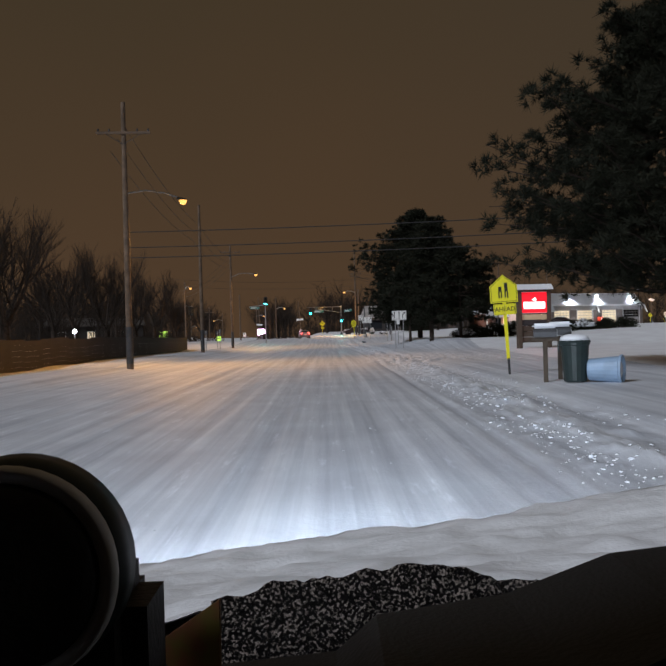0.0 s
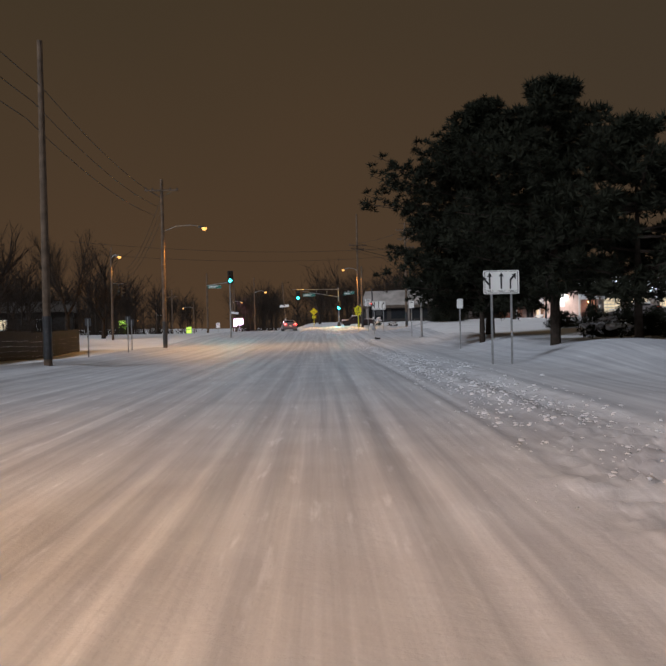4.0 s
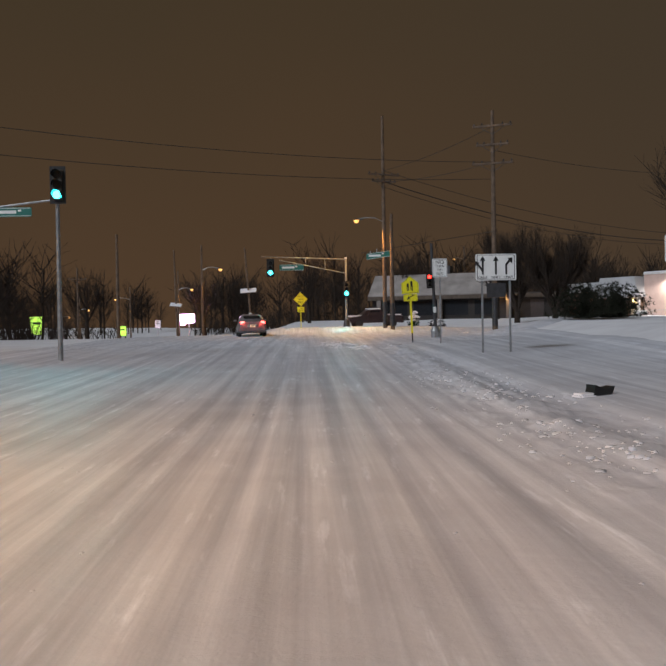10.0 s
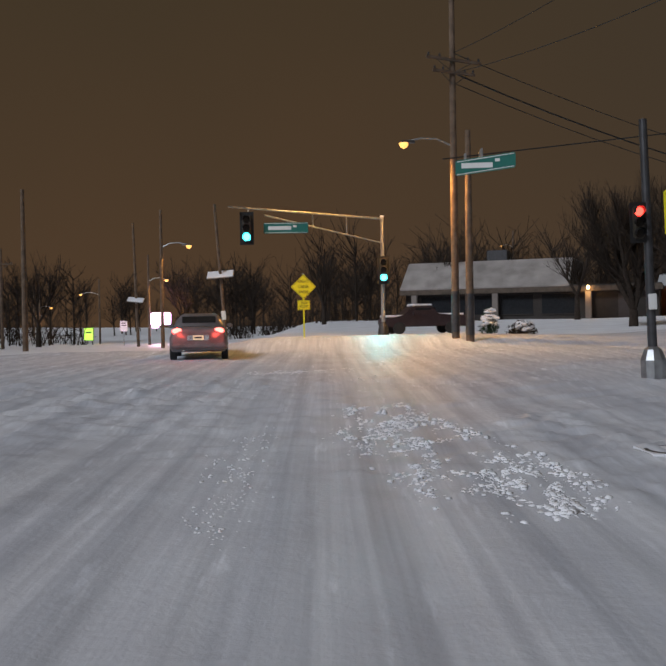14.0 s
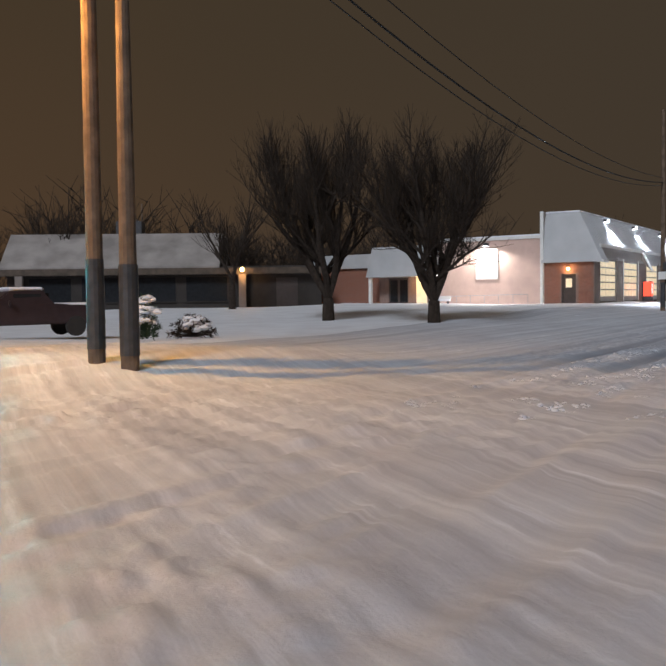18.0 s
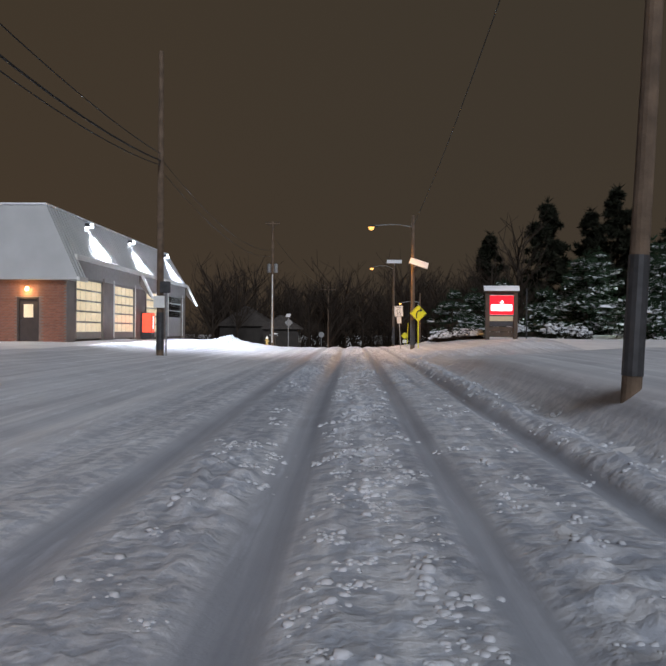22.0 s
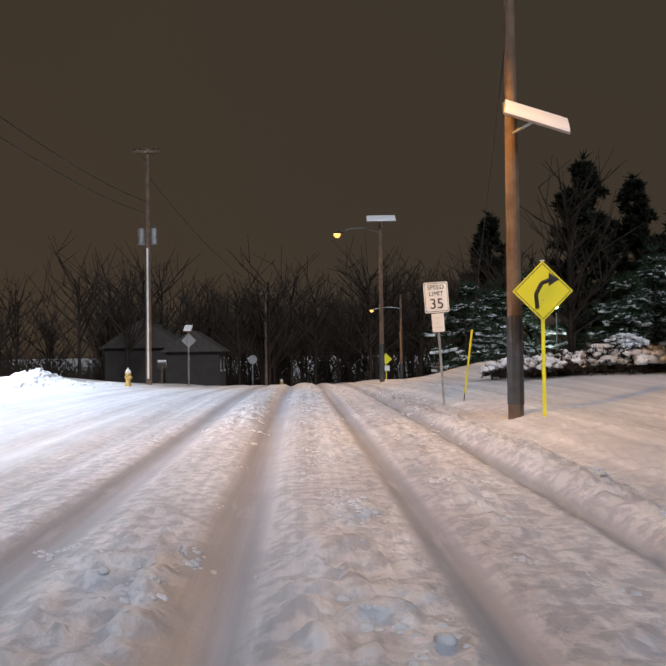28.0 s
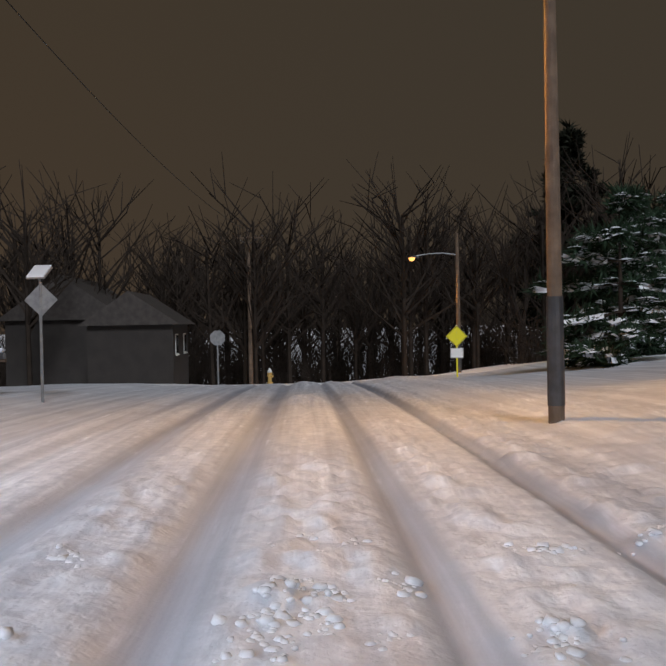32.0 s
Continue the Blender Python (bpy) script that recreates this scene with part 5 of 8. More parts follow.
# roadside trees
pine(10.9, 26.0, 11.6, 6.2, 3, "tall dark pine with open shelving boughs over the verge", low=0.20, belly=0.55, density=1.5, size=0.30, blades=16, limbs_each=8, slim=0.05)
pine(8.6, 69.2, 10.0, 5.0, 8, "broad dark pine with a pointed leader beside the road", low=0.2, density=1.3, size=0.33, blades=10, slim=0.10)
pine(10.5, 66.1, 7.4, 4.9, 18, "lower dark pine leaning out from its taller neighbour", low=0.2, belly=0.45, density=1.25, size=0.33, blades=10, slim=0.10)
pine(7.8, 79.0, 7.4, 4.6, 28, "dark pine standing behind its broader neighbour", low=0.22, density=1.1, size=0.34, blades=9, slim=0.11)
pine(9.4, 85.0, 13.2, 6.4, 5, "large dark pine overhanging the snowy verge", low=0.10, belly=0.48, density=1.45, size=0.33, blades=9, limbs_each=8, slim=0.10)
for k in range(9):
    shrub(11.8 + 1.7 * k, 73.0 - 0.2 * k, 1.15, 2 + k, "dark clipped hedge bush along the lot edge", NEEDLE, k % 3 == 0, "hedge_bush", 0.75)
for k in range(8):
    shrub(17.0 + 2.3 * k, 97.0 + 0.3 * k, 1.35, 31 + k, "dark clipped hedge bush along the far lot edge", NEEDLE, False, "hedge_bush", 0.8)


def red_board(x, y, z, turn, label, w=1.95, top=3.0, panel=(1.35, 0.95, 2.2), lower=True):
    """Timber-framed shop board with a lit red face."""
    t = thing("shop_sign", x, y, z, label, "sign", turn)
    for s in (-1, 1):
        part("frame_post", Acc().box((s * w / 2 - 0.14, -0.2, -0.4), (s * w / 2 + 0.14, 0.2, top), 0.02), TIMBER, t)
    cap = part("cap", Acc().prism([(-0.36, top), (0.36, top), (0.30, top + 0.08), (0.0, top + 0.36), (-0.30, top + 0.08)], -w / 2 - 0.26, w / 2 + 0.26, "x"), TIMBER, t)
    part("snow_cap", Acc().prism([(-0.33, top + 0.07), (0.0, top + 0.365), (0.33, top + 0.07), (0.30, top + 0.17), (0.0, top + 0.43), (-0.30, top + 0.17)], -w / 2 - 0.25, w / 2 + 0.25, "x"), SNOW, t)
    pw, ph, pc = panel
    part("back_panel", Acc().box((-w / 2 + 0.14, -0.1, pc - ph / 2 - 0.1), (w / 2 - 0.14, 0.1, top), 0.01), TIMBER, t)
    face = part("lit_face", Acc().prism([(px, pz + pc) for px, pz in rect(pw, ph, 0.1)], -0.16, -0.104, "y"), REDPANEL, t, "glowing red sign face")
    part("face_edge", Acc().prism([(px, pz + pc) for px, pz in rect(pw + 0.07, ph + 0.07, 0.12)], -0.15, -0.102, "y"), WHITE, t)
    part("bar", Acc().prism([(px, pz + pc - ph * 0.14) for px, pz in rect(pw * 0.82, ph * 0.34, 0.05)], -0.172, -0.162, "y"), WHITEPANEL, face)
    part("bar", Acc().prism([(-0.16, pc + ph * 0.14), (0.0, pc + ph * 0.06), (0.16, pc + ph * 0.12), (0.05, pc + ph * 0.26), (-0.05, pc + ph * 0.18)], -0.172, -0.162, "y"), WHITEPANEL, face)
    if lower:
        for k, zc in enumerate(z0 for z0 in (pc - ph / 2 - 0.28 - 0.36 * i for i in range(5)) if z0 > 0.1):
            part("lower_board", Acc().box((-w / 2 + 0.14, -0.08, zc - 0.17), (w / 2 - 0.14, 0.06, zc + 0.17), 0.01), (PALEPANEL, DARKSTEEL)[k] if k < 2 else TIMBER, t)
    lamp_light(*(t.matrix_world @ Vector((0, -0.6, pc))), 18, (1.0, 0.08, 0.1), "POINT", 0.4)
    return t


red_board(13.2, 53.6, floor_at(13.2, 53.6), 8, "shop board with a lit red face, timber frame", w=1.95, top=3.6, panel=(1.75, 1.3, 2.9 - floor_at(13.2, 53.6)))

lane_sign(5.5, 64.0, 1.1, 0.72, 2.5, 0, "white three-lane arrow sign on twin steel posts", posts=(-0.3, 0.3))
plain_sign(6.6, 78.2, 0.30, 0.46, 2.15, 0, "small blank-looking white roadside sign on a steel post", bars=0)
plain_sign(8.0, 112.0, 0.46, 0.62, 2.85, 0, "tall white sign on a steel post in the snowy verge", bars=1, border=False)
lane_sign(5.7, 120.0, 1.32, 0.85, 2.75, 0, "white three-lane arrow sign with a dark panel beneath it", posts=(-0.45, 0.45), sub=True)
plain_sign(5.08, 127.5, 0.61, 0.76, 3.1, 0, "white no turn on red sign on a steel post", name="no_turn_sign",
           lines=(("NO", 0.22, 0.23), ("TURN", 0.14, 0.07), ("ON", 0.13, -0.08), ("RED", 0.16, -0.25)))
school_sign(4.2, 129.7, 2, "fluorescent yellow school crossing sign with a slanted arrow plaque", centre=2.55, plaque="", tilt=-2)


def mast_post(x, y, h, label, r=0.08):
    t = thing("steel_post", x, y, floor_at(x, y), label, "post")
    part("shaft", Acc().tube((0, 0, -0.2), (0, 0, h), r, r * 0.9, 14), STEEL, t)
    part("base_plate", Acc().box((-0.2, -0.2, -0.1), (0.2, 0.2, 0.06), 0.02), STEEL, t)
    part("cap", Acc().lathe([(r * 0.95, h), (r * 1.3, h + 0.05), (r * 1.3, h + 0.15), (r * 0.6, h + 0.24), (0.01, h + 0.25)], 14), STEEL, t, smooth=True)
    return t


mast_post(8.0, 104.9, 4.4, "tall galvanised steel post with a rounded cap", 0.085)


def buried_lid(x, y, label):
    t = thing("drain_lid", x, y, floor_at(x, y), label, "drain lid")
    part("rim", Acc().lathe([(0.27, -0.05), (0.28, 0.05), (0.24, 0.055), (0.235, 0.02), (0.01, 0.02)], 18), DARKSTEEL, t)
    part("drift", Acc().box((-0.34, -0.28, -0.05), (0.1, 0.32, 0.05), 0.05), SNOW, t)


buried_lid(3.3, 128.4, "round dark drain lid half covered in snow")
deb = thing("road_debris", 4.65, 107.5, floor_at(4.65, 107.5), "dark broken scrap lying on the snow", "debris", 20)
part("scrap", Acc().prism([(-0.22, 0.0), (0.16, -0.02), (0.24, 0.16), (0.02, 0.12), (-0.18, 0.2)], -0.12, 0.12, "y"), BLACK, deb)
part("drift", Acc().box((-0.5, -0.15, -0.05), (-0.15, 0.15, 0.06), 0.04), SNOW, deb)

# ---- first road: left side ----
LAB_POLE = "weathered brown timber utility pole set in snow"
utility_pole(-8.9, 37.9, 12.0, LAB_POLE, arms=((10.6, 2.4),), turn=4)
utility_pole(-10.5, 70.8, 12.4, LAB_POLE, arms=())
utility_pole(-11.1, 98.6, 12.0, LAB_POLE, arms=((11.2, 2.4),), turn=2)
street_lamp(-8.9, 37.9, 7.9, -6.95, 41.2, 8.05, "orange sodium street lamp on a pole arm, lit", 2600)
street_lamp(-11.1, 98.6, 8.0, -8.35, 99.3, 8.3, "orange sodium street lamp on a pole arm, lit", 2700)
utility_pole(-20.3, 121.0, 9.0, "slim timber pole carrying a street lamp and old signals", r=0.12, wrap=False)
street_lamp(-20.3, 121.0, 7.9, -19.6, 121.0, 8.1, "orange sodium street lamp on a short arm, lit", 700)
sg = thing("traffic_signal", -20.3, 121.0, floor_at(-20.3, 121), "yellow-housed traffic signals facing the side street", "traffic light", 70, "traffic signals")
part("bracket", Acc().tube((0, -0.2, 5.5), (1.7, -0.2, 5.5), 0.03, n=8), STEEL, sg)
signal_head(sg, 0.7, -0.2, 4.95, 1)
signal_head(sg, 1.5, -0.2, 4.85, 1)

# dark board fence along the left verge
fence = thing("board_fence", -13.4, 8.0, floor_at(-13.4, 8), "low dark timber board fence capped with a little snow", "fence")
k = 0
for y in np.arange(0.0, 84.0, 2.4):
    x = -2.0 * y / 84.0
    z = floor_at(-13.4 + x, 8 + y) - floor_at(-13.4, 8)
    part("post", Acc().box((x - 0.05, y - 0.05, z - 0.3), (x + 0.05, y + 0.05, z + 1.35), 0.01), DARKSIDING, fence)
    x1 = -2.0 * (y + 2.4) / 84.0
    for zz in (0.0, 0.25, 0.5, 0.75, 1.0, 1.25):
        part("board", Acc().prism([(x + 0.055, y + 0.0), (x1 + 0.055, y + 2.4), (x1 + 0.08, y + 2.4), (x + 0.08, y + 0.0)], z + zz - 0.122, z + zz + 0.122), DARKSIDING, fence)

for k, (x, y) in enumerate(((-11.1, 87.0), (-11.6, 80.5), (-12.0, 92.0))):
    plain_sign(x, y, 0.3, 0.4, 1.75 if k else 1.9, 180, "back of a small sign on a thin dark post", mat=DARKSTEEL, border=False)

for k, (x, y, h) in enumerate(((-19, 30, 9), (-22, 48, 10), (-18.5, 62, 8.5), (-24, 74, 10), (-20, 88, 9), (-26, 104, 9), (-23, 128, 8), (-30, 60, 11), (-17, 12, 9))):
    bare_tree(x, y, h, 20 + k, "leafless tree dark against the night sky", depth=3)

wl = thing("yard_lamp", -28.2, 94.5, floor_at(-28, 94), "bright white yard lamp on a thin post", "lamp")
part("post", Acc().tube((0, 0, -0.2), (0, 0, 2.0), 0.04, n=8), STEEL, wl)
part("lens", Acc().lathe([(0.02, 2.0), (0.12, 2.05), (0.14, 2.15), (0.02, 2.24)], 12), FLOOD, wl, "glowing white lens", True)
lamp_light(-28.2, 94.5, floor_at(-28, 94) + 2.4, 60, (0.8, 0.9, 1.0), "POINT", 0.1)

# ---- the crossing ----
s1 = thing("traffic_signal", -8.9, 122.0, floor_at(-8.9, 122), "traffic signal showing blue-green on a slim steel mast", "traffic light", 0, "traffic signals")
part("mast", Acc().tube((0, 0.2, -0.2), (0, 0.2, 6.6), 0.09, 0.06, 12), STEEL, s1)
part("arm", Acc().tube((0.1, 0.2, 5.55), (-2.3, 0.1, 5.25), 0.035, n=8), STEEL, s1)
signal_head(s1, 0.08, 0, 6.0, 2)
street_name_sign(s1, -1.5, 0.02, 5.1, 1.35, 0.32)

s3 = thing("mast_arm_signal", 2.7, 158.8, floor_at(2.7, 158.8), "steel mast with a truss arm and a signal showing blue-green", "traffic light", 0, "traffic signals")
part("mast", Acc().tube((0, 0, -0.2), (0, 0, 5.35), 0.10, 0.08, 14), STEEL, s3)
part("base", Acc().lathe([(0.26, -0.1), (0.26, 0.1), (0.2, 0.45), (0.12, 0.6)], 12), DARKSTEEL, s3)
e0, e1 = Vector((0, 0, 5.3)), Vector((-6.3, -5.9, 5.15))
f0 = Vector((0, 0, 4.2))
arm = part("arm", Acc().tube(e0, e1, 0.05, 0.035, 10), STEEL, s3)
lo1 = Vector((-5.0, -4.7, 4.95))
part("lower_chord", Acc().tube(f0, lo1, 0.035, n=8), STEEL, arm)
for s in (0.0, 0.33, 0.62):
    part("strut", Acc().tube(e0.lerp(e1, s * 0.8), f0.lerp(lo1, s), 0.025, n=6), STEEL, arm)
signal_head(s3, 0.02, -0.24, 2.95, 2)
sub = part("hanger", Acc().tube((-5.6, -5.35, 5.1), (-5.6, -5.35, 4.2), 0.025, n=6), STEEL, s3)
signal_head(s3, -5.65, -5.5, 4.35, 2)
street_name_sign(s3, -4.15, -5.0, 4.4, 1.75, 0.42)
part("snow_cap", Acc().box((-0.09, -0.1, 5.36), (0.09, 0.1, 5.44), 0.02), SNOW, s3)

lamp_light(2.7, 158.0, floor_at(2.7, 158.8) + 2.2, 520, (0.05, 0.85, 1.0), "SPOT", 0.12, (2.0, 148.0, 0.2), 120, 0.8)
lamp_light(-8.9, 121.4, floor_at(-8.9, 122) + 5.6, 380, (0.05, 0.85, 1.0), "SPOT", 0.12, (-7.0, 108.0, 0.0), 110, 0.8)

sr = thing("traffic_signal", 6.25, 136.4, floor_at(6.25, 136.4), "traffic signal showing red on a wide-based steel post", "traffic light", 0, "traffic signals", tilt=(0, -2))
part("mast", Acc().tube((0, 0, -0.2), (0, 0, 4.9), 0.09, 0.075, 14), DARKSTEEL, sr)
part("base", Acc().lathe([(0.24, -0.1), (0.24, 0.35), (0.16, 0.55), (0.1, 0.6)], 10), STEEL, sr)
signal_head(sr, -0.2, -0.08, 2.95, 0, 0.0, 0.6)
part("push_button", Acc().box((-0.07, -0.14, 1.3), (0.07, -0.06, 1.6), 0.01), TRIM, sr)

arm_th = thing("street_name_sign", 3.5, 138.5, 4.62, "green street name sign hung on a span cable", "sign", -6)
street_name_sign(arm_th, 0.0, 0, 0.0, 1.27, 0.33, 0.12)
part("span_cable", Acc().tube((-0.9, 0.02, 0.14), (6.75, 4.6, 1.6), 0.014, n=6), CABLE, arm_th)
part("clamp", Acc().box((-0.45, -0.02, 0.1), (-0.40, 0.06, 0.24), 0.01).box((-0.1, -0.02, 0.14), (-0.05, 0.5, 0.34), 0.01), STEEL, arm_th)

LAB_BIG = "tall timber utility pole with crossarms against the sky"
utility_pole(10.7, 142.4, 12.9, LAB_BIG, arms=((12.0, 2.3), (10.9, 1.9), (9.8, 2.4)), turn=-20)
utility_pole(5.34, 154.6, 15.5, "tall timber utility pole with a tangle of old crossarms", arms=((11.2, 2.6), (10.7, 2.0)), turn=25)
utility_pole(5.83, 154.05, 8.4, "shorter timber pole standing against a taller one", r=0.17)
street_lamp(5.34, 154.6, 8.25, 3.45, 154.6, 8.4, "orange sodium street lamp over the crossing, lit", 2600)

diamond_sign(-0.85, 156.0, 0.53, 2.15, 0, "yellow diamond lane ends sign on a bright yellow post",
             words=(("RIGHT", 0.165), ("LANE", 0.175), ("ENDS", 0.165)), plaque="350\nFEET")


def solar_post(x, y, h, panel_z, label, turn=0, lean=0, w=1.0, wood=True, box=True):
    t = thing("solar_panel_post", x, y, floor_at(x, y), label, "solar panel", turn, "solar panels", tilt=(0, lean))
    part("post", Acc().tube((0, 0, -0.3), (0, 0, h), 0.09 if wood else 0.04, 0.07 if wood else 0.035, 10), WOOD if wood else STEEL, t)
    pan = Acc()
    q = [(-w / 2, -0.35, panel_z - 0.1), (w / 2, -0.35, panel_z - 0.1), (w / 2, 0.3, panel_z + 0.22), (-w / 2, 0.3, panel_z + 0.22)]
    base = len(pan.v)
    pan.v += q + [(x0, y0 + 0.02, z0 - 0.04) for x0, y0, z0 in q]
    pan.f += [(0, 1, 2, 3), (7, 6, 5, 4), (0, 4, 5, 1), (1, 5, 6, 2), (2, 6, 7, 3), (3, 7, 4, 0)]
    p = part("panel", pan, SOLAR, t)
    part("snow_cap", Acc().prism([(-0.34, panel_z - 0.095), (0.29, panel_z + 0.222), (0.29, panel_z + 0.27), (-0.34, panel_z - 0.05)], -w / 2 + 0.02, w / 2 - 0.02, "x"), SNOW, p)
    part("bracket", Acc().tube((0, 0, panel_z - 0.35), (0, -0.05, panel_z), 0.03, n=6), STEEL, t)
    if box:
        part("control_box", Acc().box((-0.11, -0.2, 1.3), (0.11, -0.08, 1.75), 0.015), TRIM, t)
    return t


def pole_panel(x, y, z, turn, w, reach, label, tilt=(0, 0)):
    """A solar panel bracketed to a pole that stands reach metres behind it."""
    t = thing("pole_solar_array", x, y, z, label, "solar panel", turn, "solar panels", tilt=tilt)
    q = [(-w / 2, -0.35, -0.14), (w / 2, -0.35, -0.14), (w / 2, 0.3, 0.18), (-w / 2, 0.3, 0.18)]
    a = Acc()
    a.v += q + [(x0, y0 + 0.02, z0 - 0.04) for x0, y0, z0 in q]
    a.f += [(0, 1, 2, 3), (7, 6, 5, 4), (0, 4, 5, 1), (1, 5, 6, 2), (2, 6, 7, 3), (3, 7, 4, 0)]
    p = part("panel", a, SOLAR, t)
    part("snow_cap", Acc().prism([(-0.34, -0.135), (0.29, 0.182), (0.29, 0.23), (-0.34, -0.09)], -w / 2 + 0.02, w / 2 - 0.02, "x"), SNOW, p)
    part("bracket", Acc().tube((0, -0.1, -0.06), (reach[0], reach[1], -0.4), 0.03, n=6), STEEL, t)
    return t


solar_post(-5.0, 163.5, 7.2, 3.55, "leaning pole with a snowy solar panel", lean=-4, w=1.35)

# far side of the crossing, left
for px, lx, ly, lz, h, power in ((-10.6, -8.9, 175.8, 6.3, 9.0, 900), (-16.8, -15.2, 201.5, 5.35, 8.6, 900), (-28.0, -30.2, 225.8, 4.9, 8.0, 500), (-37.4, -36.0, 231.6, 3.4, 8.0, 300), (-52.0, -50.5, 272.0, 2.6, 8.5, 200)):
    utility_pole(px, ly, h, "distant timber pole carrying a street lamp", r=0.13, wrap=False)
    street_lamp(px, ly, lz - 0.1, lx, ly, lz, "distant orange sodium street lamp, lit", power, far=power < 400)
utility_pole(-17.5, 169.9, 9.4, "tall dark timber pole beyond the crossing", r=0.17, wrap=False)
utility_pole(-26.5, 190.0, 8.2, "dark timber pole with a crossarm beyond the crossing", arms=((6.9, 2.0),), r=0.14, wrap=False)
utility_pole(-15.0, 188.45, 9.9, "thin timber pole with a snowy panel halfway up", r=0.13, wrap=False, lean=(0, -1.5))
pole_panel(-15.1, 188.2, 3.1, 0, 1.3, (0.05, 0.25), "snowy solar panel bracketed to a thin timber pole", (0, 6))
plain_sign(-20.2, 205.5, 0.75, 1.05, 1.9, 0, "white roadside sign on a thin post", bars=2)
plain_sign(-33.0, 205.0, 0.6, 0.6, 1.3, 0, "small white sign near the far lamps", bars=1)


def lit_board(x, y, w, h, z, mat, label, power, colour):
    t = thing("lit_sign_board", x, y, floor_at(x, y), label, "sign")
    part("frame", Acc().box((-w / 2 - 0.06, 0, z - h / 2 - 0.06), (w / 2 + 0.06, 0.14, z + h / 2 + 0.06), 0.02), DARKSTEEL, t)
    f = part("lit_face", Acc().box((-w / 2, -0.012, z - h / 2), (w / 2, -0.002, z + h / 2)), mat, t)
    for s in (-0.4, 0.4):
        part("post", Acc().box((s * w - 0.05, 0.03, -0.3), (s * w + 0.05, 0.12, z - h / 2 - 0.05), 0.008), DARKSTEEL, t)
    part("bar", Acc().box((-w * 0.3, -0.018, z + h * 0.08), (w * 0.3, -0.013, z + h * 0.2)), BLACK if mat == LIMESIGN else WHITEPANEL, f)
    if power:
        lamp_light(x, y - 0.5, floor_at(x, y) + z, power, colour, "POINT", 0.3)
    return t


# a changing message board on one post, its face glaring white with a violet cast
mb = thing("message_board", -16.0, 203.1, floor_at(-16.0, 203.1), "over-bright pinkish lit board on one post", "sign")
part("post", Acc().tube((0.25, 0.1, -0.3), (0.25, 0.1, 1.9), 0.06, n=10), STEEL, mb)
part("frame", Acc().prism([(px, pz + 2.45) for px, pz in rect(2.1, 1.3, 0.25)], 0.0, 0.2, "y"), DARKSTEEL, mb)
mface = part("lit_face", Acc().prism([(px, pz + 2.45) for px, pz in rect(2.0, 1.2, 0.22)], -0.03, -0.004, "y"), PINKSIGN, mb, "glowing pinkish-white face")
part("lower_face", Acc().prism([(px - 0.55, pz + 1.72) for px, pz in rect(0.7, 0.34, 0.1)], -0.03, 0.1, "y"), PINKSIGN, mb)
lamp_light(-16.0, 202.4, floor_at(-16.0, 203.1) + 2.3, 700, (0.92, 0.55, 1.0), "POINT", 0.5)
lit_board(-46.0, 236.6, 2.3, 3.0, 2.6, LIMESIGN, "lime-green lit board by a car park", 30, (0.6, 1.0, 0.2))
lit_board(-28.8, 223.6, 1.1, 1.5, 1.2, LIMESIGN, "lime and white lit board near distant lamps", 15, (0.7, 1.0, 0.3))

# parked and waiting vehicles
def wheel(parent, x, y, r=0.36, w=0.24):
    tyre = part("wheel", Acc().lathe([(r * 0.72, -w / 2), (r * 0.95, -w / 2), (r, -w * 0.3), (r, w * 0.3), (r * 0.95, w / 2), (r * 0.72, w / 2)], 20), RUBBER, parent)
    tyre.matrix_local = pose(x, y, r, 0, 90, 0)
    rim = part("rim", Acc().lathe([(r * 0.70, -w * 0.38), (r * 0.66, w * 0.38), (r * 0.3, w * 0.44), (r * 0.1, w * 0.46)], 14), STEEL, tyre)
    return tyre


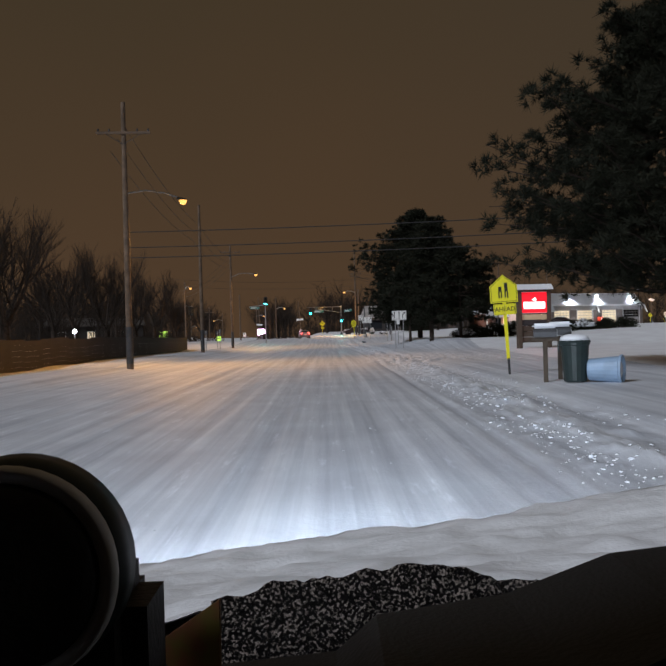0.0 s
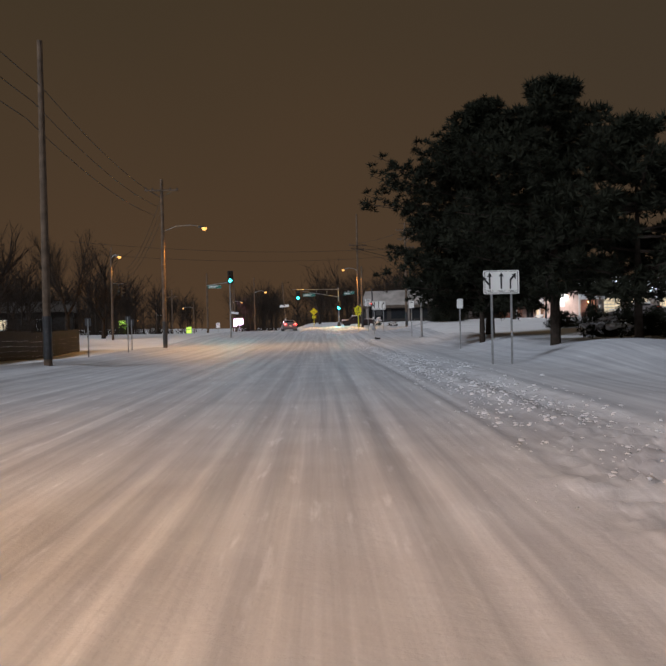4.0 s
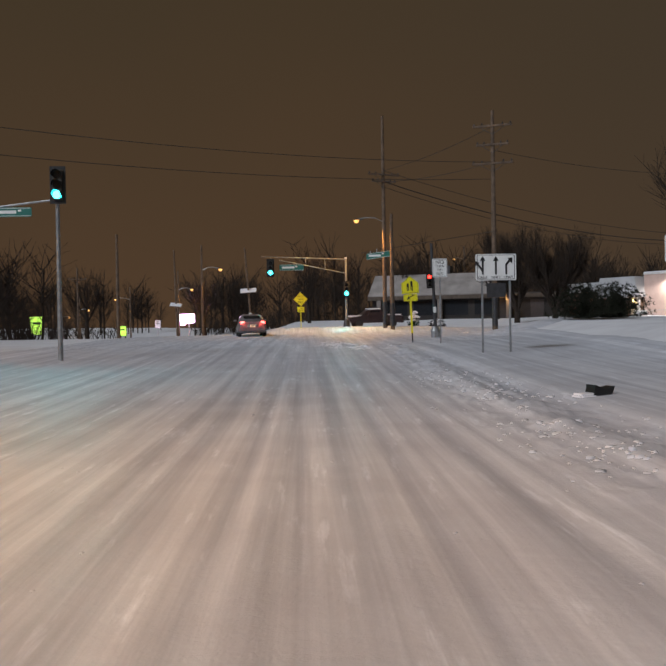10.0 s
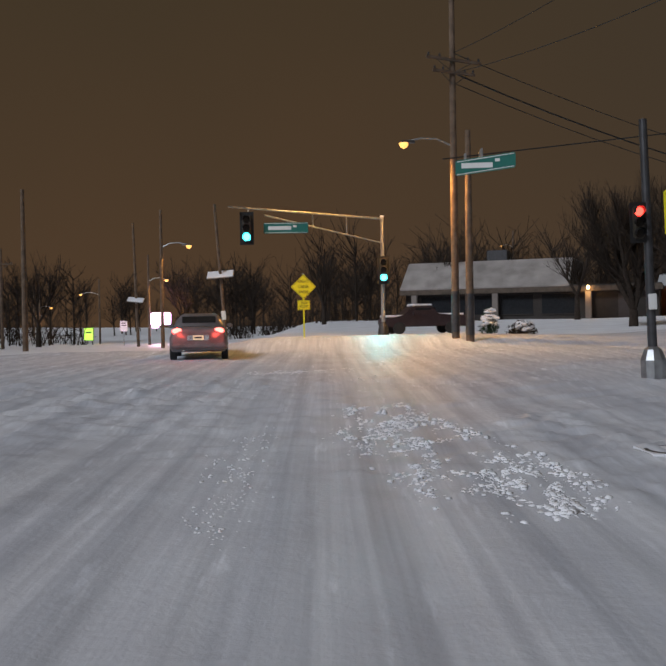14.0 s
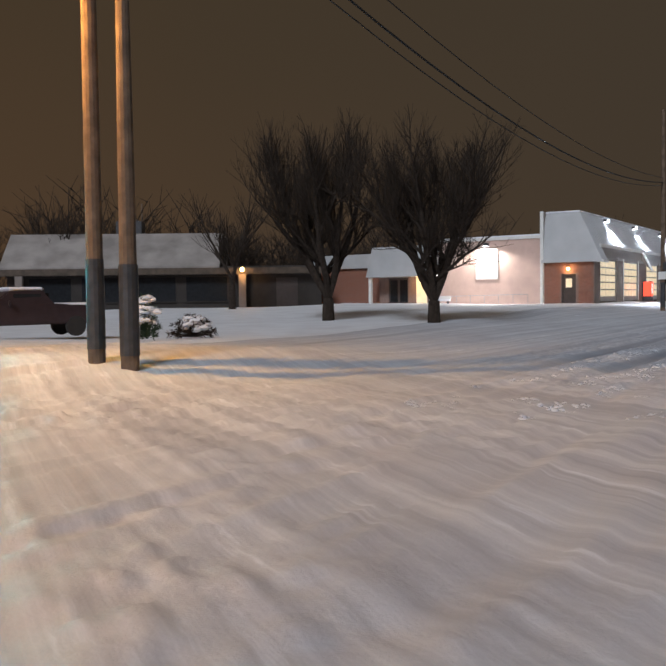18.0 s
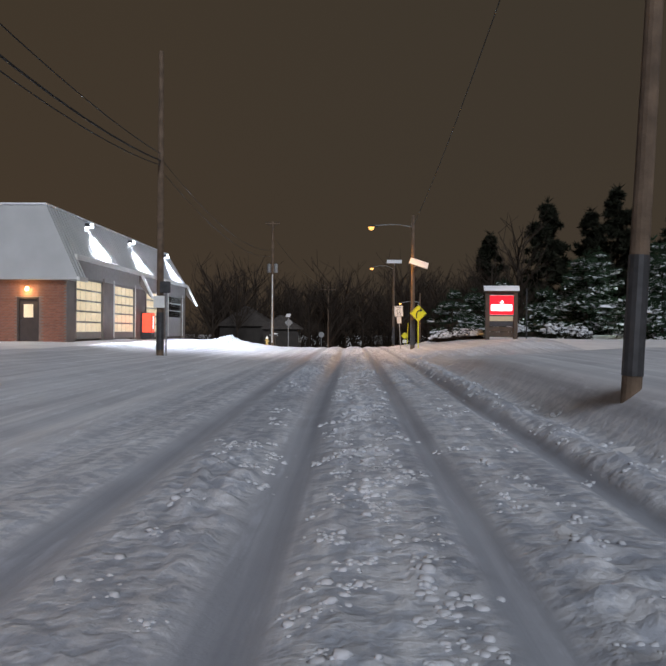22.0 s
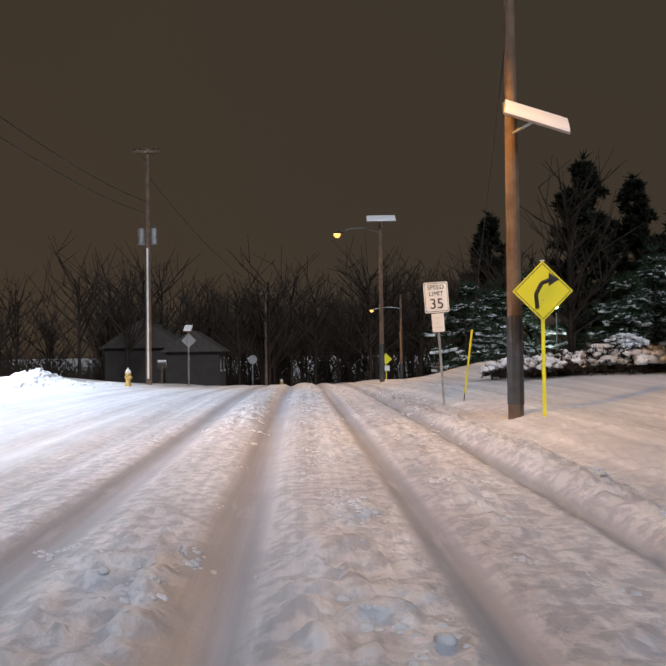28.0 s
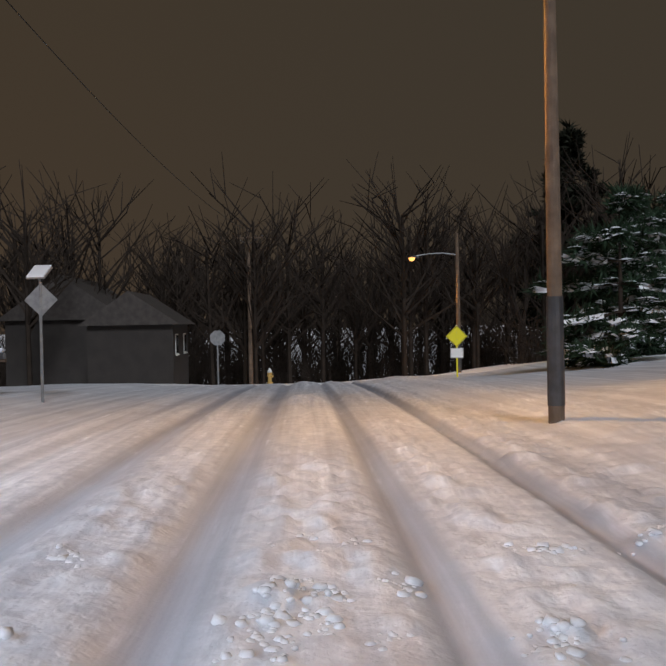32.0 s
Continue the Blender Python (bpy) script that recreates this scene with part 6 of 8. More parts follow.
def pickup(x, y, turn, label, lit=True, paint=CARPAINT, snow=False):
    """A short pickup truck that faces +y."""
    t = thing("pickup_truck", x, y, floor_at(x, y), label, "vehicle", turn)
    side = [(-2.45, 0.45), (2.35, 0.42), (2.5, 0.62), (2.45, 0.92), (1.35, 1.05), (0.75, 1.62), (-0.45, 1.66), (-0.75, 1.12), (-2.42, 1.08), (-2.5, 0.8)]
    bm = bmesh.new()
    lo = [bm.verts.new((-0.90, yy, zz)) for yy, zz in side]
    hi = [bm.verts.new((0.90, yy, zz)) for yy, zz in side]
    bm.faces.new(lo)
    bm.faces.new(list(reversed(hi)))
    for k in range(len(side)):
        j = (k + 1) % len(side)
        bm.faces.new((lo[j], lo[k], hi[k], hi[j]))
    for v in bm.verts:
        if v.co.z > 1.3:
            v.co.x *= 0.82
    bmesh.ops.bevel(bm, geom=bm.edges[:], offset=0.06, segments=2, affect="EDGES")
    part("body", Acc().take(bm), paint, t, smooth=False)
    part("rear_window", Acc().prism([(-0.60, 1.18), (0.60, 1.18), (0.55, 1.55), (-0.55, 1.55)], -0.72, -0.66, "y"), GLASS_DARK, t).rotation_euler.x = 0.0
    tg = part("tailgate", Acc().box((-0.74, -2.535, 0.62), (0.74, -2.49, 1.07), 0.02), paint, t)
    part("handle", Acc().box((-0.12, -2.55, 0.92), (0.12, -2.535, 0.98), 0.01), CHROME, tg)
    bp = part("bumper", Acc().box((-0.88, -2.66, 0.40), (0.88, -2.46, 0.60), 0.04), CHROME, t)
    pl = part("number_plate", Acc().box((-0.16, -2.68, 0.45), (0.16, -2.662, 0.58)), PLATE, bp)
    part("bar", Acc().box((-0.11, -2.684, 0.49), (0.11, -2.681, 0.54)), DARKSTEEL, pl)
    for s in (-1, 1):
        part("tail_lamp", Acc().box((s * 0.84 - 0.075, -2.54, 0.72), (s * 0.84 + 0.075, -2.46, 1.0), 0.02), TAIL if lit else DARKLENS, t)
        part("mirror", Acc().box((s * 1.02 - 0.1, 0.72, 1.1), (s * 1.02 + 0.1, 0.82, 1.3), 0.03), paint, t)
        part("side_window", Acc().box((s * 0.79 - 0.02, -0.35, 1.18), (s * 0.79 + 0.02, 0.6, 1.52), 0.01), GLASS_DARK, t)
        for yy in (-1.55, 1.6):
            wheel(t, s * 0.82, yy)
        if lit:
            wp = t.matrix_world @ Vector((s * 0.84, -2.75, 0.86))
            lamp_light(*wp, 5.0, (1.0, 0.08, 0.05), "POINT", 0.1)
    if snow:
        part("snow_cap", Acc().box((-0.7, -0.5, 1.62), (0.7, 0.75, 1.76), 0.07).box((-0.85, -2.4, 1.06), (0.85, -0.8, 1.2), 0.07).box((-0.8, 1.3, 0.98), (0.8, 2.4, 1.12), 0.06), SNOW, t)
    return t




def sedan(x, y, turn, label, paint, lit=True):
    """A four-door saloon that faces +y, its brake lamps on."""
    t = thing("sedan_car", x, y, floor_at(x, y), label, "car", turn)
    def loft(rings):
        bm = bmesh.new()
        rows = [[bm.verts.new(p) for p in r] for r in rings]
        n = len(rows[0])
        for r0, r1 in zip(rows, rows[1:]):
            for k in range(n):
                bm.faces.new((r0[k], r0[(k + 1) % n], r1[(k + 1) % n], r1[k]))
        bm.faces.new(list(reversed(rows[0])))
        bm.faces.new(rows[-1])
        bmesh.ops.recalc_face_normals(bm, faces=bm.faces[:])
        return Acc().take(bm)

    def ring(yy, w, lo, hi, tuck=0.86):
        m = (lo + hi) / 2
        return [(-w * 0.9, yy, lo), (w * 0.9, yy, lo), (w, yy, lo + 0.14), (w, yy, m + 0.05), (w * tuck, yy, hi - 0.04), (w * tuck * 0.9, yy, hi), (-w * tuck * 0.9, yy, hi), (-w * tuck, yy, hi - 0.04), (-w, yy, m + 0.05), (-w, yy, lo + 0.14)]

    body = loft([ring(-2.36, 0.74, 0.42, 0.88), ring(-2.30, 0.84, 0.34, 0.98), ring(-2.0, 0.88, 0.26, 1.03), ring(-1.2, 0.89, 0.24, 1.02), ring(0.9, 0.89, 0.24, 0.98), ring(2.0, 0.86, 0.28, 0.82), ring(2.34, 0.74, 0.38, 0.68)])
    part("body", body, paint, t, smooth=True)
    part("cabin", loft([ring(-1.55, 0.76, 0.9, 1.06, 0.9), ring(-0.85, 0.74, 0.9, 1.42, 0.78), ring(0.1, 0.73, 0.9, 1.45, 0.78), ring(1.25, 0.76, 0.9, 1.0, 0.9)]), paint, t, smooth=True)
    rw = part("rear_window", Acc().box((-0.52, -0.012, -0.2), (0.52, 0.012, 0.2), 0.01), GLASS_DARK, t)
    rw.matrix_local = pose(0, -1.22, 1.25, -62, 0, 0)
    part("bumper", Acc().box((-0.82, -2.44, 0.36), (0.82, -2.26, 0.56), 0.06), paint, t)
    rec = part("plate_recess", Acc().box((-0.33, -2.375, 0.62), (0.33, -2.34, 0.78), 0.01), CHROME, t)
    pl = part("number_plate", Acc().box((-0.16, -2.39, 0.63), (0.16, -2.377, 0.77)), PLATE, rec)
    part("bar", Acc().box((-0.11, -2.394, 0.68), (0.11, -2.391, 0.73)), DARKSTEEL, pl)
    part("tail_pipe", Acc().tube((-0.45, -2.42, 0.3), (-0.45, -2.1, 0.3), 0.035, n=8), CHROME, t)
    for s in (-1, 1):
        bm = bmesh.new()
        bmesh.ops.create_uvsphere(bm, u_segments=16, v_segments=8, radius=1.0)
        part("tail_lamp", Acc().take(bm, Matrix.LocRotScale((s * 0.62, -2.30, 0.90), None, (0.16, 0.06, 0.10))), TAIL if lit else DARKLENS, t, "glowing red brake lamp" if lit else "", True)
        part("mirror", Acc().box((s * 0.98 - 0.1, 0.75, 0.98), (s * 0.98 + 0.1, 0.85, 1.12), 0.04), paint, t)
        part("side_window", Acc().prism([(-0.95, 1.06), (0.85, 1.06), (0.2, 1.36), (-0.75, 1.36)], s * 0.70 - 0.012, s * 0.70 + 0.012, "x"), GLASS_DARK, t)
        for yy in (-1.5, 1.45):
            wheel(t, s * 0.79, yy, 0.32, 0.2)
        if lit:
            lamp_light(*(t.matrix_world @ Vector((s * 0.62, -2.6, 0.86))), 8.0, (1.0, 0.08, 0.05), "POINT", 0.1)
    return t


sedan(-4.1, 148.3, 7, "dark grey sedan waiting with its brake lamps glowing", CARGREY)
for cx, cy, text in ((28.5, 104.0, "dark sedan parked in the snowy lot"), (24.6, 103.4, "grey sedan parked beside another in the lot")):
    parked = sedan(cx, cy, 85, text, CARPAINT if cx > 26 else CARGREY, False)
    part("snow_cap", Acc().box((-0.55, -0.9, 1.40), (0.55, 0.2, 1.50), 0.05).box((-0.7, 1.1, 0.93), (0.7, 2.0, 1.02), 0.04), SNOW, parked)
pickup(5.8, 170.5, 100, "snow-covered pickup truck parked beyond the crossing", False, CARPAINT, True)
shrub(8.8, 165.2, 0.5, 61, "narrow upright conifer bush powdered with snow", SPRUCE, True, "conifer_bush", 2.6)
shrub(11.2, 168.0, 0.8, 62, "low shrub loaded with snow", TWIG)
utility_pole(29.4, 250.5, 13.5, "distant tall pole carrying a lamp", r=0.2, wrap=False)
street_lamp(29.4, 250.5, 11.9, 27.6, 250.5, 12.2, "distant orange sodium lamp on a tall pole, lit", 900)


# ---- overhead cables ----
for dz, off in ((11.0, 0.0), (10.4, 0.3), (9.8, 0.6)):
    wire(-8.9 - off, 37.9, dz, -10.5 - off, 70.8, dz - 0.4, 0.5)
    wire(-10.5 - off, 70.8, dz - 0.4, -11.1 - off, 98.6, dz - 0.6, 0.5)
    wire(-11.1, 98.6 + off, dz - 0.5, -30.0, 170.0 + off, dz - 0.8, 1.0)
utility_pole(24.0, 35.3, 9.0, "timber utility pole set back from the road", wrap=False)
for z in (4.9, 5.36, 6.05):
    wire(-8.9, 37.9, z + 0.1, 24.0, 35.3, z + 0.55, 0.22, 0.022)
wire(10.7, 142.4, 12.4, 5.34, 154.6, 12.0, 0.25)
wire(10.7, 142.4, 10.3, 5.34, 154.6, 11.2, 0.25)
wire(-24.0, 120.0, 9.6, 10.7, 142.4, 10.3, 0.8)
wire(-24.0, 121.0, 8.6, 10.7, 142.4, 9.3, 0.8)
wire(10.7, 142.4, 11.0, 31.75, 156.26, 11.8, 0.5)
wire(5.4, 154.6, 12.0, 47.3, 179.7, 9.4, 1.6, 0.02)
wire(5.4, 154.6, 11.2, 47.3, 179.7, 9.1, 1.9, 0.035)
wire(5.4, 154.6, 10.8, 47.3, 179.7, 8.9, 2.0, 0.02)
wire(47.3, 179.7, 9.2, 87.1, 202.5, 9.6, 1.2)
wire(47.3, 179.7, 8.7, 87.1, 202.5, 9.0, 1.2)
wire(68.95, 178.1, 8.5, 31.75, 156.26, 11.6, 0.6)
wire(87.1, 202.5, 11.0, 128.07, 221.78, 8.4, 1.0)

# ---- second road ----
utility_pole(47.3, 179.7, 13.4, "tall timber utility pole in front of the station", turn=-60)
n1 = thing("pole_notices", 47.3, 179.7, floor_at(47.3, 179.7), "white notice and dark box fixed to a timber pole", "notice", -60)
part("notice", Acc().box((-0.24, -0.24, 2.1), (0.24, -0.20, 2.62), 0.01), TRIM, n1)
part("box", Acc().box((0.05, -0.3, 2.75), (0.5, -0.18, 3.25), 0.02), DARKSTEEL, n1)
part("conduit", Acc().tube((0.3, -0.12, 0.0), (0.3, -0.12, 2.75), 0.035, n=8), STEEL, n1)
utility_pole(31.75, 156.26, 13.0, "leaning timber utility pole on the verge", turn=-60, lean=(0, 3), arms=(), r=0.14)
utility_pole(68.95, 178.1, 8.7, "timber pole carrying a street lamp and a solar panel", r=0.15)
street_lamp(68.95, 178.1, 8.4, 66.3, 179.6, 8.2, "orange sodium street lamp over the side road, lit", 1600)
pole_panel(68.76, 177.58, 6.0, -62, 1.25, (-0.36, 0.4), "snowy solar panel bracketed to a timber pole", (6, 18))
diamond_sign(68.39, 177.42, 0.54, 2.79 - floor_at(68.39, 177.42), -62, "yellow diamond curve warning sign on a yellow post", arrow=True)
limit = plain_sign(73.17, 181.12, 0.61, 0.762, 3.08 - floor_at(73.21, 181.12), -60, "white speed limit 35 sign with a small plaque below", name="speed_limit_sign",
           lines=(("SPEED", 0.155, 0.25), ("LIMIT", 0.155, 0.09), ("35", 0.36, -0.17)), sub=(0.31, 0.46, 0.02))
limit.rotation_euler.y -= math.radians(3.5)
red_board(74.9, 174.3, floor_at(74.9, 174.3), -62, "timber-framed shop board with a lit red face", w=1.9, top=3.25, panel=(1.75, 1.3, 2.35))
slim_post = thing("steel_post", 75.9, 172.85, floor_at(75.9, 172.85), "thin dark post standing beside the shop board", "post")
part("shaft", Acc().tube((0, 0, -0.3), (0, 0, 3.4), 0.05, 0.045, 10), DARKSTEEL, slim_post)
part("cap", Acc().lathe([(0.05, 3.4), (0.055, 3.43), (0.01, 3.46)], 10), DARKSTEEL, slim_post)
guy = thing("guy_wire_guard", 73.06, 180.58, floor_at(73.06, 180.58), "yellow plastic guard on a slanting guy wire", "guy wire")
part("guard", Acc().tube((-0.13, -0.08, 0.25), (-0.95, -0.57, 1.75), 0.026, n=8), YELLOW, guy)
part("strand", Acc().tube((0.1, 0.06, -0.2), (-4.0, -2.4, 7.4), 0.012, n=5), CABLE, guy)

for k, (a, n, r) in enumerate(((73.6, -6.7, 0.75), (72.2, -7.0, 0.85), (70.8, -7.1, 0.8), (69.6, -7.4, 0.9), (68.2, -8.2, 0.95), (70.2, -9.0, 0.9), (66.6, -8.8, 0.85))):
    shrub(*second(a, n), r, 240 + k, "low brushy bush bowed under lumps of snow", TWIG, tall=0.75)

utility_pole(91.2, 191.2, 8.0, "timber lamp pole banded near the ground", r=0.125)
street_lamp(91.2, 191.2, 7.6, 91.75, 193.8, 7.8, "orange sodium street lamp over the side road, lit", 1700)
pole_panel(91.1, 191.1, 8.25, -62, 1.45, (0.05, 0.12), "solar panel on top of a timber lamp pole")
utility_pole(126.7, 205.7, 8.4, "timber lamp pole beyond the brow", r=0.15)
street_lamp(126.7, 205.7, 5.7, 125.2, 207.9, 5.55, "orange sodium street lamp beyond the brow, lit", 1100)
diamond_sign(110.86, 200.0, 0.44, 1.1 - floor_at(110.86, 200.0), -62, "yellow diamond warning sign with a small white plaque", sleeve=True, plaque=" ")

utility_pole(87.1, 202.5, 12.2, "timber pole with two grey transformers and a conduit", arms=((12.0, 1.4),), transformers=True, turn=-62, wrap=False)
utility_pole(128.07, 221.78, 11.0, "distant dark timber pole with a crossarm", arms=((10.4, 2.2),), turn=-62, wrap=False)
utility_pole(160.0, 232.0, 15.0, "distant dark timber pole", arms=((14.0, 2.6),), turn=-62, wrap=False)


def hydrant(x, y):
    t = thing("fire_hydrant", x, y, floor_at(x, y), "ochre fire hydrant with a pale cap in the snow", "hydrant")
    part("barrel", Acc().lathe([(0.16, -0.1), (0.16, 0.05), (0.11, 0.08), (0.11, 0.5), (0.14, 0.52), (0.14, 0.58)], 14), HYDRANT, t)
    part("bonnet", Acc().lathe([(0.13, 0.58), (0.12, 0.68), (0.06, 0.76), (0.03, 0.78), (0.03, 0.84)], 14), TRIM, t, smooth=True)
    for s in (-1, 1):
        part("outlet_cap", Acc().tube((s * 0.09, 0, 0.42), (s * 0.19, 0, 0.42), 0.05, n=10), HYDRANT, t)
    part("pumper_cap", Acc().tube((0, -0.09, 0.38), (0, -0.2, 0.38), 0.07, n=10), HYDRANT, t)


hydrant(82.39, 199.67)
hydrant(117.1, 213.1)
mail_box(91.6, 205.4, 28, "snow-topped mailbox beside the side road")
mail_box(95.2, 208.4, 28, "snow-topped mailbox on a dark post")
diamond_sign(94.4, 205.62, 0.45, 2.51 - floor_at(94.4, 205.62), 118, "grey back of a diamond sign with a small solar panel", back=True, sleeve=False)
solar_post(94.5, 205.75, 3.25 - floor_at(94.5, 205.75), 3.2 - floor_at(94.5, 205.75), "small snowy solar panel above a sign back", turn=-62, w=0.5, wood=False, box=False)
oc = thing("stop_sign_back", 110.9, 212.0, floor_at(110.9, 212), "grey back of an octagonal stop sign", "road sign", 118)
post(oc, 2.6)
plate(oc, [(0.38 * math.cos(radians(22.5 + 45 * k)), 0.38 * math.sin(radians(22.5 + 45 * k))) for k in range(8)], 2.25, STEEL)

# white park lamps beyond the bank
for x, y, z, pw in ((123.64, 190.32, 5.09 - floor_at(123.64, 190.32), 700), (101.8, 171.05, 5.3 - floor_at(101.8, 171.05), 600), (128.0, 160.0, 4.8, 400)):
    z0 = floor_at(x, y)
    t = thing("park_lamp", x, y, z0, "greenish-white park lamp on a slim post", "lamp", 0, "park lamps")
    part("post", Acc().tube((0, 0, -0.3), (0, 0, z), 0.05, 0.04, 10), STEEL, t)
    part("lamp_head", Acc().lathe([(0.08, z), (0.2, z + 0.05), (0.22, z + 0.2), (0.05, z + 0.3)], 12), DARKSTEEL, t)
    part("lens", Acc().lathe([(0.02, z - 0.06), (0.15, z - 0.03), (0.17, z + 0.04)], 12), FLOOD, t, "glowing white lens", True)
    lamp_light(x, y, z0 + z - 0.3, pw, (0.82, 1.0, 0.86), "POINT", 0.15)

for k, (a, n, h, r) in enumerate(((88, -22.5, 7.5, 3.2), (99, -21, 6.0, 2.8), (106, -26, 9, 3.6), (104, -11.5, 6.5, 2.8), (86, -22, 8, 3.4), (110, -15, 7, 3), (80, -26, 9, 3.8), (118, -20, 9, 3.8), (96, -26, 10, 4), (72, -24, 6.5, 3.0), (66, -32, 8, 3.4))):
    x, y = second(a, n)
    pine(x, y, h, r, 70 + k, "snow-laden dark spruce on the bank", low=0.06, density=0.8, mat=SPRUCE, snowy=0.9, size=0.55, name="spruce_tree")
for k, (a, n, h, r) in enumerate(((112, -33, 20, 5.0), (124, -27, 21, 5.2), (100, -38, 21, 5.2), (134, -36, 22, 5.4), (90, -44, 20, 5.2), (118, -44, 23, 5.6), (142, -22, 20, 5.0))):
    x, y = second(a, n)
    pine(x, y, h, r, 170 + k, "tall dark conifer closing the view over the bank", low=0.08, density=0.7, mat=NEEDLE, size=0.8, blades=7, slim=0.13)
for k, (a, n) in enumerate(((78, -19), (74, -16), (84, -15), (90, -21))):
    x, y = second(a, n)
    shrub(x, y, 1.3, 90 + k, "snow-covered shrub on the bank", NEEDLE)

bare_tree(-25.0, 122.0, 11.0, 205, "large dark leafless tree beyond the far verge", depth=4)
bare_tree(23.5, 140.0, 11.0, 201, "large leafless tree on the corner lawn", depth=4)
for k, (x, y) in enumerate(((13.6, 135.0), (15.6, 136.2))):
    shrub(x, y, 1.9, 210 + k, "dark rounded evergreen bush on the lawn", NEEDLE, False, "evergreen_bush")

for k, (x, y, h) in enumerate(((-19.0, 50.0, 10.0), (-24.0, 62.0, 11.5), (-17.5, 67.0, 9.0), (-26.0, 44.0, 12.0), (-22.0, 84.0, 10.0))):
    bare_tree(x, y, h, 230 + k, "large dark leafless tree behind the board fence", depth=4)

# bare woodland that closes the distance
for k, (a, n, h) in enumerate(((135, -16, 13), (150, -6, 14), (150, 10, 14), (140, 22, 13), (128, 30, 12), (165, 2, 15), (120, -34, 14), (100, -40, 14), (80, -44, 13), (60, -48, 13), (160, 24, 14), (110, 34, 11), (170, -20, 15))):
    x, y = second(a, n)
    bare_tree(x, y, h, 120 + k, "leafless woodland tree dark against the sky", depth=3, crown=0.8)
for k, (x, y, h) in enumerate(((24, 200, 10), (14, 215, 11), (0, 225, 10), (-14, 205, 9), (-32, 215, 11), (-44, 190, 10), (36, 150, 9))):
    bare_tree(x, y, h, 150 + k, "leafless roadside tree, dark and twiggy", depth=3)

rng = random.Random(31)
spots = []
for _ in range(150):
    a, n = rng.uniform(105, 230), rng.uniform(-80, 80)
    if abs(n) > 14 or a > 138:
        spots.append((*second(a, n), rng.uniform(14, 20)))
for _ in range(60):
    spots.append((*second(rng.uniform(132, 175), rng.uniform(-26, 26)), rng.uniform(14, 20)))
for _ in range(80):
    spots.append((*second(rng.uniform(40, 130), rng.uniform(-85, -38)), rng.uniform(13, 19)))
wood_belt(spots, 5, "dark leafless woodland beyond the side road")
spots = [(rng.uniform(-80, -26), rng.uniform(15, 190), rng.uniform(8, 14)) for _ in range(170)]
spots += [(rng.uniform(-110, -34), rng.uniform(190, 320), rng.uniform(10, 17)) for _ in range(110)]
spots += [(rng.uniform(-22, 70), rng.uniform(232, 310), rng.uniform(11, 18)) for _ in range(150)]
spots += [(rng.uniform(52, 95), rng.uniform(40, 130), rng.uniform(8, 13)) for _ in range(70)]
wood_belt(spots, 6, "dark leafless trees along the far edges")

bare_tree(22.3, 169.3, 9.5, 7, "multi-stemmed leafless tree with dense upright twigs", stems=7, depth=5, r=0.24, spread=0.55)
bare_tree(20.5, 176.0, 10.5, 12, "broad leafless tree with dense upright twigs", stems=5, depth=5, r=0.26, spread=0.45)


def thicket(places, seed, label):
    """Tangled leafless undergrowth, too dense to tell the bushes apart."""
    rng = random.Random(seed)
    acc = Acc()
    for x, y, h in places:
        z = floor_at(x, y) - 0.2
        for _ in range(16):
            t, ln = rng.uniform(0, 6.283), h * rng.uniform(0.5, 1.1)
            lean = rng.uniform(0.1, 0.9)
            p = Vector((x + rng.gauss(0, 0.7), y + rng.gauss(0, 0.7), z))
            q = p + Vector((math.cos(t) * lean, math.sin(t) * lean, 1)).normalized() * ln
            acc.tube(p, q, 0.05, 0.02, 3, False)
            for _ in range(4):
                m = p.lerp(q, rng.uniform(0.3, 1))
                acc.tube(m, m + Vector((rng.gauss(0, 0.5), rng.gauss(0, 0.5), rng.uniform(0.0, 0.8))) * ln * 0.45, 0.028, 0.012, 3, False)
    return tagged(new("thicket", acc.mesh("thicket", TWIG)), label, "undergrowth", kind="stuff")


# undergrowth added to cover lit snow behind the trees, where night leaves it dark
rng = random.Random(77)
spots = [(*second(rng.uniform(142, 160), rng.uniform(-40, 45)), rng.uniform(2.5, 4.5)) for _ in range(150)]
spots += [(*second(rng.uniform(100, 150), rng.uniform(22, 50)), rng.uniform(2.0, 4.0)) for _ in range(120)]
spots += [(*second(rng.uniform(118, 150), rng.uniform(-45, -14)), rng.uniform(2.0, 4.0)) for _ in range(70)]
spots += [(rng.uniform(-70, -30), rng.uniform(110, 250), rng.uniform(2.5, 5.0)) for _ in range(130)]
spots += [(rng.uniform(-20, 60), rng.uniform(232, 262), rng.uniform(2.5, 5.0)) for _ in range(90)]
spots += [(*second(rng.uniform(146, 185), rng.uniform(-60, 60)), rng.uniform(4.0, 7.5)) for _ in range(170)]
thicket(spots, 78, "dark tangled undergrowth at the foot of the woods")


# ---- fire station ----
LX, LY = second(50.0, 15.2)
SZ = 1.12
st = thing("fire_station", LX, LY, SZ, "brick fire station with a pale mansard roof and lit bay doors", "building", math.degrees(math.atan2(D2[1], D2[0])))
LEN, DEEP = 31.5, 4.2
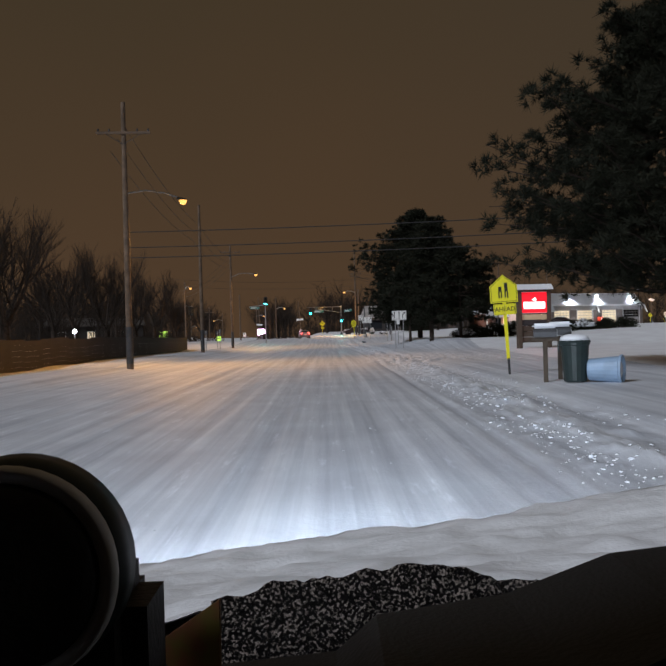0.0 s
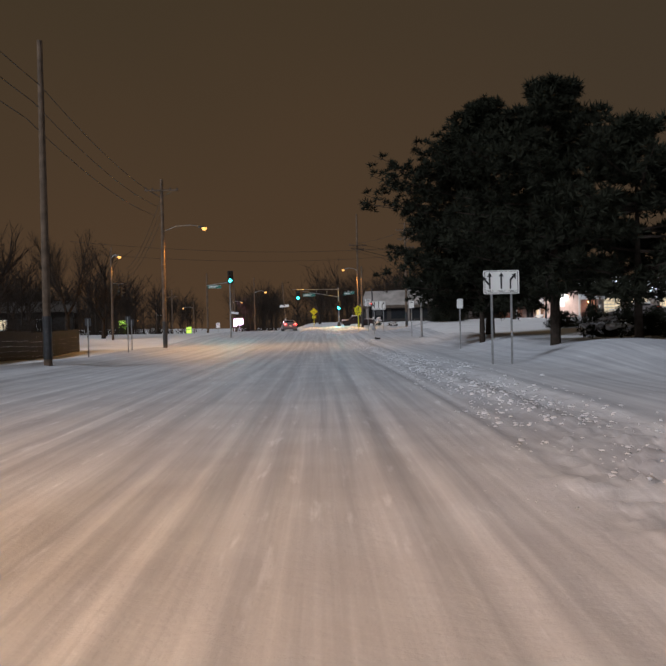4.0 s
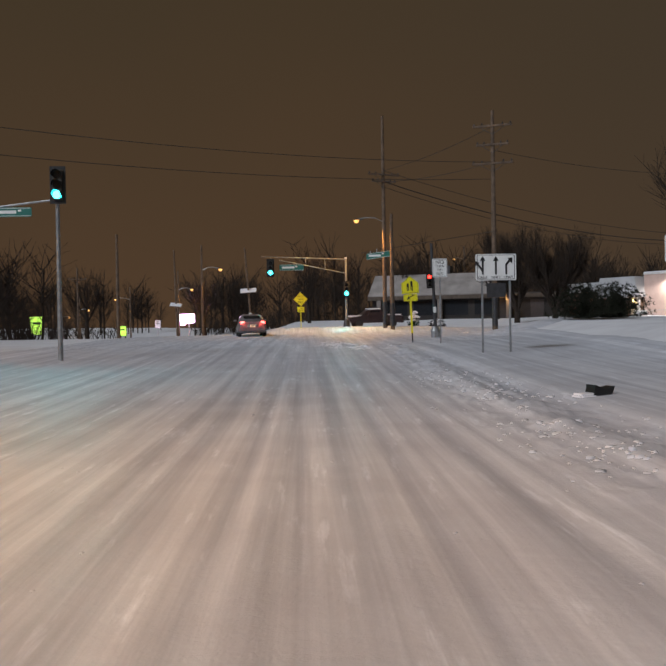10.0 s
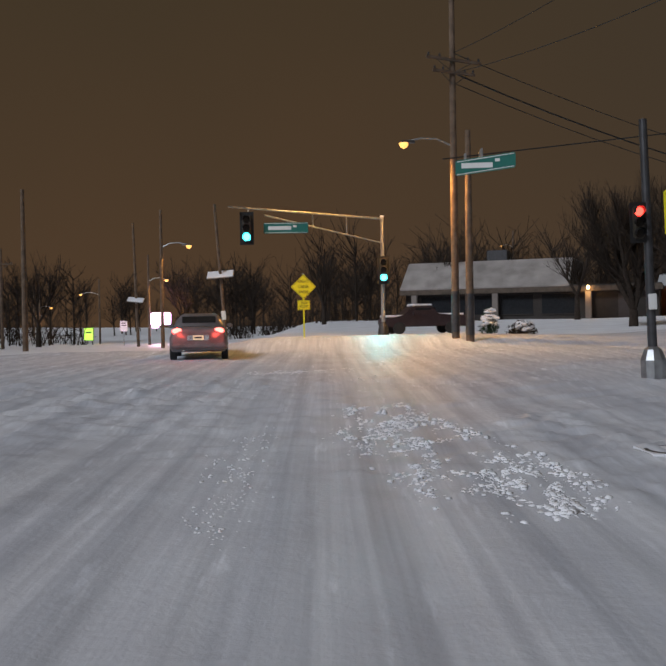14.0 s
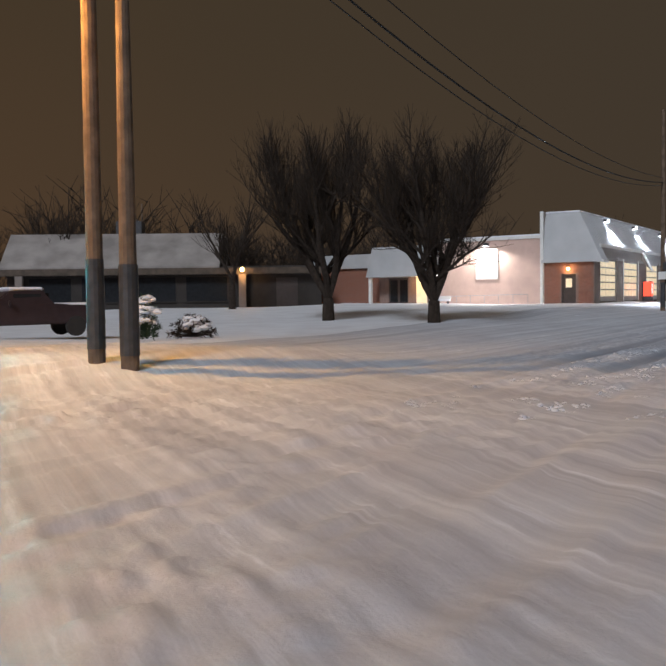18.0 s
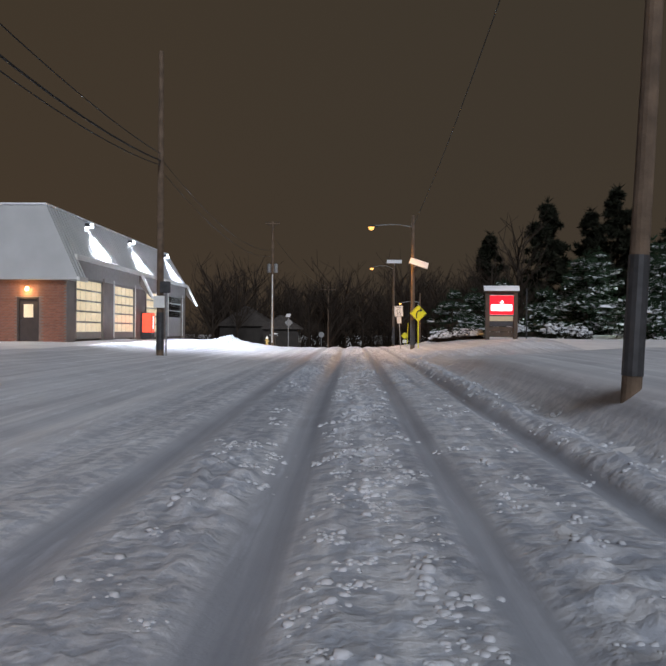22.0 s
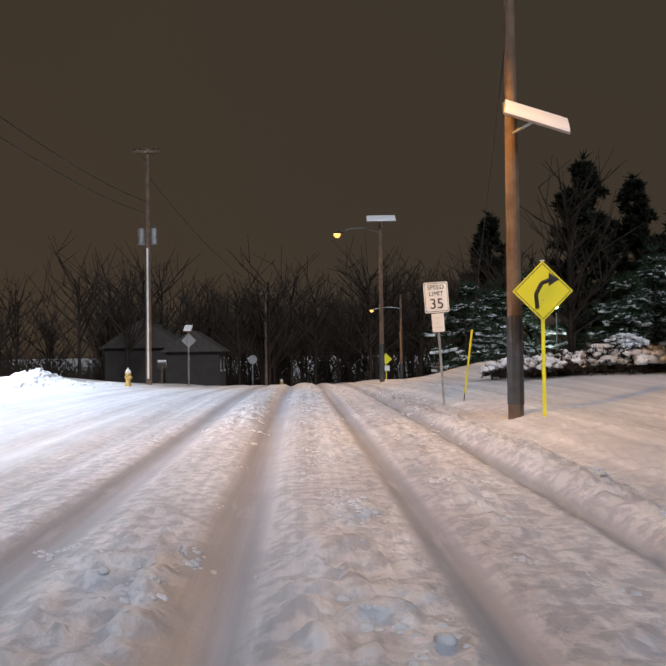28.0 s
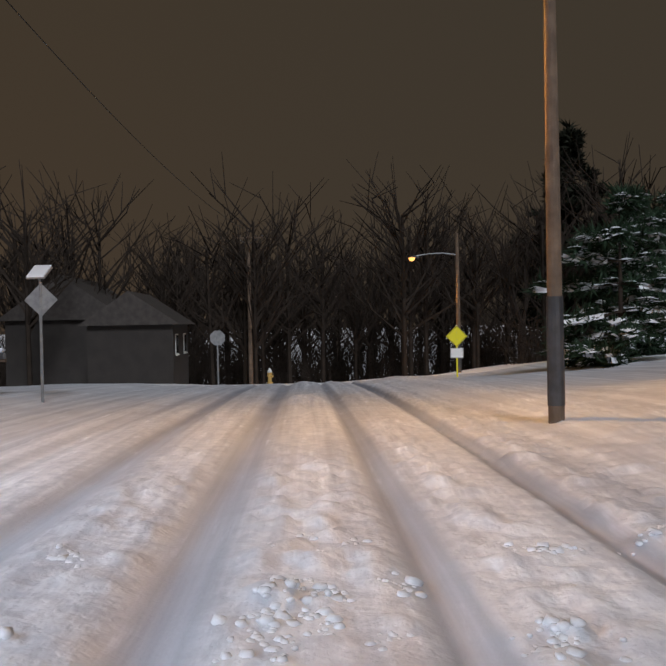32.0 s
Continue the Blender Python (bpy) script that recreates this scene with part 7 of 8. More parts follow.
# front wall pieces round four bay openings, each 4.6 wide and 3.3 high
bays = ((1.4, 6.6), (8.8, 14.0), (17.0, 22.2), (24.4, 30.2))
edges = [0.0] + [v for b in bays for v in b] + [LEN]
for k in range(0, len(edges), 2):
    part("pier", Acc().box((edges[k], 0.0, -0.6), (edges[k + 1], 0.35, 3.4), 0.02), DARKWALL, st)
part("lintel", Acc().box((0, 0.0, 3.4), (LEN, 0.35, 4.62), 0.02), DOORPANEL, st, "grey panelling above the bay doors")
part("wall_side", Acc().box((0.0, 0.35, -0.6), (0.3, 1.55, 3.2)).box((0.0, 2.55, -0.6), (0.3, 4.2, 3.2)).box((0.0, 1.55, 2.15), (0.3, 2.55, 3.2)), MORTAR, st, "brick end wall")
part("wall_end", Acc().box((LEN - 0.3, 0.35, -0.6), (LEN, DEEP, 3.4)), MORTAR, st)
part("wall_back", Acc().box((0.3, DEEP - 0.3, -0.6), (LEN - 0.3, DEEP, 3.4)), MORTAR, st)
part("floor_slab", Acc().box((0.3, 0.35, -0.6), (LEN - 0.3, DEEP - 0.3, 0.0)), DARKWALL, st)
# mansard roof: low over the end wall, its front eave raised above the bay doors
roof = Acc()
ov, EAVE = 0.75, 4.45
slope = lambda z: -ov + (z - 3.15) * (1.3 + ov) / 4.0
low_end = [(-0.35, -ov, 3.15), (1.1, -ov, 3.15), (1.1, slope(EAVE), EAVE), (LEN + 0.3, slope(EAVE), EAVE), (LEN + 0.55, DEEP, 3.6), (-0.35, DEEP, 3.15)]
high_end = [(0.55, 1.3, 7.15), (LEN - 1.2, 1.3, 7.15), (LEN - 1.2, DEEP - 0.1, 7.15), (0.55, DEEP - 0.1, 7.15)]
roof.v += low_end + high_end
roof.f += [(0, 1, 2, 3, 7, 6), (3, 4, 8, 7), (4, 5, 9, 8), (5, 0, 6, 9), (6, 7, 8, 9), (5, 4, 3, 2), (5, 2, 1, 0)]
rf = part("roof", roof, SHEETROOF, st, "pale ribbed metal mansard roof")
for k in range(60):
    f = (k + 0.5) / 60
    x0, x1 = -0.35 + (LEN + 0.9) * f, 0.55 + (LEN - 1.75) * f
    cut = 0.0 if x0 < 1.0 else (EAVE - 3.15) / 4.0
    p, q = Vector((x0, -ov, 3.15)), Vector((x1, 1.3, 7.15))
    part("rib", Acc().tube(p.lerp(q, cut) + Vector((0, -0.01, 0.02)), q + Vector((0, -0.01, 0.02)), 0.03, n=4), SHEETROOF, rf)
part("eave_trim", Acc().box((1.1, slope(EAVE) - 0.12, EAVE - 0.1), (LEN + 0.32, slope(EAVE) + 0.06, EAVE + 0.16), 0.02), TRIM, st)
part("eave_trim", Acc().box((-0.38, -ov - 0.05, 3.08), (1.13, -ov + 0.1, 3.3), 0.02), TRIM, st)
part("eave_return", Acc().prism([(-ov, 3.15), (slope(EAVE), EAVE), (-0.005, EAVE), (-0.005, 3.15)], 1.02, 1.10, "x"), TRIM, st)
part("roof_snow", Acc().box((0.5, 1.25, 7.12), (LEN - 1.1, DEEP - 0.05, 7.3), 0.08), SNOW, st)
part("corner_board", Acc().box((-0.3, 4.05, -0.4), (0.1, 4.3, 7.3), 0.02), TRIM, st)
# sloped side cheeks that drop between the bays
for x in (15.2, LEN + 0.35):
    ck = part("roof_cheek", Acc().prism([(-0.10, 4.45), (-1.00, 2.75), (-0.86, 2.75), (-0.005, 3.7), (-0.005, 4.45)], x - 0.06, x + 0.06, "x"), DARKWALL, st, "dark wedge-shaped roof cheek")
    part("edge_board", Acc().prism([(-0.20, 4.5), (-1.08, 2.7), (-0.94, 2.7), (-0.06, 4.5)], x - 0.2, x + 0.2, "x"), TRIM, ck)
# bay doors: sectional panels with lit panes
for k, (x0, x1) in enumerate(bays):
    dr = part("bay_door", Acc().box((x0, 0.12, 0.0), (x1, 0.18, 3.4), 0.0), DOORPANEL, st, "sectional bay door with rows of lit panes")
    for i in range(5):
        z0, z1 = 0.35 + i * 0.6, 0.95 + i * 0.6
        part("door_rail", Acc().box((x0 + 0.02, 0.085, z1 - 0.025), (x1 - 0.02, 0.118, z1 + 0.025), 0.008), DOORPANEL, dr)
        if k == 3 and i < 2:
            continue
        for j in range(5):
            w = (x1 - x0 - 0.3) / 5
            part("pane", Acc().box((x0 + 0.20 + j * w, 0.095, z0 + 0.05), (x0 + 0.10 + (j + 1) * w, 0.116, z1 - 0.05)), WARMGLASS if k < 3 else DARKLENS, dr)
    for x in (x0, x1):
        part("jamb", Acc().box((x - 0.1, -0.04, 0), (x + 0.1, -0.003, 3.6), 0.01), TRIM if k in (1, 3) else DARKWALL, st)
# wing with the painted wall
part("wing_wall", Acc().box((0.25, 4.2, -0.6), (0.6, 13.6, 5.2)), PINKWALL, st, "pinkish painted block wall washed by a lamp")
part("wing_body", Acc().box((0.6, 4.2, -0.6), (LEN - 0.5, 13.6, 5.1)), DARKWALL, st)
part("wing_cornice", Acc().box((0.1, 4.3, 5.2), (LEN - 0.4, 13.6, 5.45), 0.03), TRIM, st)
part("wing_snow", Acc().box((0.15, 4.3, 5.45), (LEN - 0.5, 13.6, 5.56), 0.04), SNOW, st)
part("wall_board", Acc().box((0.17, 8.1, 1.95), (0.246, 10.1, 4.45), 0.01), TRIM, st, "white board under a wall lamp")
wlamp = part("wall_lamp", Acc().box((-0.15, 8.9, 4.75), (0.24, 9.3, 5.0), 0.04), DARKSTEEL, st)
part("lens", Acc().box((-0.13, 8.93, 4.715), (0.2, 9.27, 4.747)), FLOOD, wlamp)
part("handrail", Acc().tube((-1.2, 5.0, 0.65), (-1.2, 12.5, 0.55), 0.025, n=6), STEEL, st)
for y in np.arange(5.0, 12.6, 1.25):
    part("rail_post", Acc().tube((-1.2, y, -0.6), (-1.2, y, 0.63), 0.02, n=6), STEEL, st)
part("ramp", Acc().box((-1.9, 0.4, -0.9), (-0.02, 13.4, -0.18), 0.04), SNOW, st)
bench = part("bench", Acc().box((-2.6, 11.3, 0.15), (-2.2, 13.2, 0.22), 0.02).box((-2.25, 11.3, 0.25), (-2.18, 13.2, 0.6), 0.02), TRIM, st)
part("bench_snow", Acc().box((-2.62, 11.3, 0.22), (-2.26, 13.2, 0.30), 0.03), SNOW, bench)
for yy in (11.5, 13.0):
    part("leg", Acc().box((-2.55, yy - 0.04, -0.7), (-2.25, yy + 0.04, 0.15), 0.01), DARKSTEEL, bench)
# porch with its own mansard
part("porch_roof", Acc().prism([(13.3, 2.35), (20.2, 2.35), (19.5, 5.0), (14.0, 5.0)], -1.2, 6.0, "x"), SHEETROOF, st)
for lo, hi in ((13.6, 15.1), (16.2, 17.0), (19.0, 20.0)):
    part("porch_wall", Acc().box((0.9, lo, -0.6), (1.2, hi, 2.4)), MORTAR, st)
part("porch_glass_door", Acc().box((0.95, 17.0, -0.2), (1.05, 19.0, 2.3)), DOORBROWN, st)
for yy in (17.1, 18.1):
    part("pane", Acc().box((0.93, yy, 0.1), (0.948, yy + 0.75, 2.1)), GLASS_DARK, st)
part("porch_lit_bay", Acc().box((0.95, 15.1, 0.0), (1.05, 16.2, 2.3)), WARMGLASS, st)
for yy in (13.6, 19.9):
    part("porch_post", Acc().box((-1.0, yy - 0.15, -0.6), (-0.7, yy + 0.15, 2.35), 0.02), TRIM, st)
pl = part("porch_lamp", Acc().lathe([(0.05, 1.75), (0.12, 1.8), (0.12, 2.0), (0.05, 2.1)], 10, (0.75, 15.6, 0)), WARMBULB, st, "warm glowing porch lamp")
part("porch_step", Acc().box((-1.6, 13.6, -0.9), (0.9, 20.0, -0.35), 0.03).box((-1.2, 13.8, -0.4), (0.9, 19.8, -0.2), 0.03), SNOW, st)
part("annex_wall", Acc().box((1.5, 20.0, -0.6), (1.8, 27.5, 3.3)), MORTAR, st, "long brick annex wall in orange light")
part("annex_body", Acc().box((1.8, 20.0, -0.6), (12, 27.5, 3.25)), DARKWALL, st)
part("annex_roof", Acc().prism([(19.8, 3.3), (27.8, 3.3), (27.4, 4.6), (20.2, 4.6)], 1.2, 12.2, "x"), SHEETROOF, st)
for yy, w, h in ((22.0, 1.2, 0.55), (25.0, 1.4, 0.5)):
    part("planter", Acc().box((-0.9, yy, -0.7), (-0.3, yy + w, -0.6 + h), 0.04), TIMBER, st)
    part("planter_snow", Acc().box((-0.9, yy, -0.6 + h), (-0.3, yy + w, -0.5 + h), 0.04), SNOW, st)
# side door with its lamp
dd = part("side_door", Acc().box((0.08, 1.58, -0.1), (0.14, 2.52, 2.12), 0.01), DOORBROWN, st)
part("pane", Acc().box((0.06, 1.80, 1.15), (0.079, 2.30, 1.85)), WARMGLASS, dd)
part("handle", Acc().tube((0.03, 2.42, 0.95), (0.03, 2.42, 1.1), 0.015, n=6), CHROME, dd)
for y0, y1, z0, z1 in ((1.47, 1.58, -0.1, 2.22), (2.52, 2.63, -0.1, 2.22), (1.47, 2.63, 2.12, 2.24)):
    part("door_frame", Acc().box((-0.03, y0, z0), (-0.002, y1, z1), 0.008), DOORBROWN, st)
part("door_lamp", Acc().lathe([(0.04, 2.55), (0.1, 2.6), (0.1, 2.7), (0.05, 2.76)], 10, (-0.14, 2.05, 0)), WARMBULB, st, "warm lamp above the side door")
part("door_step", Acc().box((-0.9, 1.3, -0.7), (-0.02, 2.8, -0.13), 0.02), SIDING, st)
# brick courses on the end wall and piers
bm_brick = Acc().box((-0.006, 0, 0), (0.0, 0.205, 0.063)).mesh("brick", BRICK)
cnt = 0
for row in range(40):
    z = -0.2 + row * 0.083
    for col in range(19):
        y = 0.02 + (0.11 if row % 2 else 0.0) + col * 0.22
        if y + 0.205 > 4.15 or z > 3.05 or (1.42 < y + 0.205 and y < 2.66 and z < 2.26):
            continue
        cnt += 1
        if cnt > 300:
            continue
        b = new("brick", bm_brick)
        b.parent = st
        b.location = (0.0, y, z)
rest = Acc()
cnt = 0
for row in range(40):
    z = -0.2 + row * 0.083
    for col in range(19):
        y = 0.02 + (0.11 if row % 2 else 0.0) + col * 0.22
        if y + 0.205 > 4.15 or z > 3.05 or (1.42 < y + 0.205 and y < 2.66 and z < 2.26):
            continue
        cnt += 1
        if cnt > 300:
            rest.box((-0.006, y, z), (0.0, y + 0.205, z + 0.063))
for row in range(46):
    z = -0.3 + row * 0.083
    for col in range(33):
        y = 20.05 + (0.11 if row % 2 else 0) + col * 0.22
        if z < 3.2 and y < 27.3:
            rest.box((1.494, y, z), (1.5, y + 0.205, z + 0.063))
part("brickwork", rest, BRICK, st)["kind"] = "stuff"
# red vending cabinet by the third bay
vm = thing("vending_machine", *(st.matrix_world @ Vector((15.9, -0.45, -0.1))), "tall vending machine with a glowing red front", "vending machine", math.degrees(math.atan2(D2[1], D2[0])))
part("cabinet", Acc().box((-0.45, -0.35, 0.0), (0.45, 0.4, 1.85), 0.03), DARKSTEEL, vm)
fr = part("lit_front", Acc().box((-0.42, -0.372, 0.45), (0.42, -0.352, 1.8), 0.0), REDVEND, vm, "glowing red front")
part("lit_side", Acc().box((-0.474, -0.33, 0.45), (-0.453, 0.3, 1.8)), REDVEND, vm, "glowing red side")
part("bar", Acc().box((-0.10, -0.38, 0.7), (0.10, -0.374, 1.6)), WHITEPANEL, fr)
part("slot", Acc().box((-0.35, -0.375, 0.12), (0.35, -0.355, 0.35), 0.01), BLACK, vm)
lamp_light(*(vm.matrix_world @ Vector((0, -0.8, 1.2))), 12, (1.0, 0.12, 0.08), "POINT", 0.3)
# flood lamps along the roof edge
for x in (6.6, 16.3, 27.5):
    fl = thing("flood_lamp", *(st.matrix_world @ Vector((x, 0.95, 6.75))), "over-bright white flood lamp on the roof edge", "lamp", math.degrees(math.atan2(D2[1], D2[0])), "flood lamps")
    part("housing", Acc().box((-0.24, -0.22, -0.02), (0.24, 0.16, 0.2), 0.04), DARKSTEEL, fl)
    part("lens", Acc().box((-0.22, -0.25, -0.05), (0.22, -0.225, 0.18)).box((-0.22, -0.22, -0.05), (0.22, 0.1, -0.025)), FLOOD, fl, "glowing white lens")
    part("bracket", Acc().box((-0.05, -0.02, -0.02), (0.05, 0.5, 0.05), 0.01), DARKSTEEL, fl)
    wp = st.matrix_world @ Vector((x, 0.42, 6.55))
    tg = st.matrix_world @ Vector((x + 0.3, -1.6, 1.0))
    lamp_light(*wp, 10000, (0.80, 0.88, 1.0), "SPOT", 0.15, tuple(tg), 125, 0.7)
wp = st.matrix_world @ Vector((-0.45, 9.1, 4.6))
lamp_light(*wp, 1500, (1.0, 0.93, 0.88), "SPOT", 0.15, tuple(st.matrix_world @ Vector((0.2, 9.1, 0.0))), 160, 0.4)
lamp_light(*(st.matrix_world @ Vector((0.4, 15.6, 1.7))), 60, (1.0, 0.55, 0.2), "POINT", 0.1)
lamp_light(*(st.matrix_world @ Vector((-0.3, 2.05, 2.5))), 45, (1.0, 0.6, 0.25), "POINT", 0.08)
# orange light added to brighten the annex wall, with no fitting of its own
lamp_light(*(st.matrix_world @ Vector((-2.2, 24.5, 3.0))), 160, (1.0, 0.45, 0.12), "POINT", 0.15)


# ---- other buildings ----
def low_building(x, y, turn, w, d, h, label, roof_h=1.6, mat=DARKWALL, windows=(), lit=(), kind_roof="gable", snow=True, frame=TRIM):
    t = thing("building", x, y, floor_at(x, y), label, "building", turn)
    part("wall_front", Acc().box((-w / 2, 0, -0.6), (w / 2, 0.25, h)), mat, t)
    part("wall_back", Acc().box((-w / 2, d - 0.25, -0.6), (w / 2, d, h)), mat, t)
    for s in (-1, 1):
        part("wall_side", Acc().box((min(s * w / 2, s * (w / 2 - 0.25)), 0.25, -0.6), (max(s * w / 2, s * (w / 2 - 0.25)), d - 0.25, h)), mat, t)
    if kind_roof == "gable":
        r = part("roof", Acc().prism([(-0.5, h), (d + 0.5, h), (d / 2, h + roof_h)], -w / 2 - 0.4, w / 2 + 0.4, "x"), SHEETROOF if snow else SHINGLE, t)
        snow and part("roof_snow", Acc().prism([(-0.48, h + 0.04), (d / 2, h + roof_h + 0.04), (d + 0.48, h + 0.04), (d / 2, h + roof_h + 0.2)], -w / 2 - 0.38, w / 2 + 0.38, "x"), SNOW, r)
    else:
        r = part("roof", Acc().box((-w / 2 - 0.3, -0.3, h), (w / 2 + 0.3, d + 0.3, h + 0.4), 0.03), TRIM if snow else SHINGLE, t)
        snow and part("roof_snow", Acc().box((-w / 2 - 0.25, -0.25, h + 0.4), (w / 2 + 0.25, d + 0.25, h + 0.55), 0.05), SNOW, r)
    for k, (wx, wz, ww, wh) in enumerate(windows):
        win = part("window", Acc().box((wx - ww / 2 - 0.07, -0.04, wz - wh / 2 - 0.07), (wx + ww / 2 + 0.07, -0.003, wz + wh / 2 + 0.07), 0.01), frame, t)
        part("pane", Acc().box((wx - ww / 2, -0.052, wz - wh / 2), (wx + ww / 2, -0.043, wz + wh / 2)), WARMGLASS if k in lit else GLASS_DARK, win)
        part("sill", Acc().box((wx - ww / 2 - 0.1, -0.12, wz - wh / 2 - 0.13), (wx + ww / 2 + 0.1, -0.005, wz - wh / 2 - 0.075), 0.01), frame, win)
    return t


hall = low_building(21.0, 208.0, -23, 26, 12, 3.0, "long dark building with a low snow-covered roof", mat=DARKSIDING, frame=DARKSIDING, kind_roof="flat", snow=False,
                    windows=((-9.5, 1.5, 3.4, 2.0), (-5.2, 1.5, 3.4, 2.0), (-0.9, 1.5, 3.4, 2.0), (3.4, 1.5, 3.4, 2.0)))
part("fascia", Acc().box((-13.4, -0.95, 2.7), (13.4, -0.55, 3.25), 0.04), TIMBER, hall, "deep brown fascia above the windows")
part("roof_slope", Acc().prism([(-0.9, 3.25), (2.6, 6.2), (12.2, 6.2), (12.2, 3.4), (0.2, 3.4)], -13.4, 4.6, "x"), SHINGLE, hall)
part("slope_snow", Acc().prism([(-0.92, 3.26), (2.6, 6.24), (12.2, 6.24), (12.2, 6.36), (2.5, 6.36), (-0.96, 3.4)], -13.35, 4.55, "x"), DIMMED_SNOW, hall, "snow lying on the low roof")
part("roof_unit", Acc().box((-4.6, 3.0, 6.3), (-2.4, 5.0, 7.5), 0.05), DARKSTEEL, hall, "dark box standing on the roof")
part("side_door", Acc().box((9.2, -0.06, -0.1), (11.0, -0.002, 2.4), 0.02), DOORBROWN, hall)
for xx in (-11.8, -3.0, 6.4):
    part("column", Acc().box((xx - 0.3, -0.9, -0.5), (xx + 0.3, -0.5, 3.0), 0.03), DARKWALL, hall)
wl = part("wall_lamp", Acc().lathe([(0.05, 2.9), (0.14, 2.95), (0.14, 3.15), (0.06, 3.25)], 10, (6.4, -1.0, 0)), WARMBULB, hall, "warm glowing wall lamp")
lamp_light(*(hall.matrix_world @ Vector((6.4, -1.4, 2.7))), 70, (1.0, 0.5, 0.15), "POINT", 0.12)
for a0, n0, w0, d0, eave, apex, text in ((135.5, 12.2, 10.0, 7.6, 2.3, 5.3, "dark house with its gable end to the road"), (127.0, 7.7, 6.4, 5.0, 1.85, 3.85, "low dark house with a shingled gable roof")):
    hx, hy = second(a0, n0)
    low_building(hx, hy, 30.5, w0, d0, eave - floor_at(hx, hy), text, roof_h=apex - eave, snow=False, mat=DARKSIDING, windows=((-1.8, eave - floor_at(hx, hy) - 1.2, 0.9, 1.1), (1.6, eave - floor_at(hx, hy) - 1.2, 0.9, 1.1)))
low_building(-42.0, 150.0, 15, 18, 10, 3.2, "dim low building across the car park", mat=DARKSIDING, snow=False, windows=((-5, 1.6, 1.2, 1.2), (0, 1.6, 1.2, 1.2), (5, 1.6, 1.2, 1.2)), lit=(1,))
yl = thing("yard_lamp", -16.5, 55.1, floor_at(-16.5, 55.1), "bright white yard lamp on a slim post", "lamp")
part("post", Acc().tube((0, 0, -0.3), (0, 0, 1.85), 0.05, 0.04, 10), STEEL, yl)
part("lens", Acc().lathe([(0.02, 1.72), (0.12, 1.76), (0.15, 1.86), (0.08, 1.97)], 12), FLOOD, yl, "glowing white lens", True)
lamp_light(-16.3, 54.7, floor_at(-16.5, 55.1) + 1.8, 260, (0.85, 0.92, 1.0), "POINT", 0.12)

# ---- the vehicle that carries the view, where it stands at the start ----
car = thing("car", 0.0, 0.0, floor_at(0, 0), "dark car seen from its dashboard, bonnet under a snow blanket", "vehicle", 0)
prof = [(-3.0, 0.35), (2.35, 0.35), (2.42, 0.55), (2.36, 0.80), (2.1, 0.88), (1.0, 0.98), (0.95, 0.98), (-3.0, 0.95)]
part("body", Acc().prism(prof, -0.92, 0.92, "x"), CARPAINT, car)
for s in (-1, 1):
    for yy in (-2.0, 1.75):
        wheel(car, s * 0.84, yy, 0.36, 0.22)
    part("headlamp", Acc().box((s * 0.68 - 0.2, 2.33, 0.60), (s * 0.68 + 0.2, 2.43, 0.76), 0.03), FLOOD, car, "glowing white headlamp")
    lamp_light(s * 0.68, 2.5, 0.68, 2600, (0.74, 0.86, 1.0), "SPOT", 0.08, (s * 1.2, 22.0, 0.35), 58, 0.9)
outline = [(-0.9, 0.95), (-0.9, 1.2), (-0.3, 1.2), (0.0, 1.225), (0.035, 1.255), (0.147, 1.270), (0.237, 1.302), (0.5, 1.327), (0.95, 1.31), (0.95, 0.95)]
# cabin shell round and above the driver, with the screen opening clear
# out of view; put in to keep the fill sun off the dashboard
part("roof_panel", Acc().box((-0.85, -2.3, 1.66), (0.85, 0.28, 1.72), 0.03), CARPAINT, car)
part("rear_panel", Acc().box((-0.86, -2.45, 0.96), (0.86, -2.3, 1.66), 0.03), CARPAINT, car)
for s in (-1, 1):
    part("side_panel", Acc().box((s * 0.88 - 0.03, -2.3, 0.96), (s * 0.88 + 0.03, 0.1, 1.66), 0.02), CARPAINT, car)
part("dashboard", Acc().prism(outline, 0.52, 0.72, "y"), DASH, car, "black vinyl dashboard top")
part("dash_shelf", Acc().box((-0.9, 0.72, 0.95), (0.95, 0.80, 1.13), 0.02), DASH, car)
frost = Acc()
for i in range(14):
    for j in range(48):
        f = i / 13
        top = 1.226 + 0.03 * math.sin(math.pi * j / 47) + 0.006 * float(vnoise(j * 0.4, 1.0, 66))
        x = -0.125 + 0.37 * j / 47
        frost.v.append((x, 0.80 + 0.05 * f + 0.004 * rng.random(), 1.12 + (top - 1.12) * f + 0.003 * rng.random()))
for i in range(13):
    for j in range(47):
        b = i * 48 + j
        frost.f.append((b, b + 1, b + 49, b + 48))
part("wiper_frost", frost, FROST, car, "glittering frost along the screen foot")
snowb = Acc()
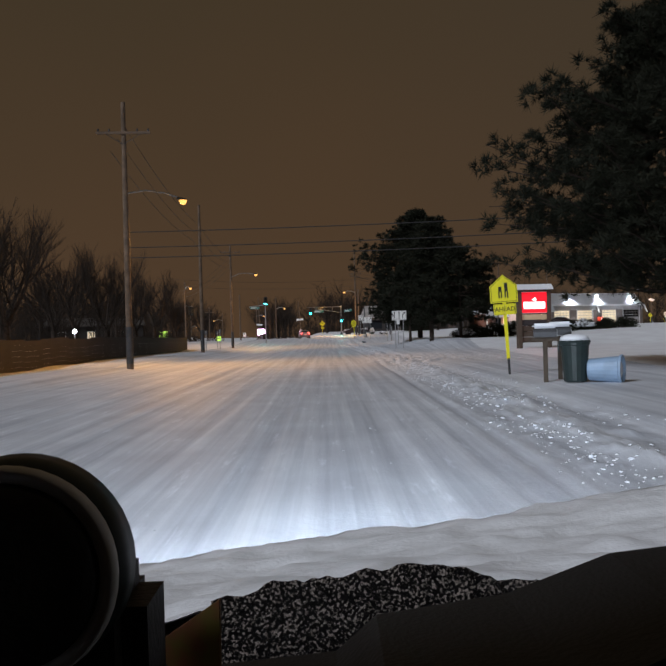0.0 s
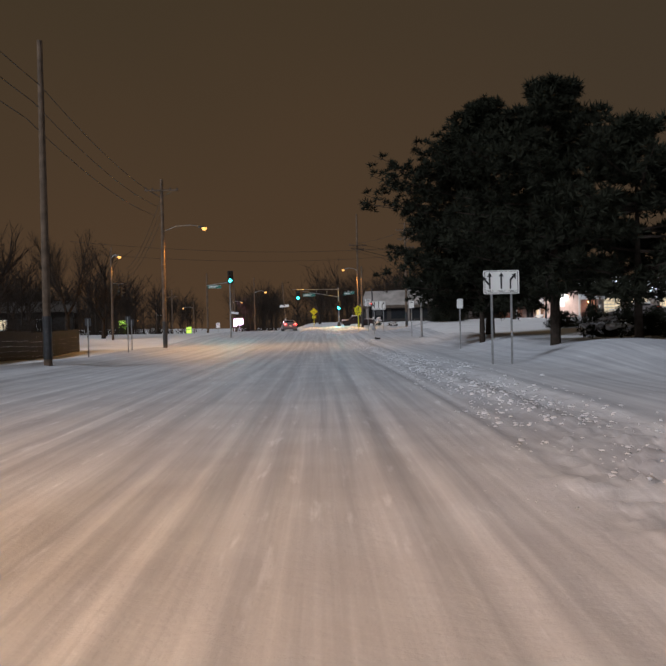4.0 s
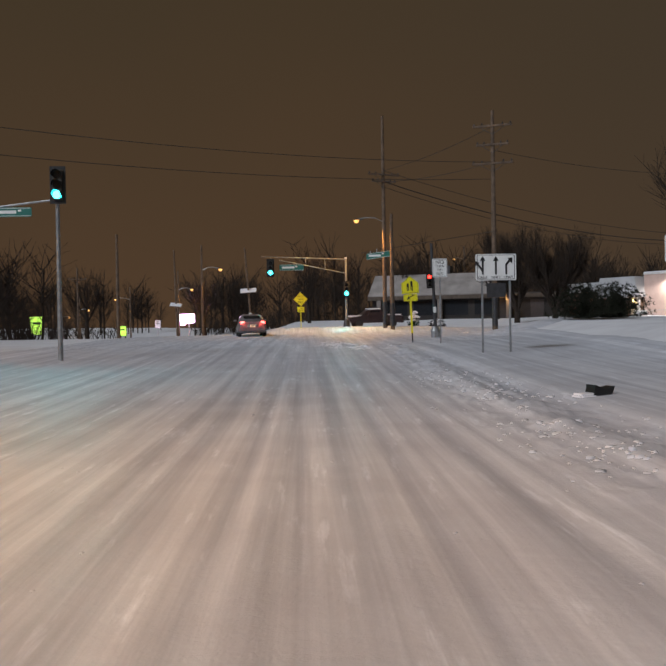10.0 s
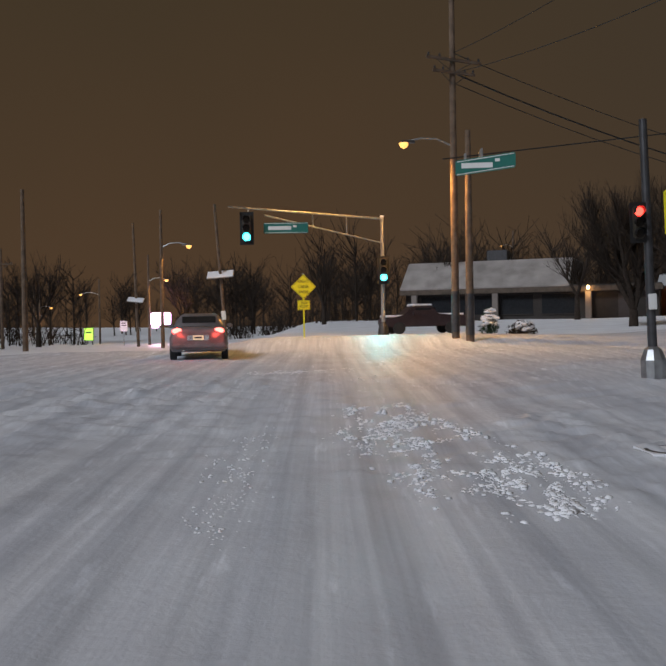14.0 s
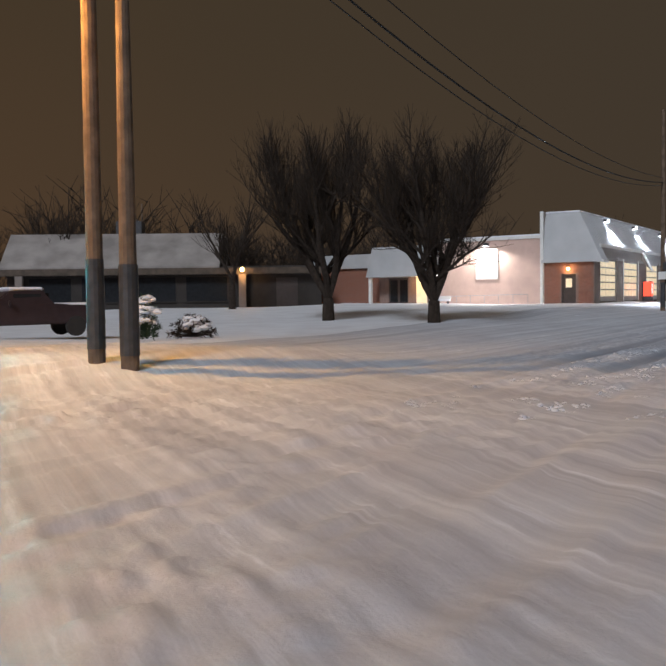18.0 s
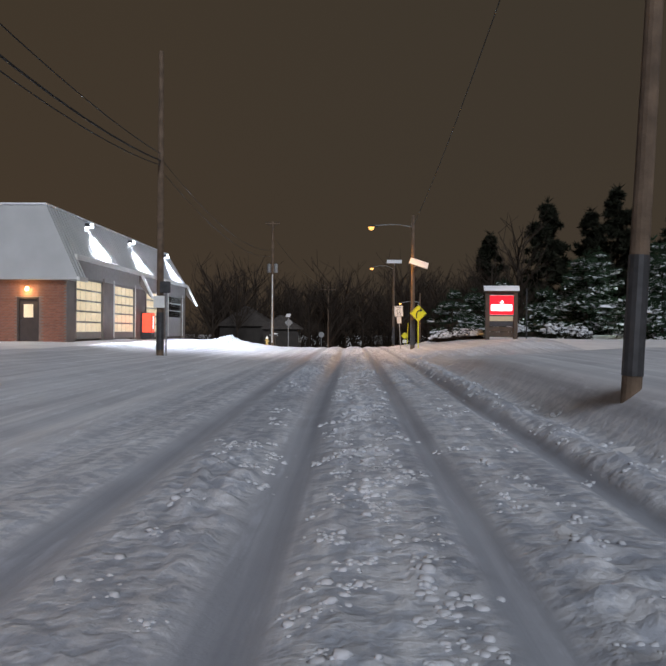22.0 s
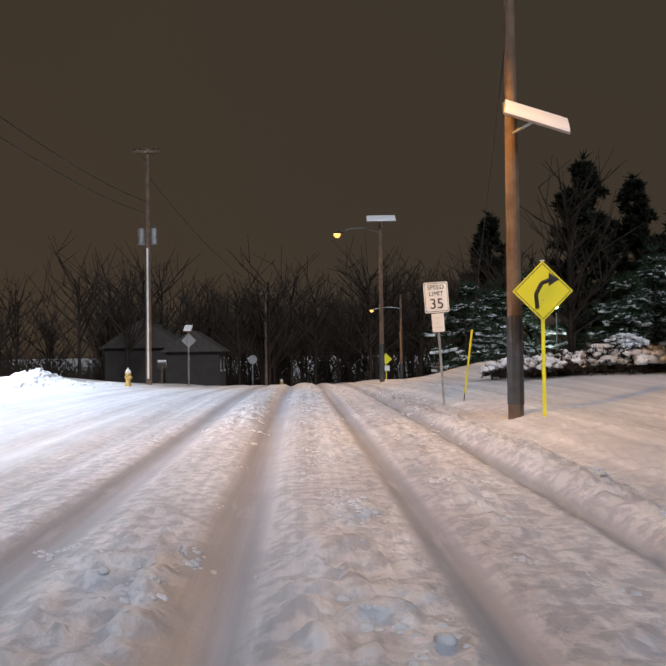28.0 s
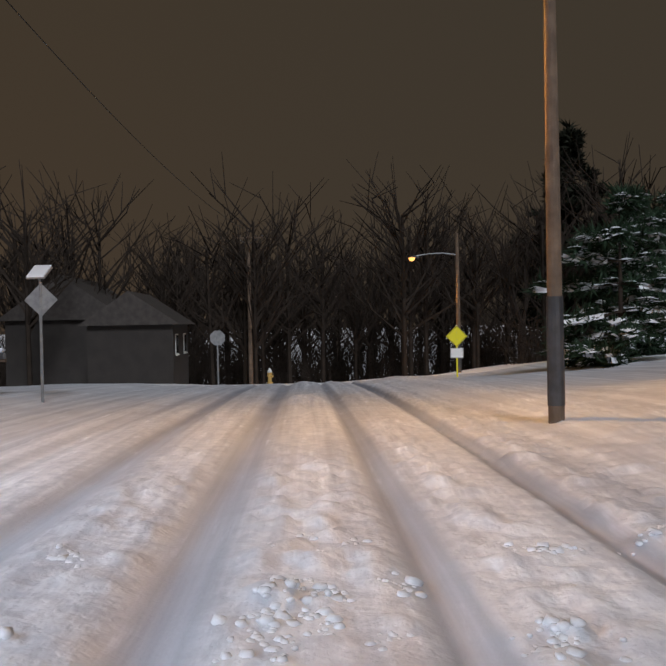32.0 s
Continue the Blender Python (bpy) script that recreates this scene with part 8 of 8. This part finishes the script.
for i in range(44):
    for j in range(90):
        x = -1.0 + 2.0 * j / 89
        f = i / 43
        y = 0.90 + (1.25 + 0.05 * float(vnoise(x * 3, 1.0, 61))) * f
        drop = 0.20 * max(0.0, f - 0.93) / 0.07
        z = 1.20 - 0.21 * f + (0.07 + 0.055 * f) * x + 0.018 * float(vnoise(x * 4, y * 4, 62)) + 0.010 * float(vnoise(x * 14, y * 14, 63)) + 0.005 * float(vnoise(x * 33, y * 33, 64)) - drop
        snowb.v.append((x, y, z))
for i in range(43):
    for j in range(89):
        b = i * 90 + j
        snowb.f.append((b, b + 1, b + 91, b + 90))
tagged(new("snow_blanket", snowb.mesh("snow_blanket", SNOW, True)), "uneven blanket of snow lying on the car bonnet", "snow")
mount = thing("phone_mount", -0.172, 0.49, 1.13, "black suction phone mount with a pale ring", "phone mount")
disc = part("ring", Acc().lathe([(0.050, -0.004), (0.0565, -0.008), (0.0585, 0.0), (0.0565, 0.008), (0.050, 0.004)], 40), TRIM, mount, "pale ring", True)
disc.matrix_local = pose(0, -0.045, 0.245, 90, 0, 0)
rimd = part("rim", Acc().lathe([(0.056, 0.004), (0.060, 0.008), (0.061, 0.028), (0.05, 0.035)], 40), BIN, mount, smooth=True)
rimd.matrix_local = pose(0, -0.045, 0.245, -90, 0, 0)
face = part("cup_face", Acc().lathe([(0.0495, 0.0), (0.047, 0.006), (0.03, 0.007)], 32), DASH, mount, smooth=True)
face.matrix_local = pose(0, -0.049, 0.245, 90, 0, 0)
part("cup_body", Acc().box((-0.06, -0.035, 0.0), (0.045, 0.05, 0.275), 0.02), DASH, mount)
part("arm", Acc().box((0.0, -0.03, 0.0), (0.066, 0.048, 0.232), 0.015), DASH, mount)
part("clamp", Acc().box((0.03, -0.028, -0.02), (0.074, 0.046, 0.17), 0.01), DASH, mount)
card = thing("card", -0.098, 0.62, 1.10, "small printed card propped on the dashboard", "card", -12)
part("sheet", Acc().prism([(-0.05, -0.05), (0.010, -0.05), (0.014, 0.205), (-0.034, 0.172)], -0.002, 0.002, "y"), CARDBOARD, card)
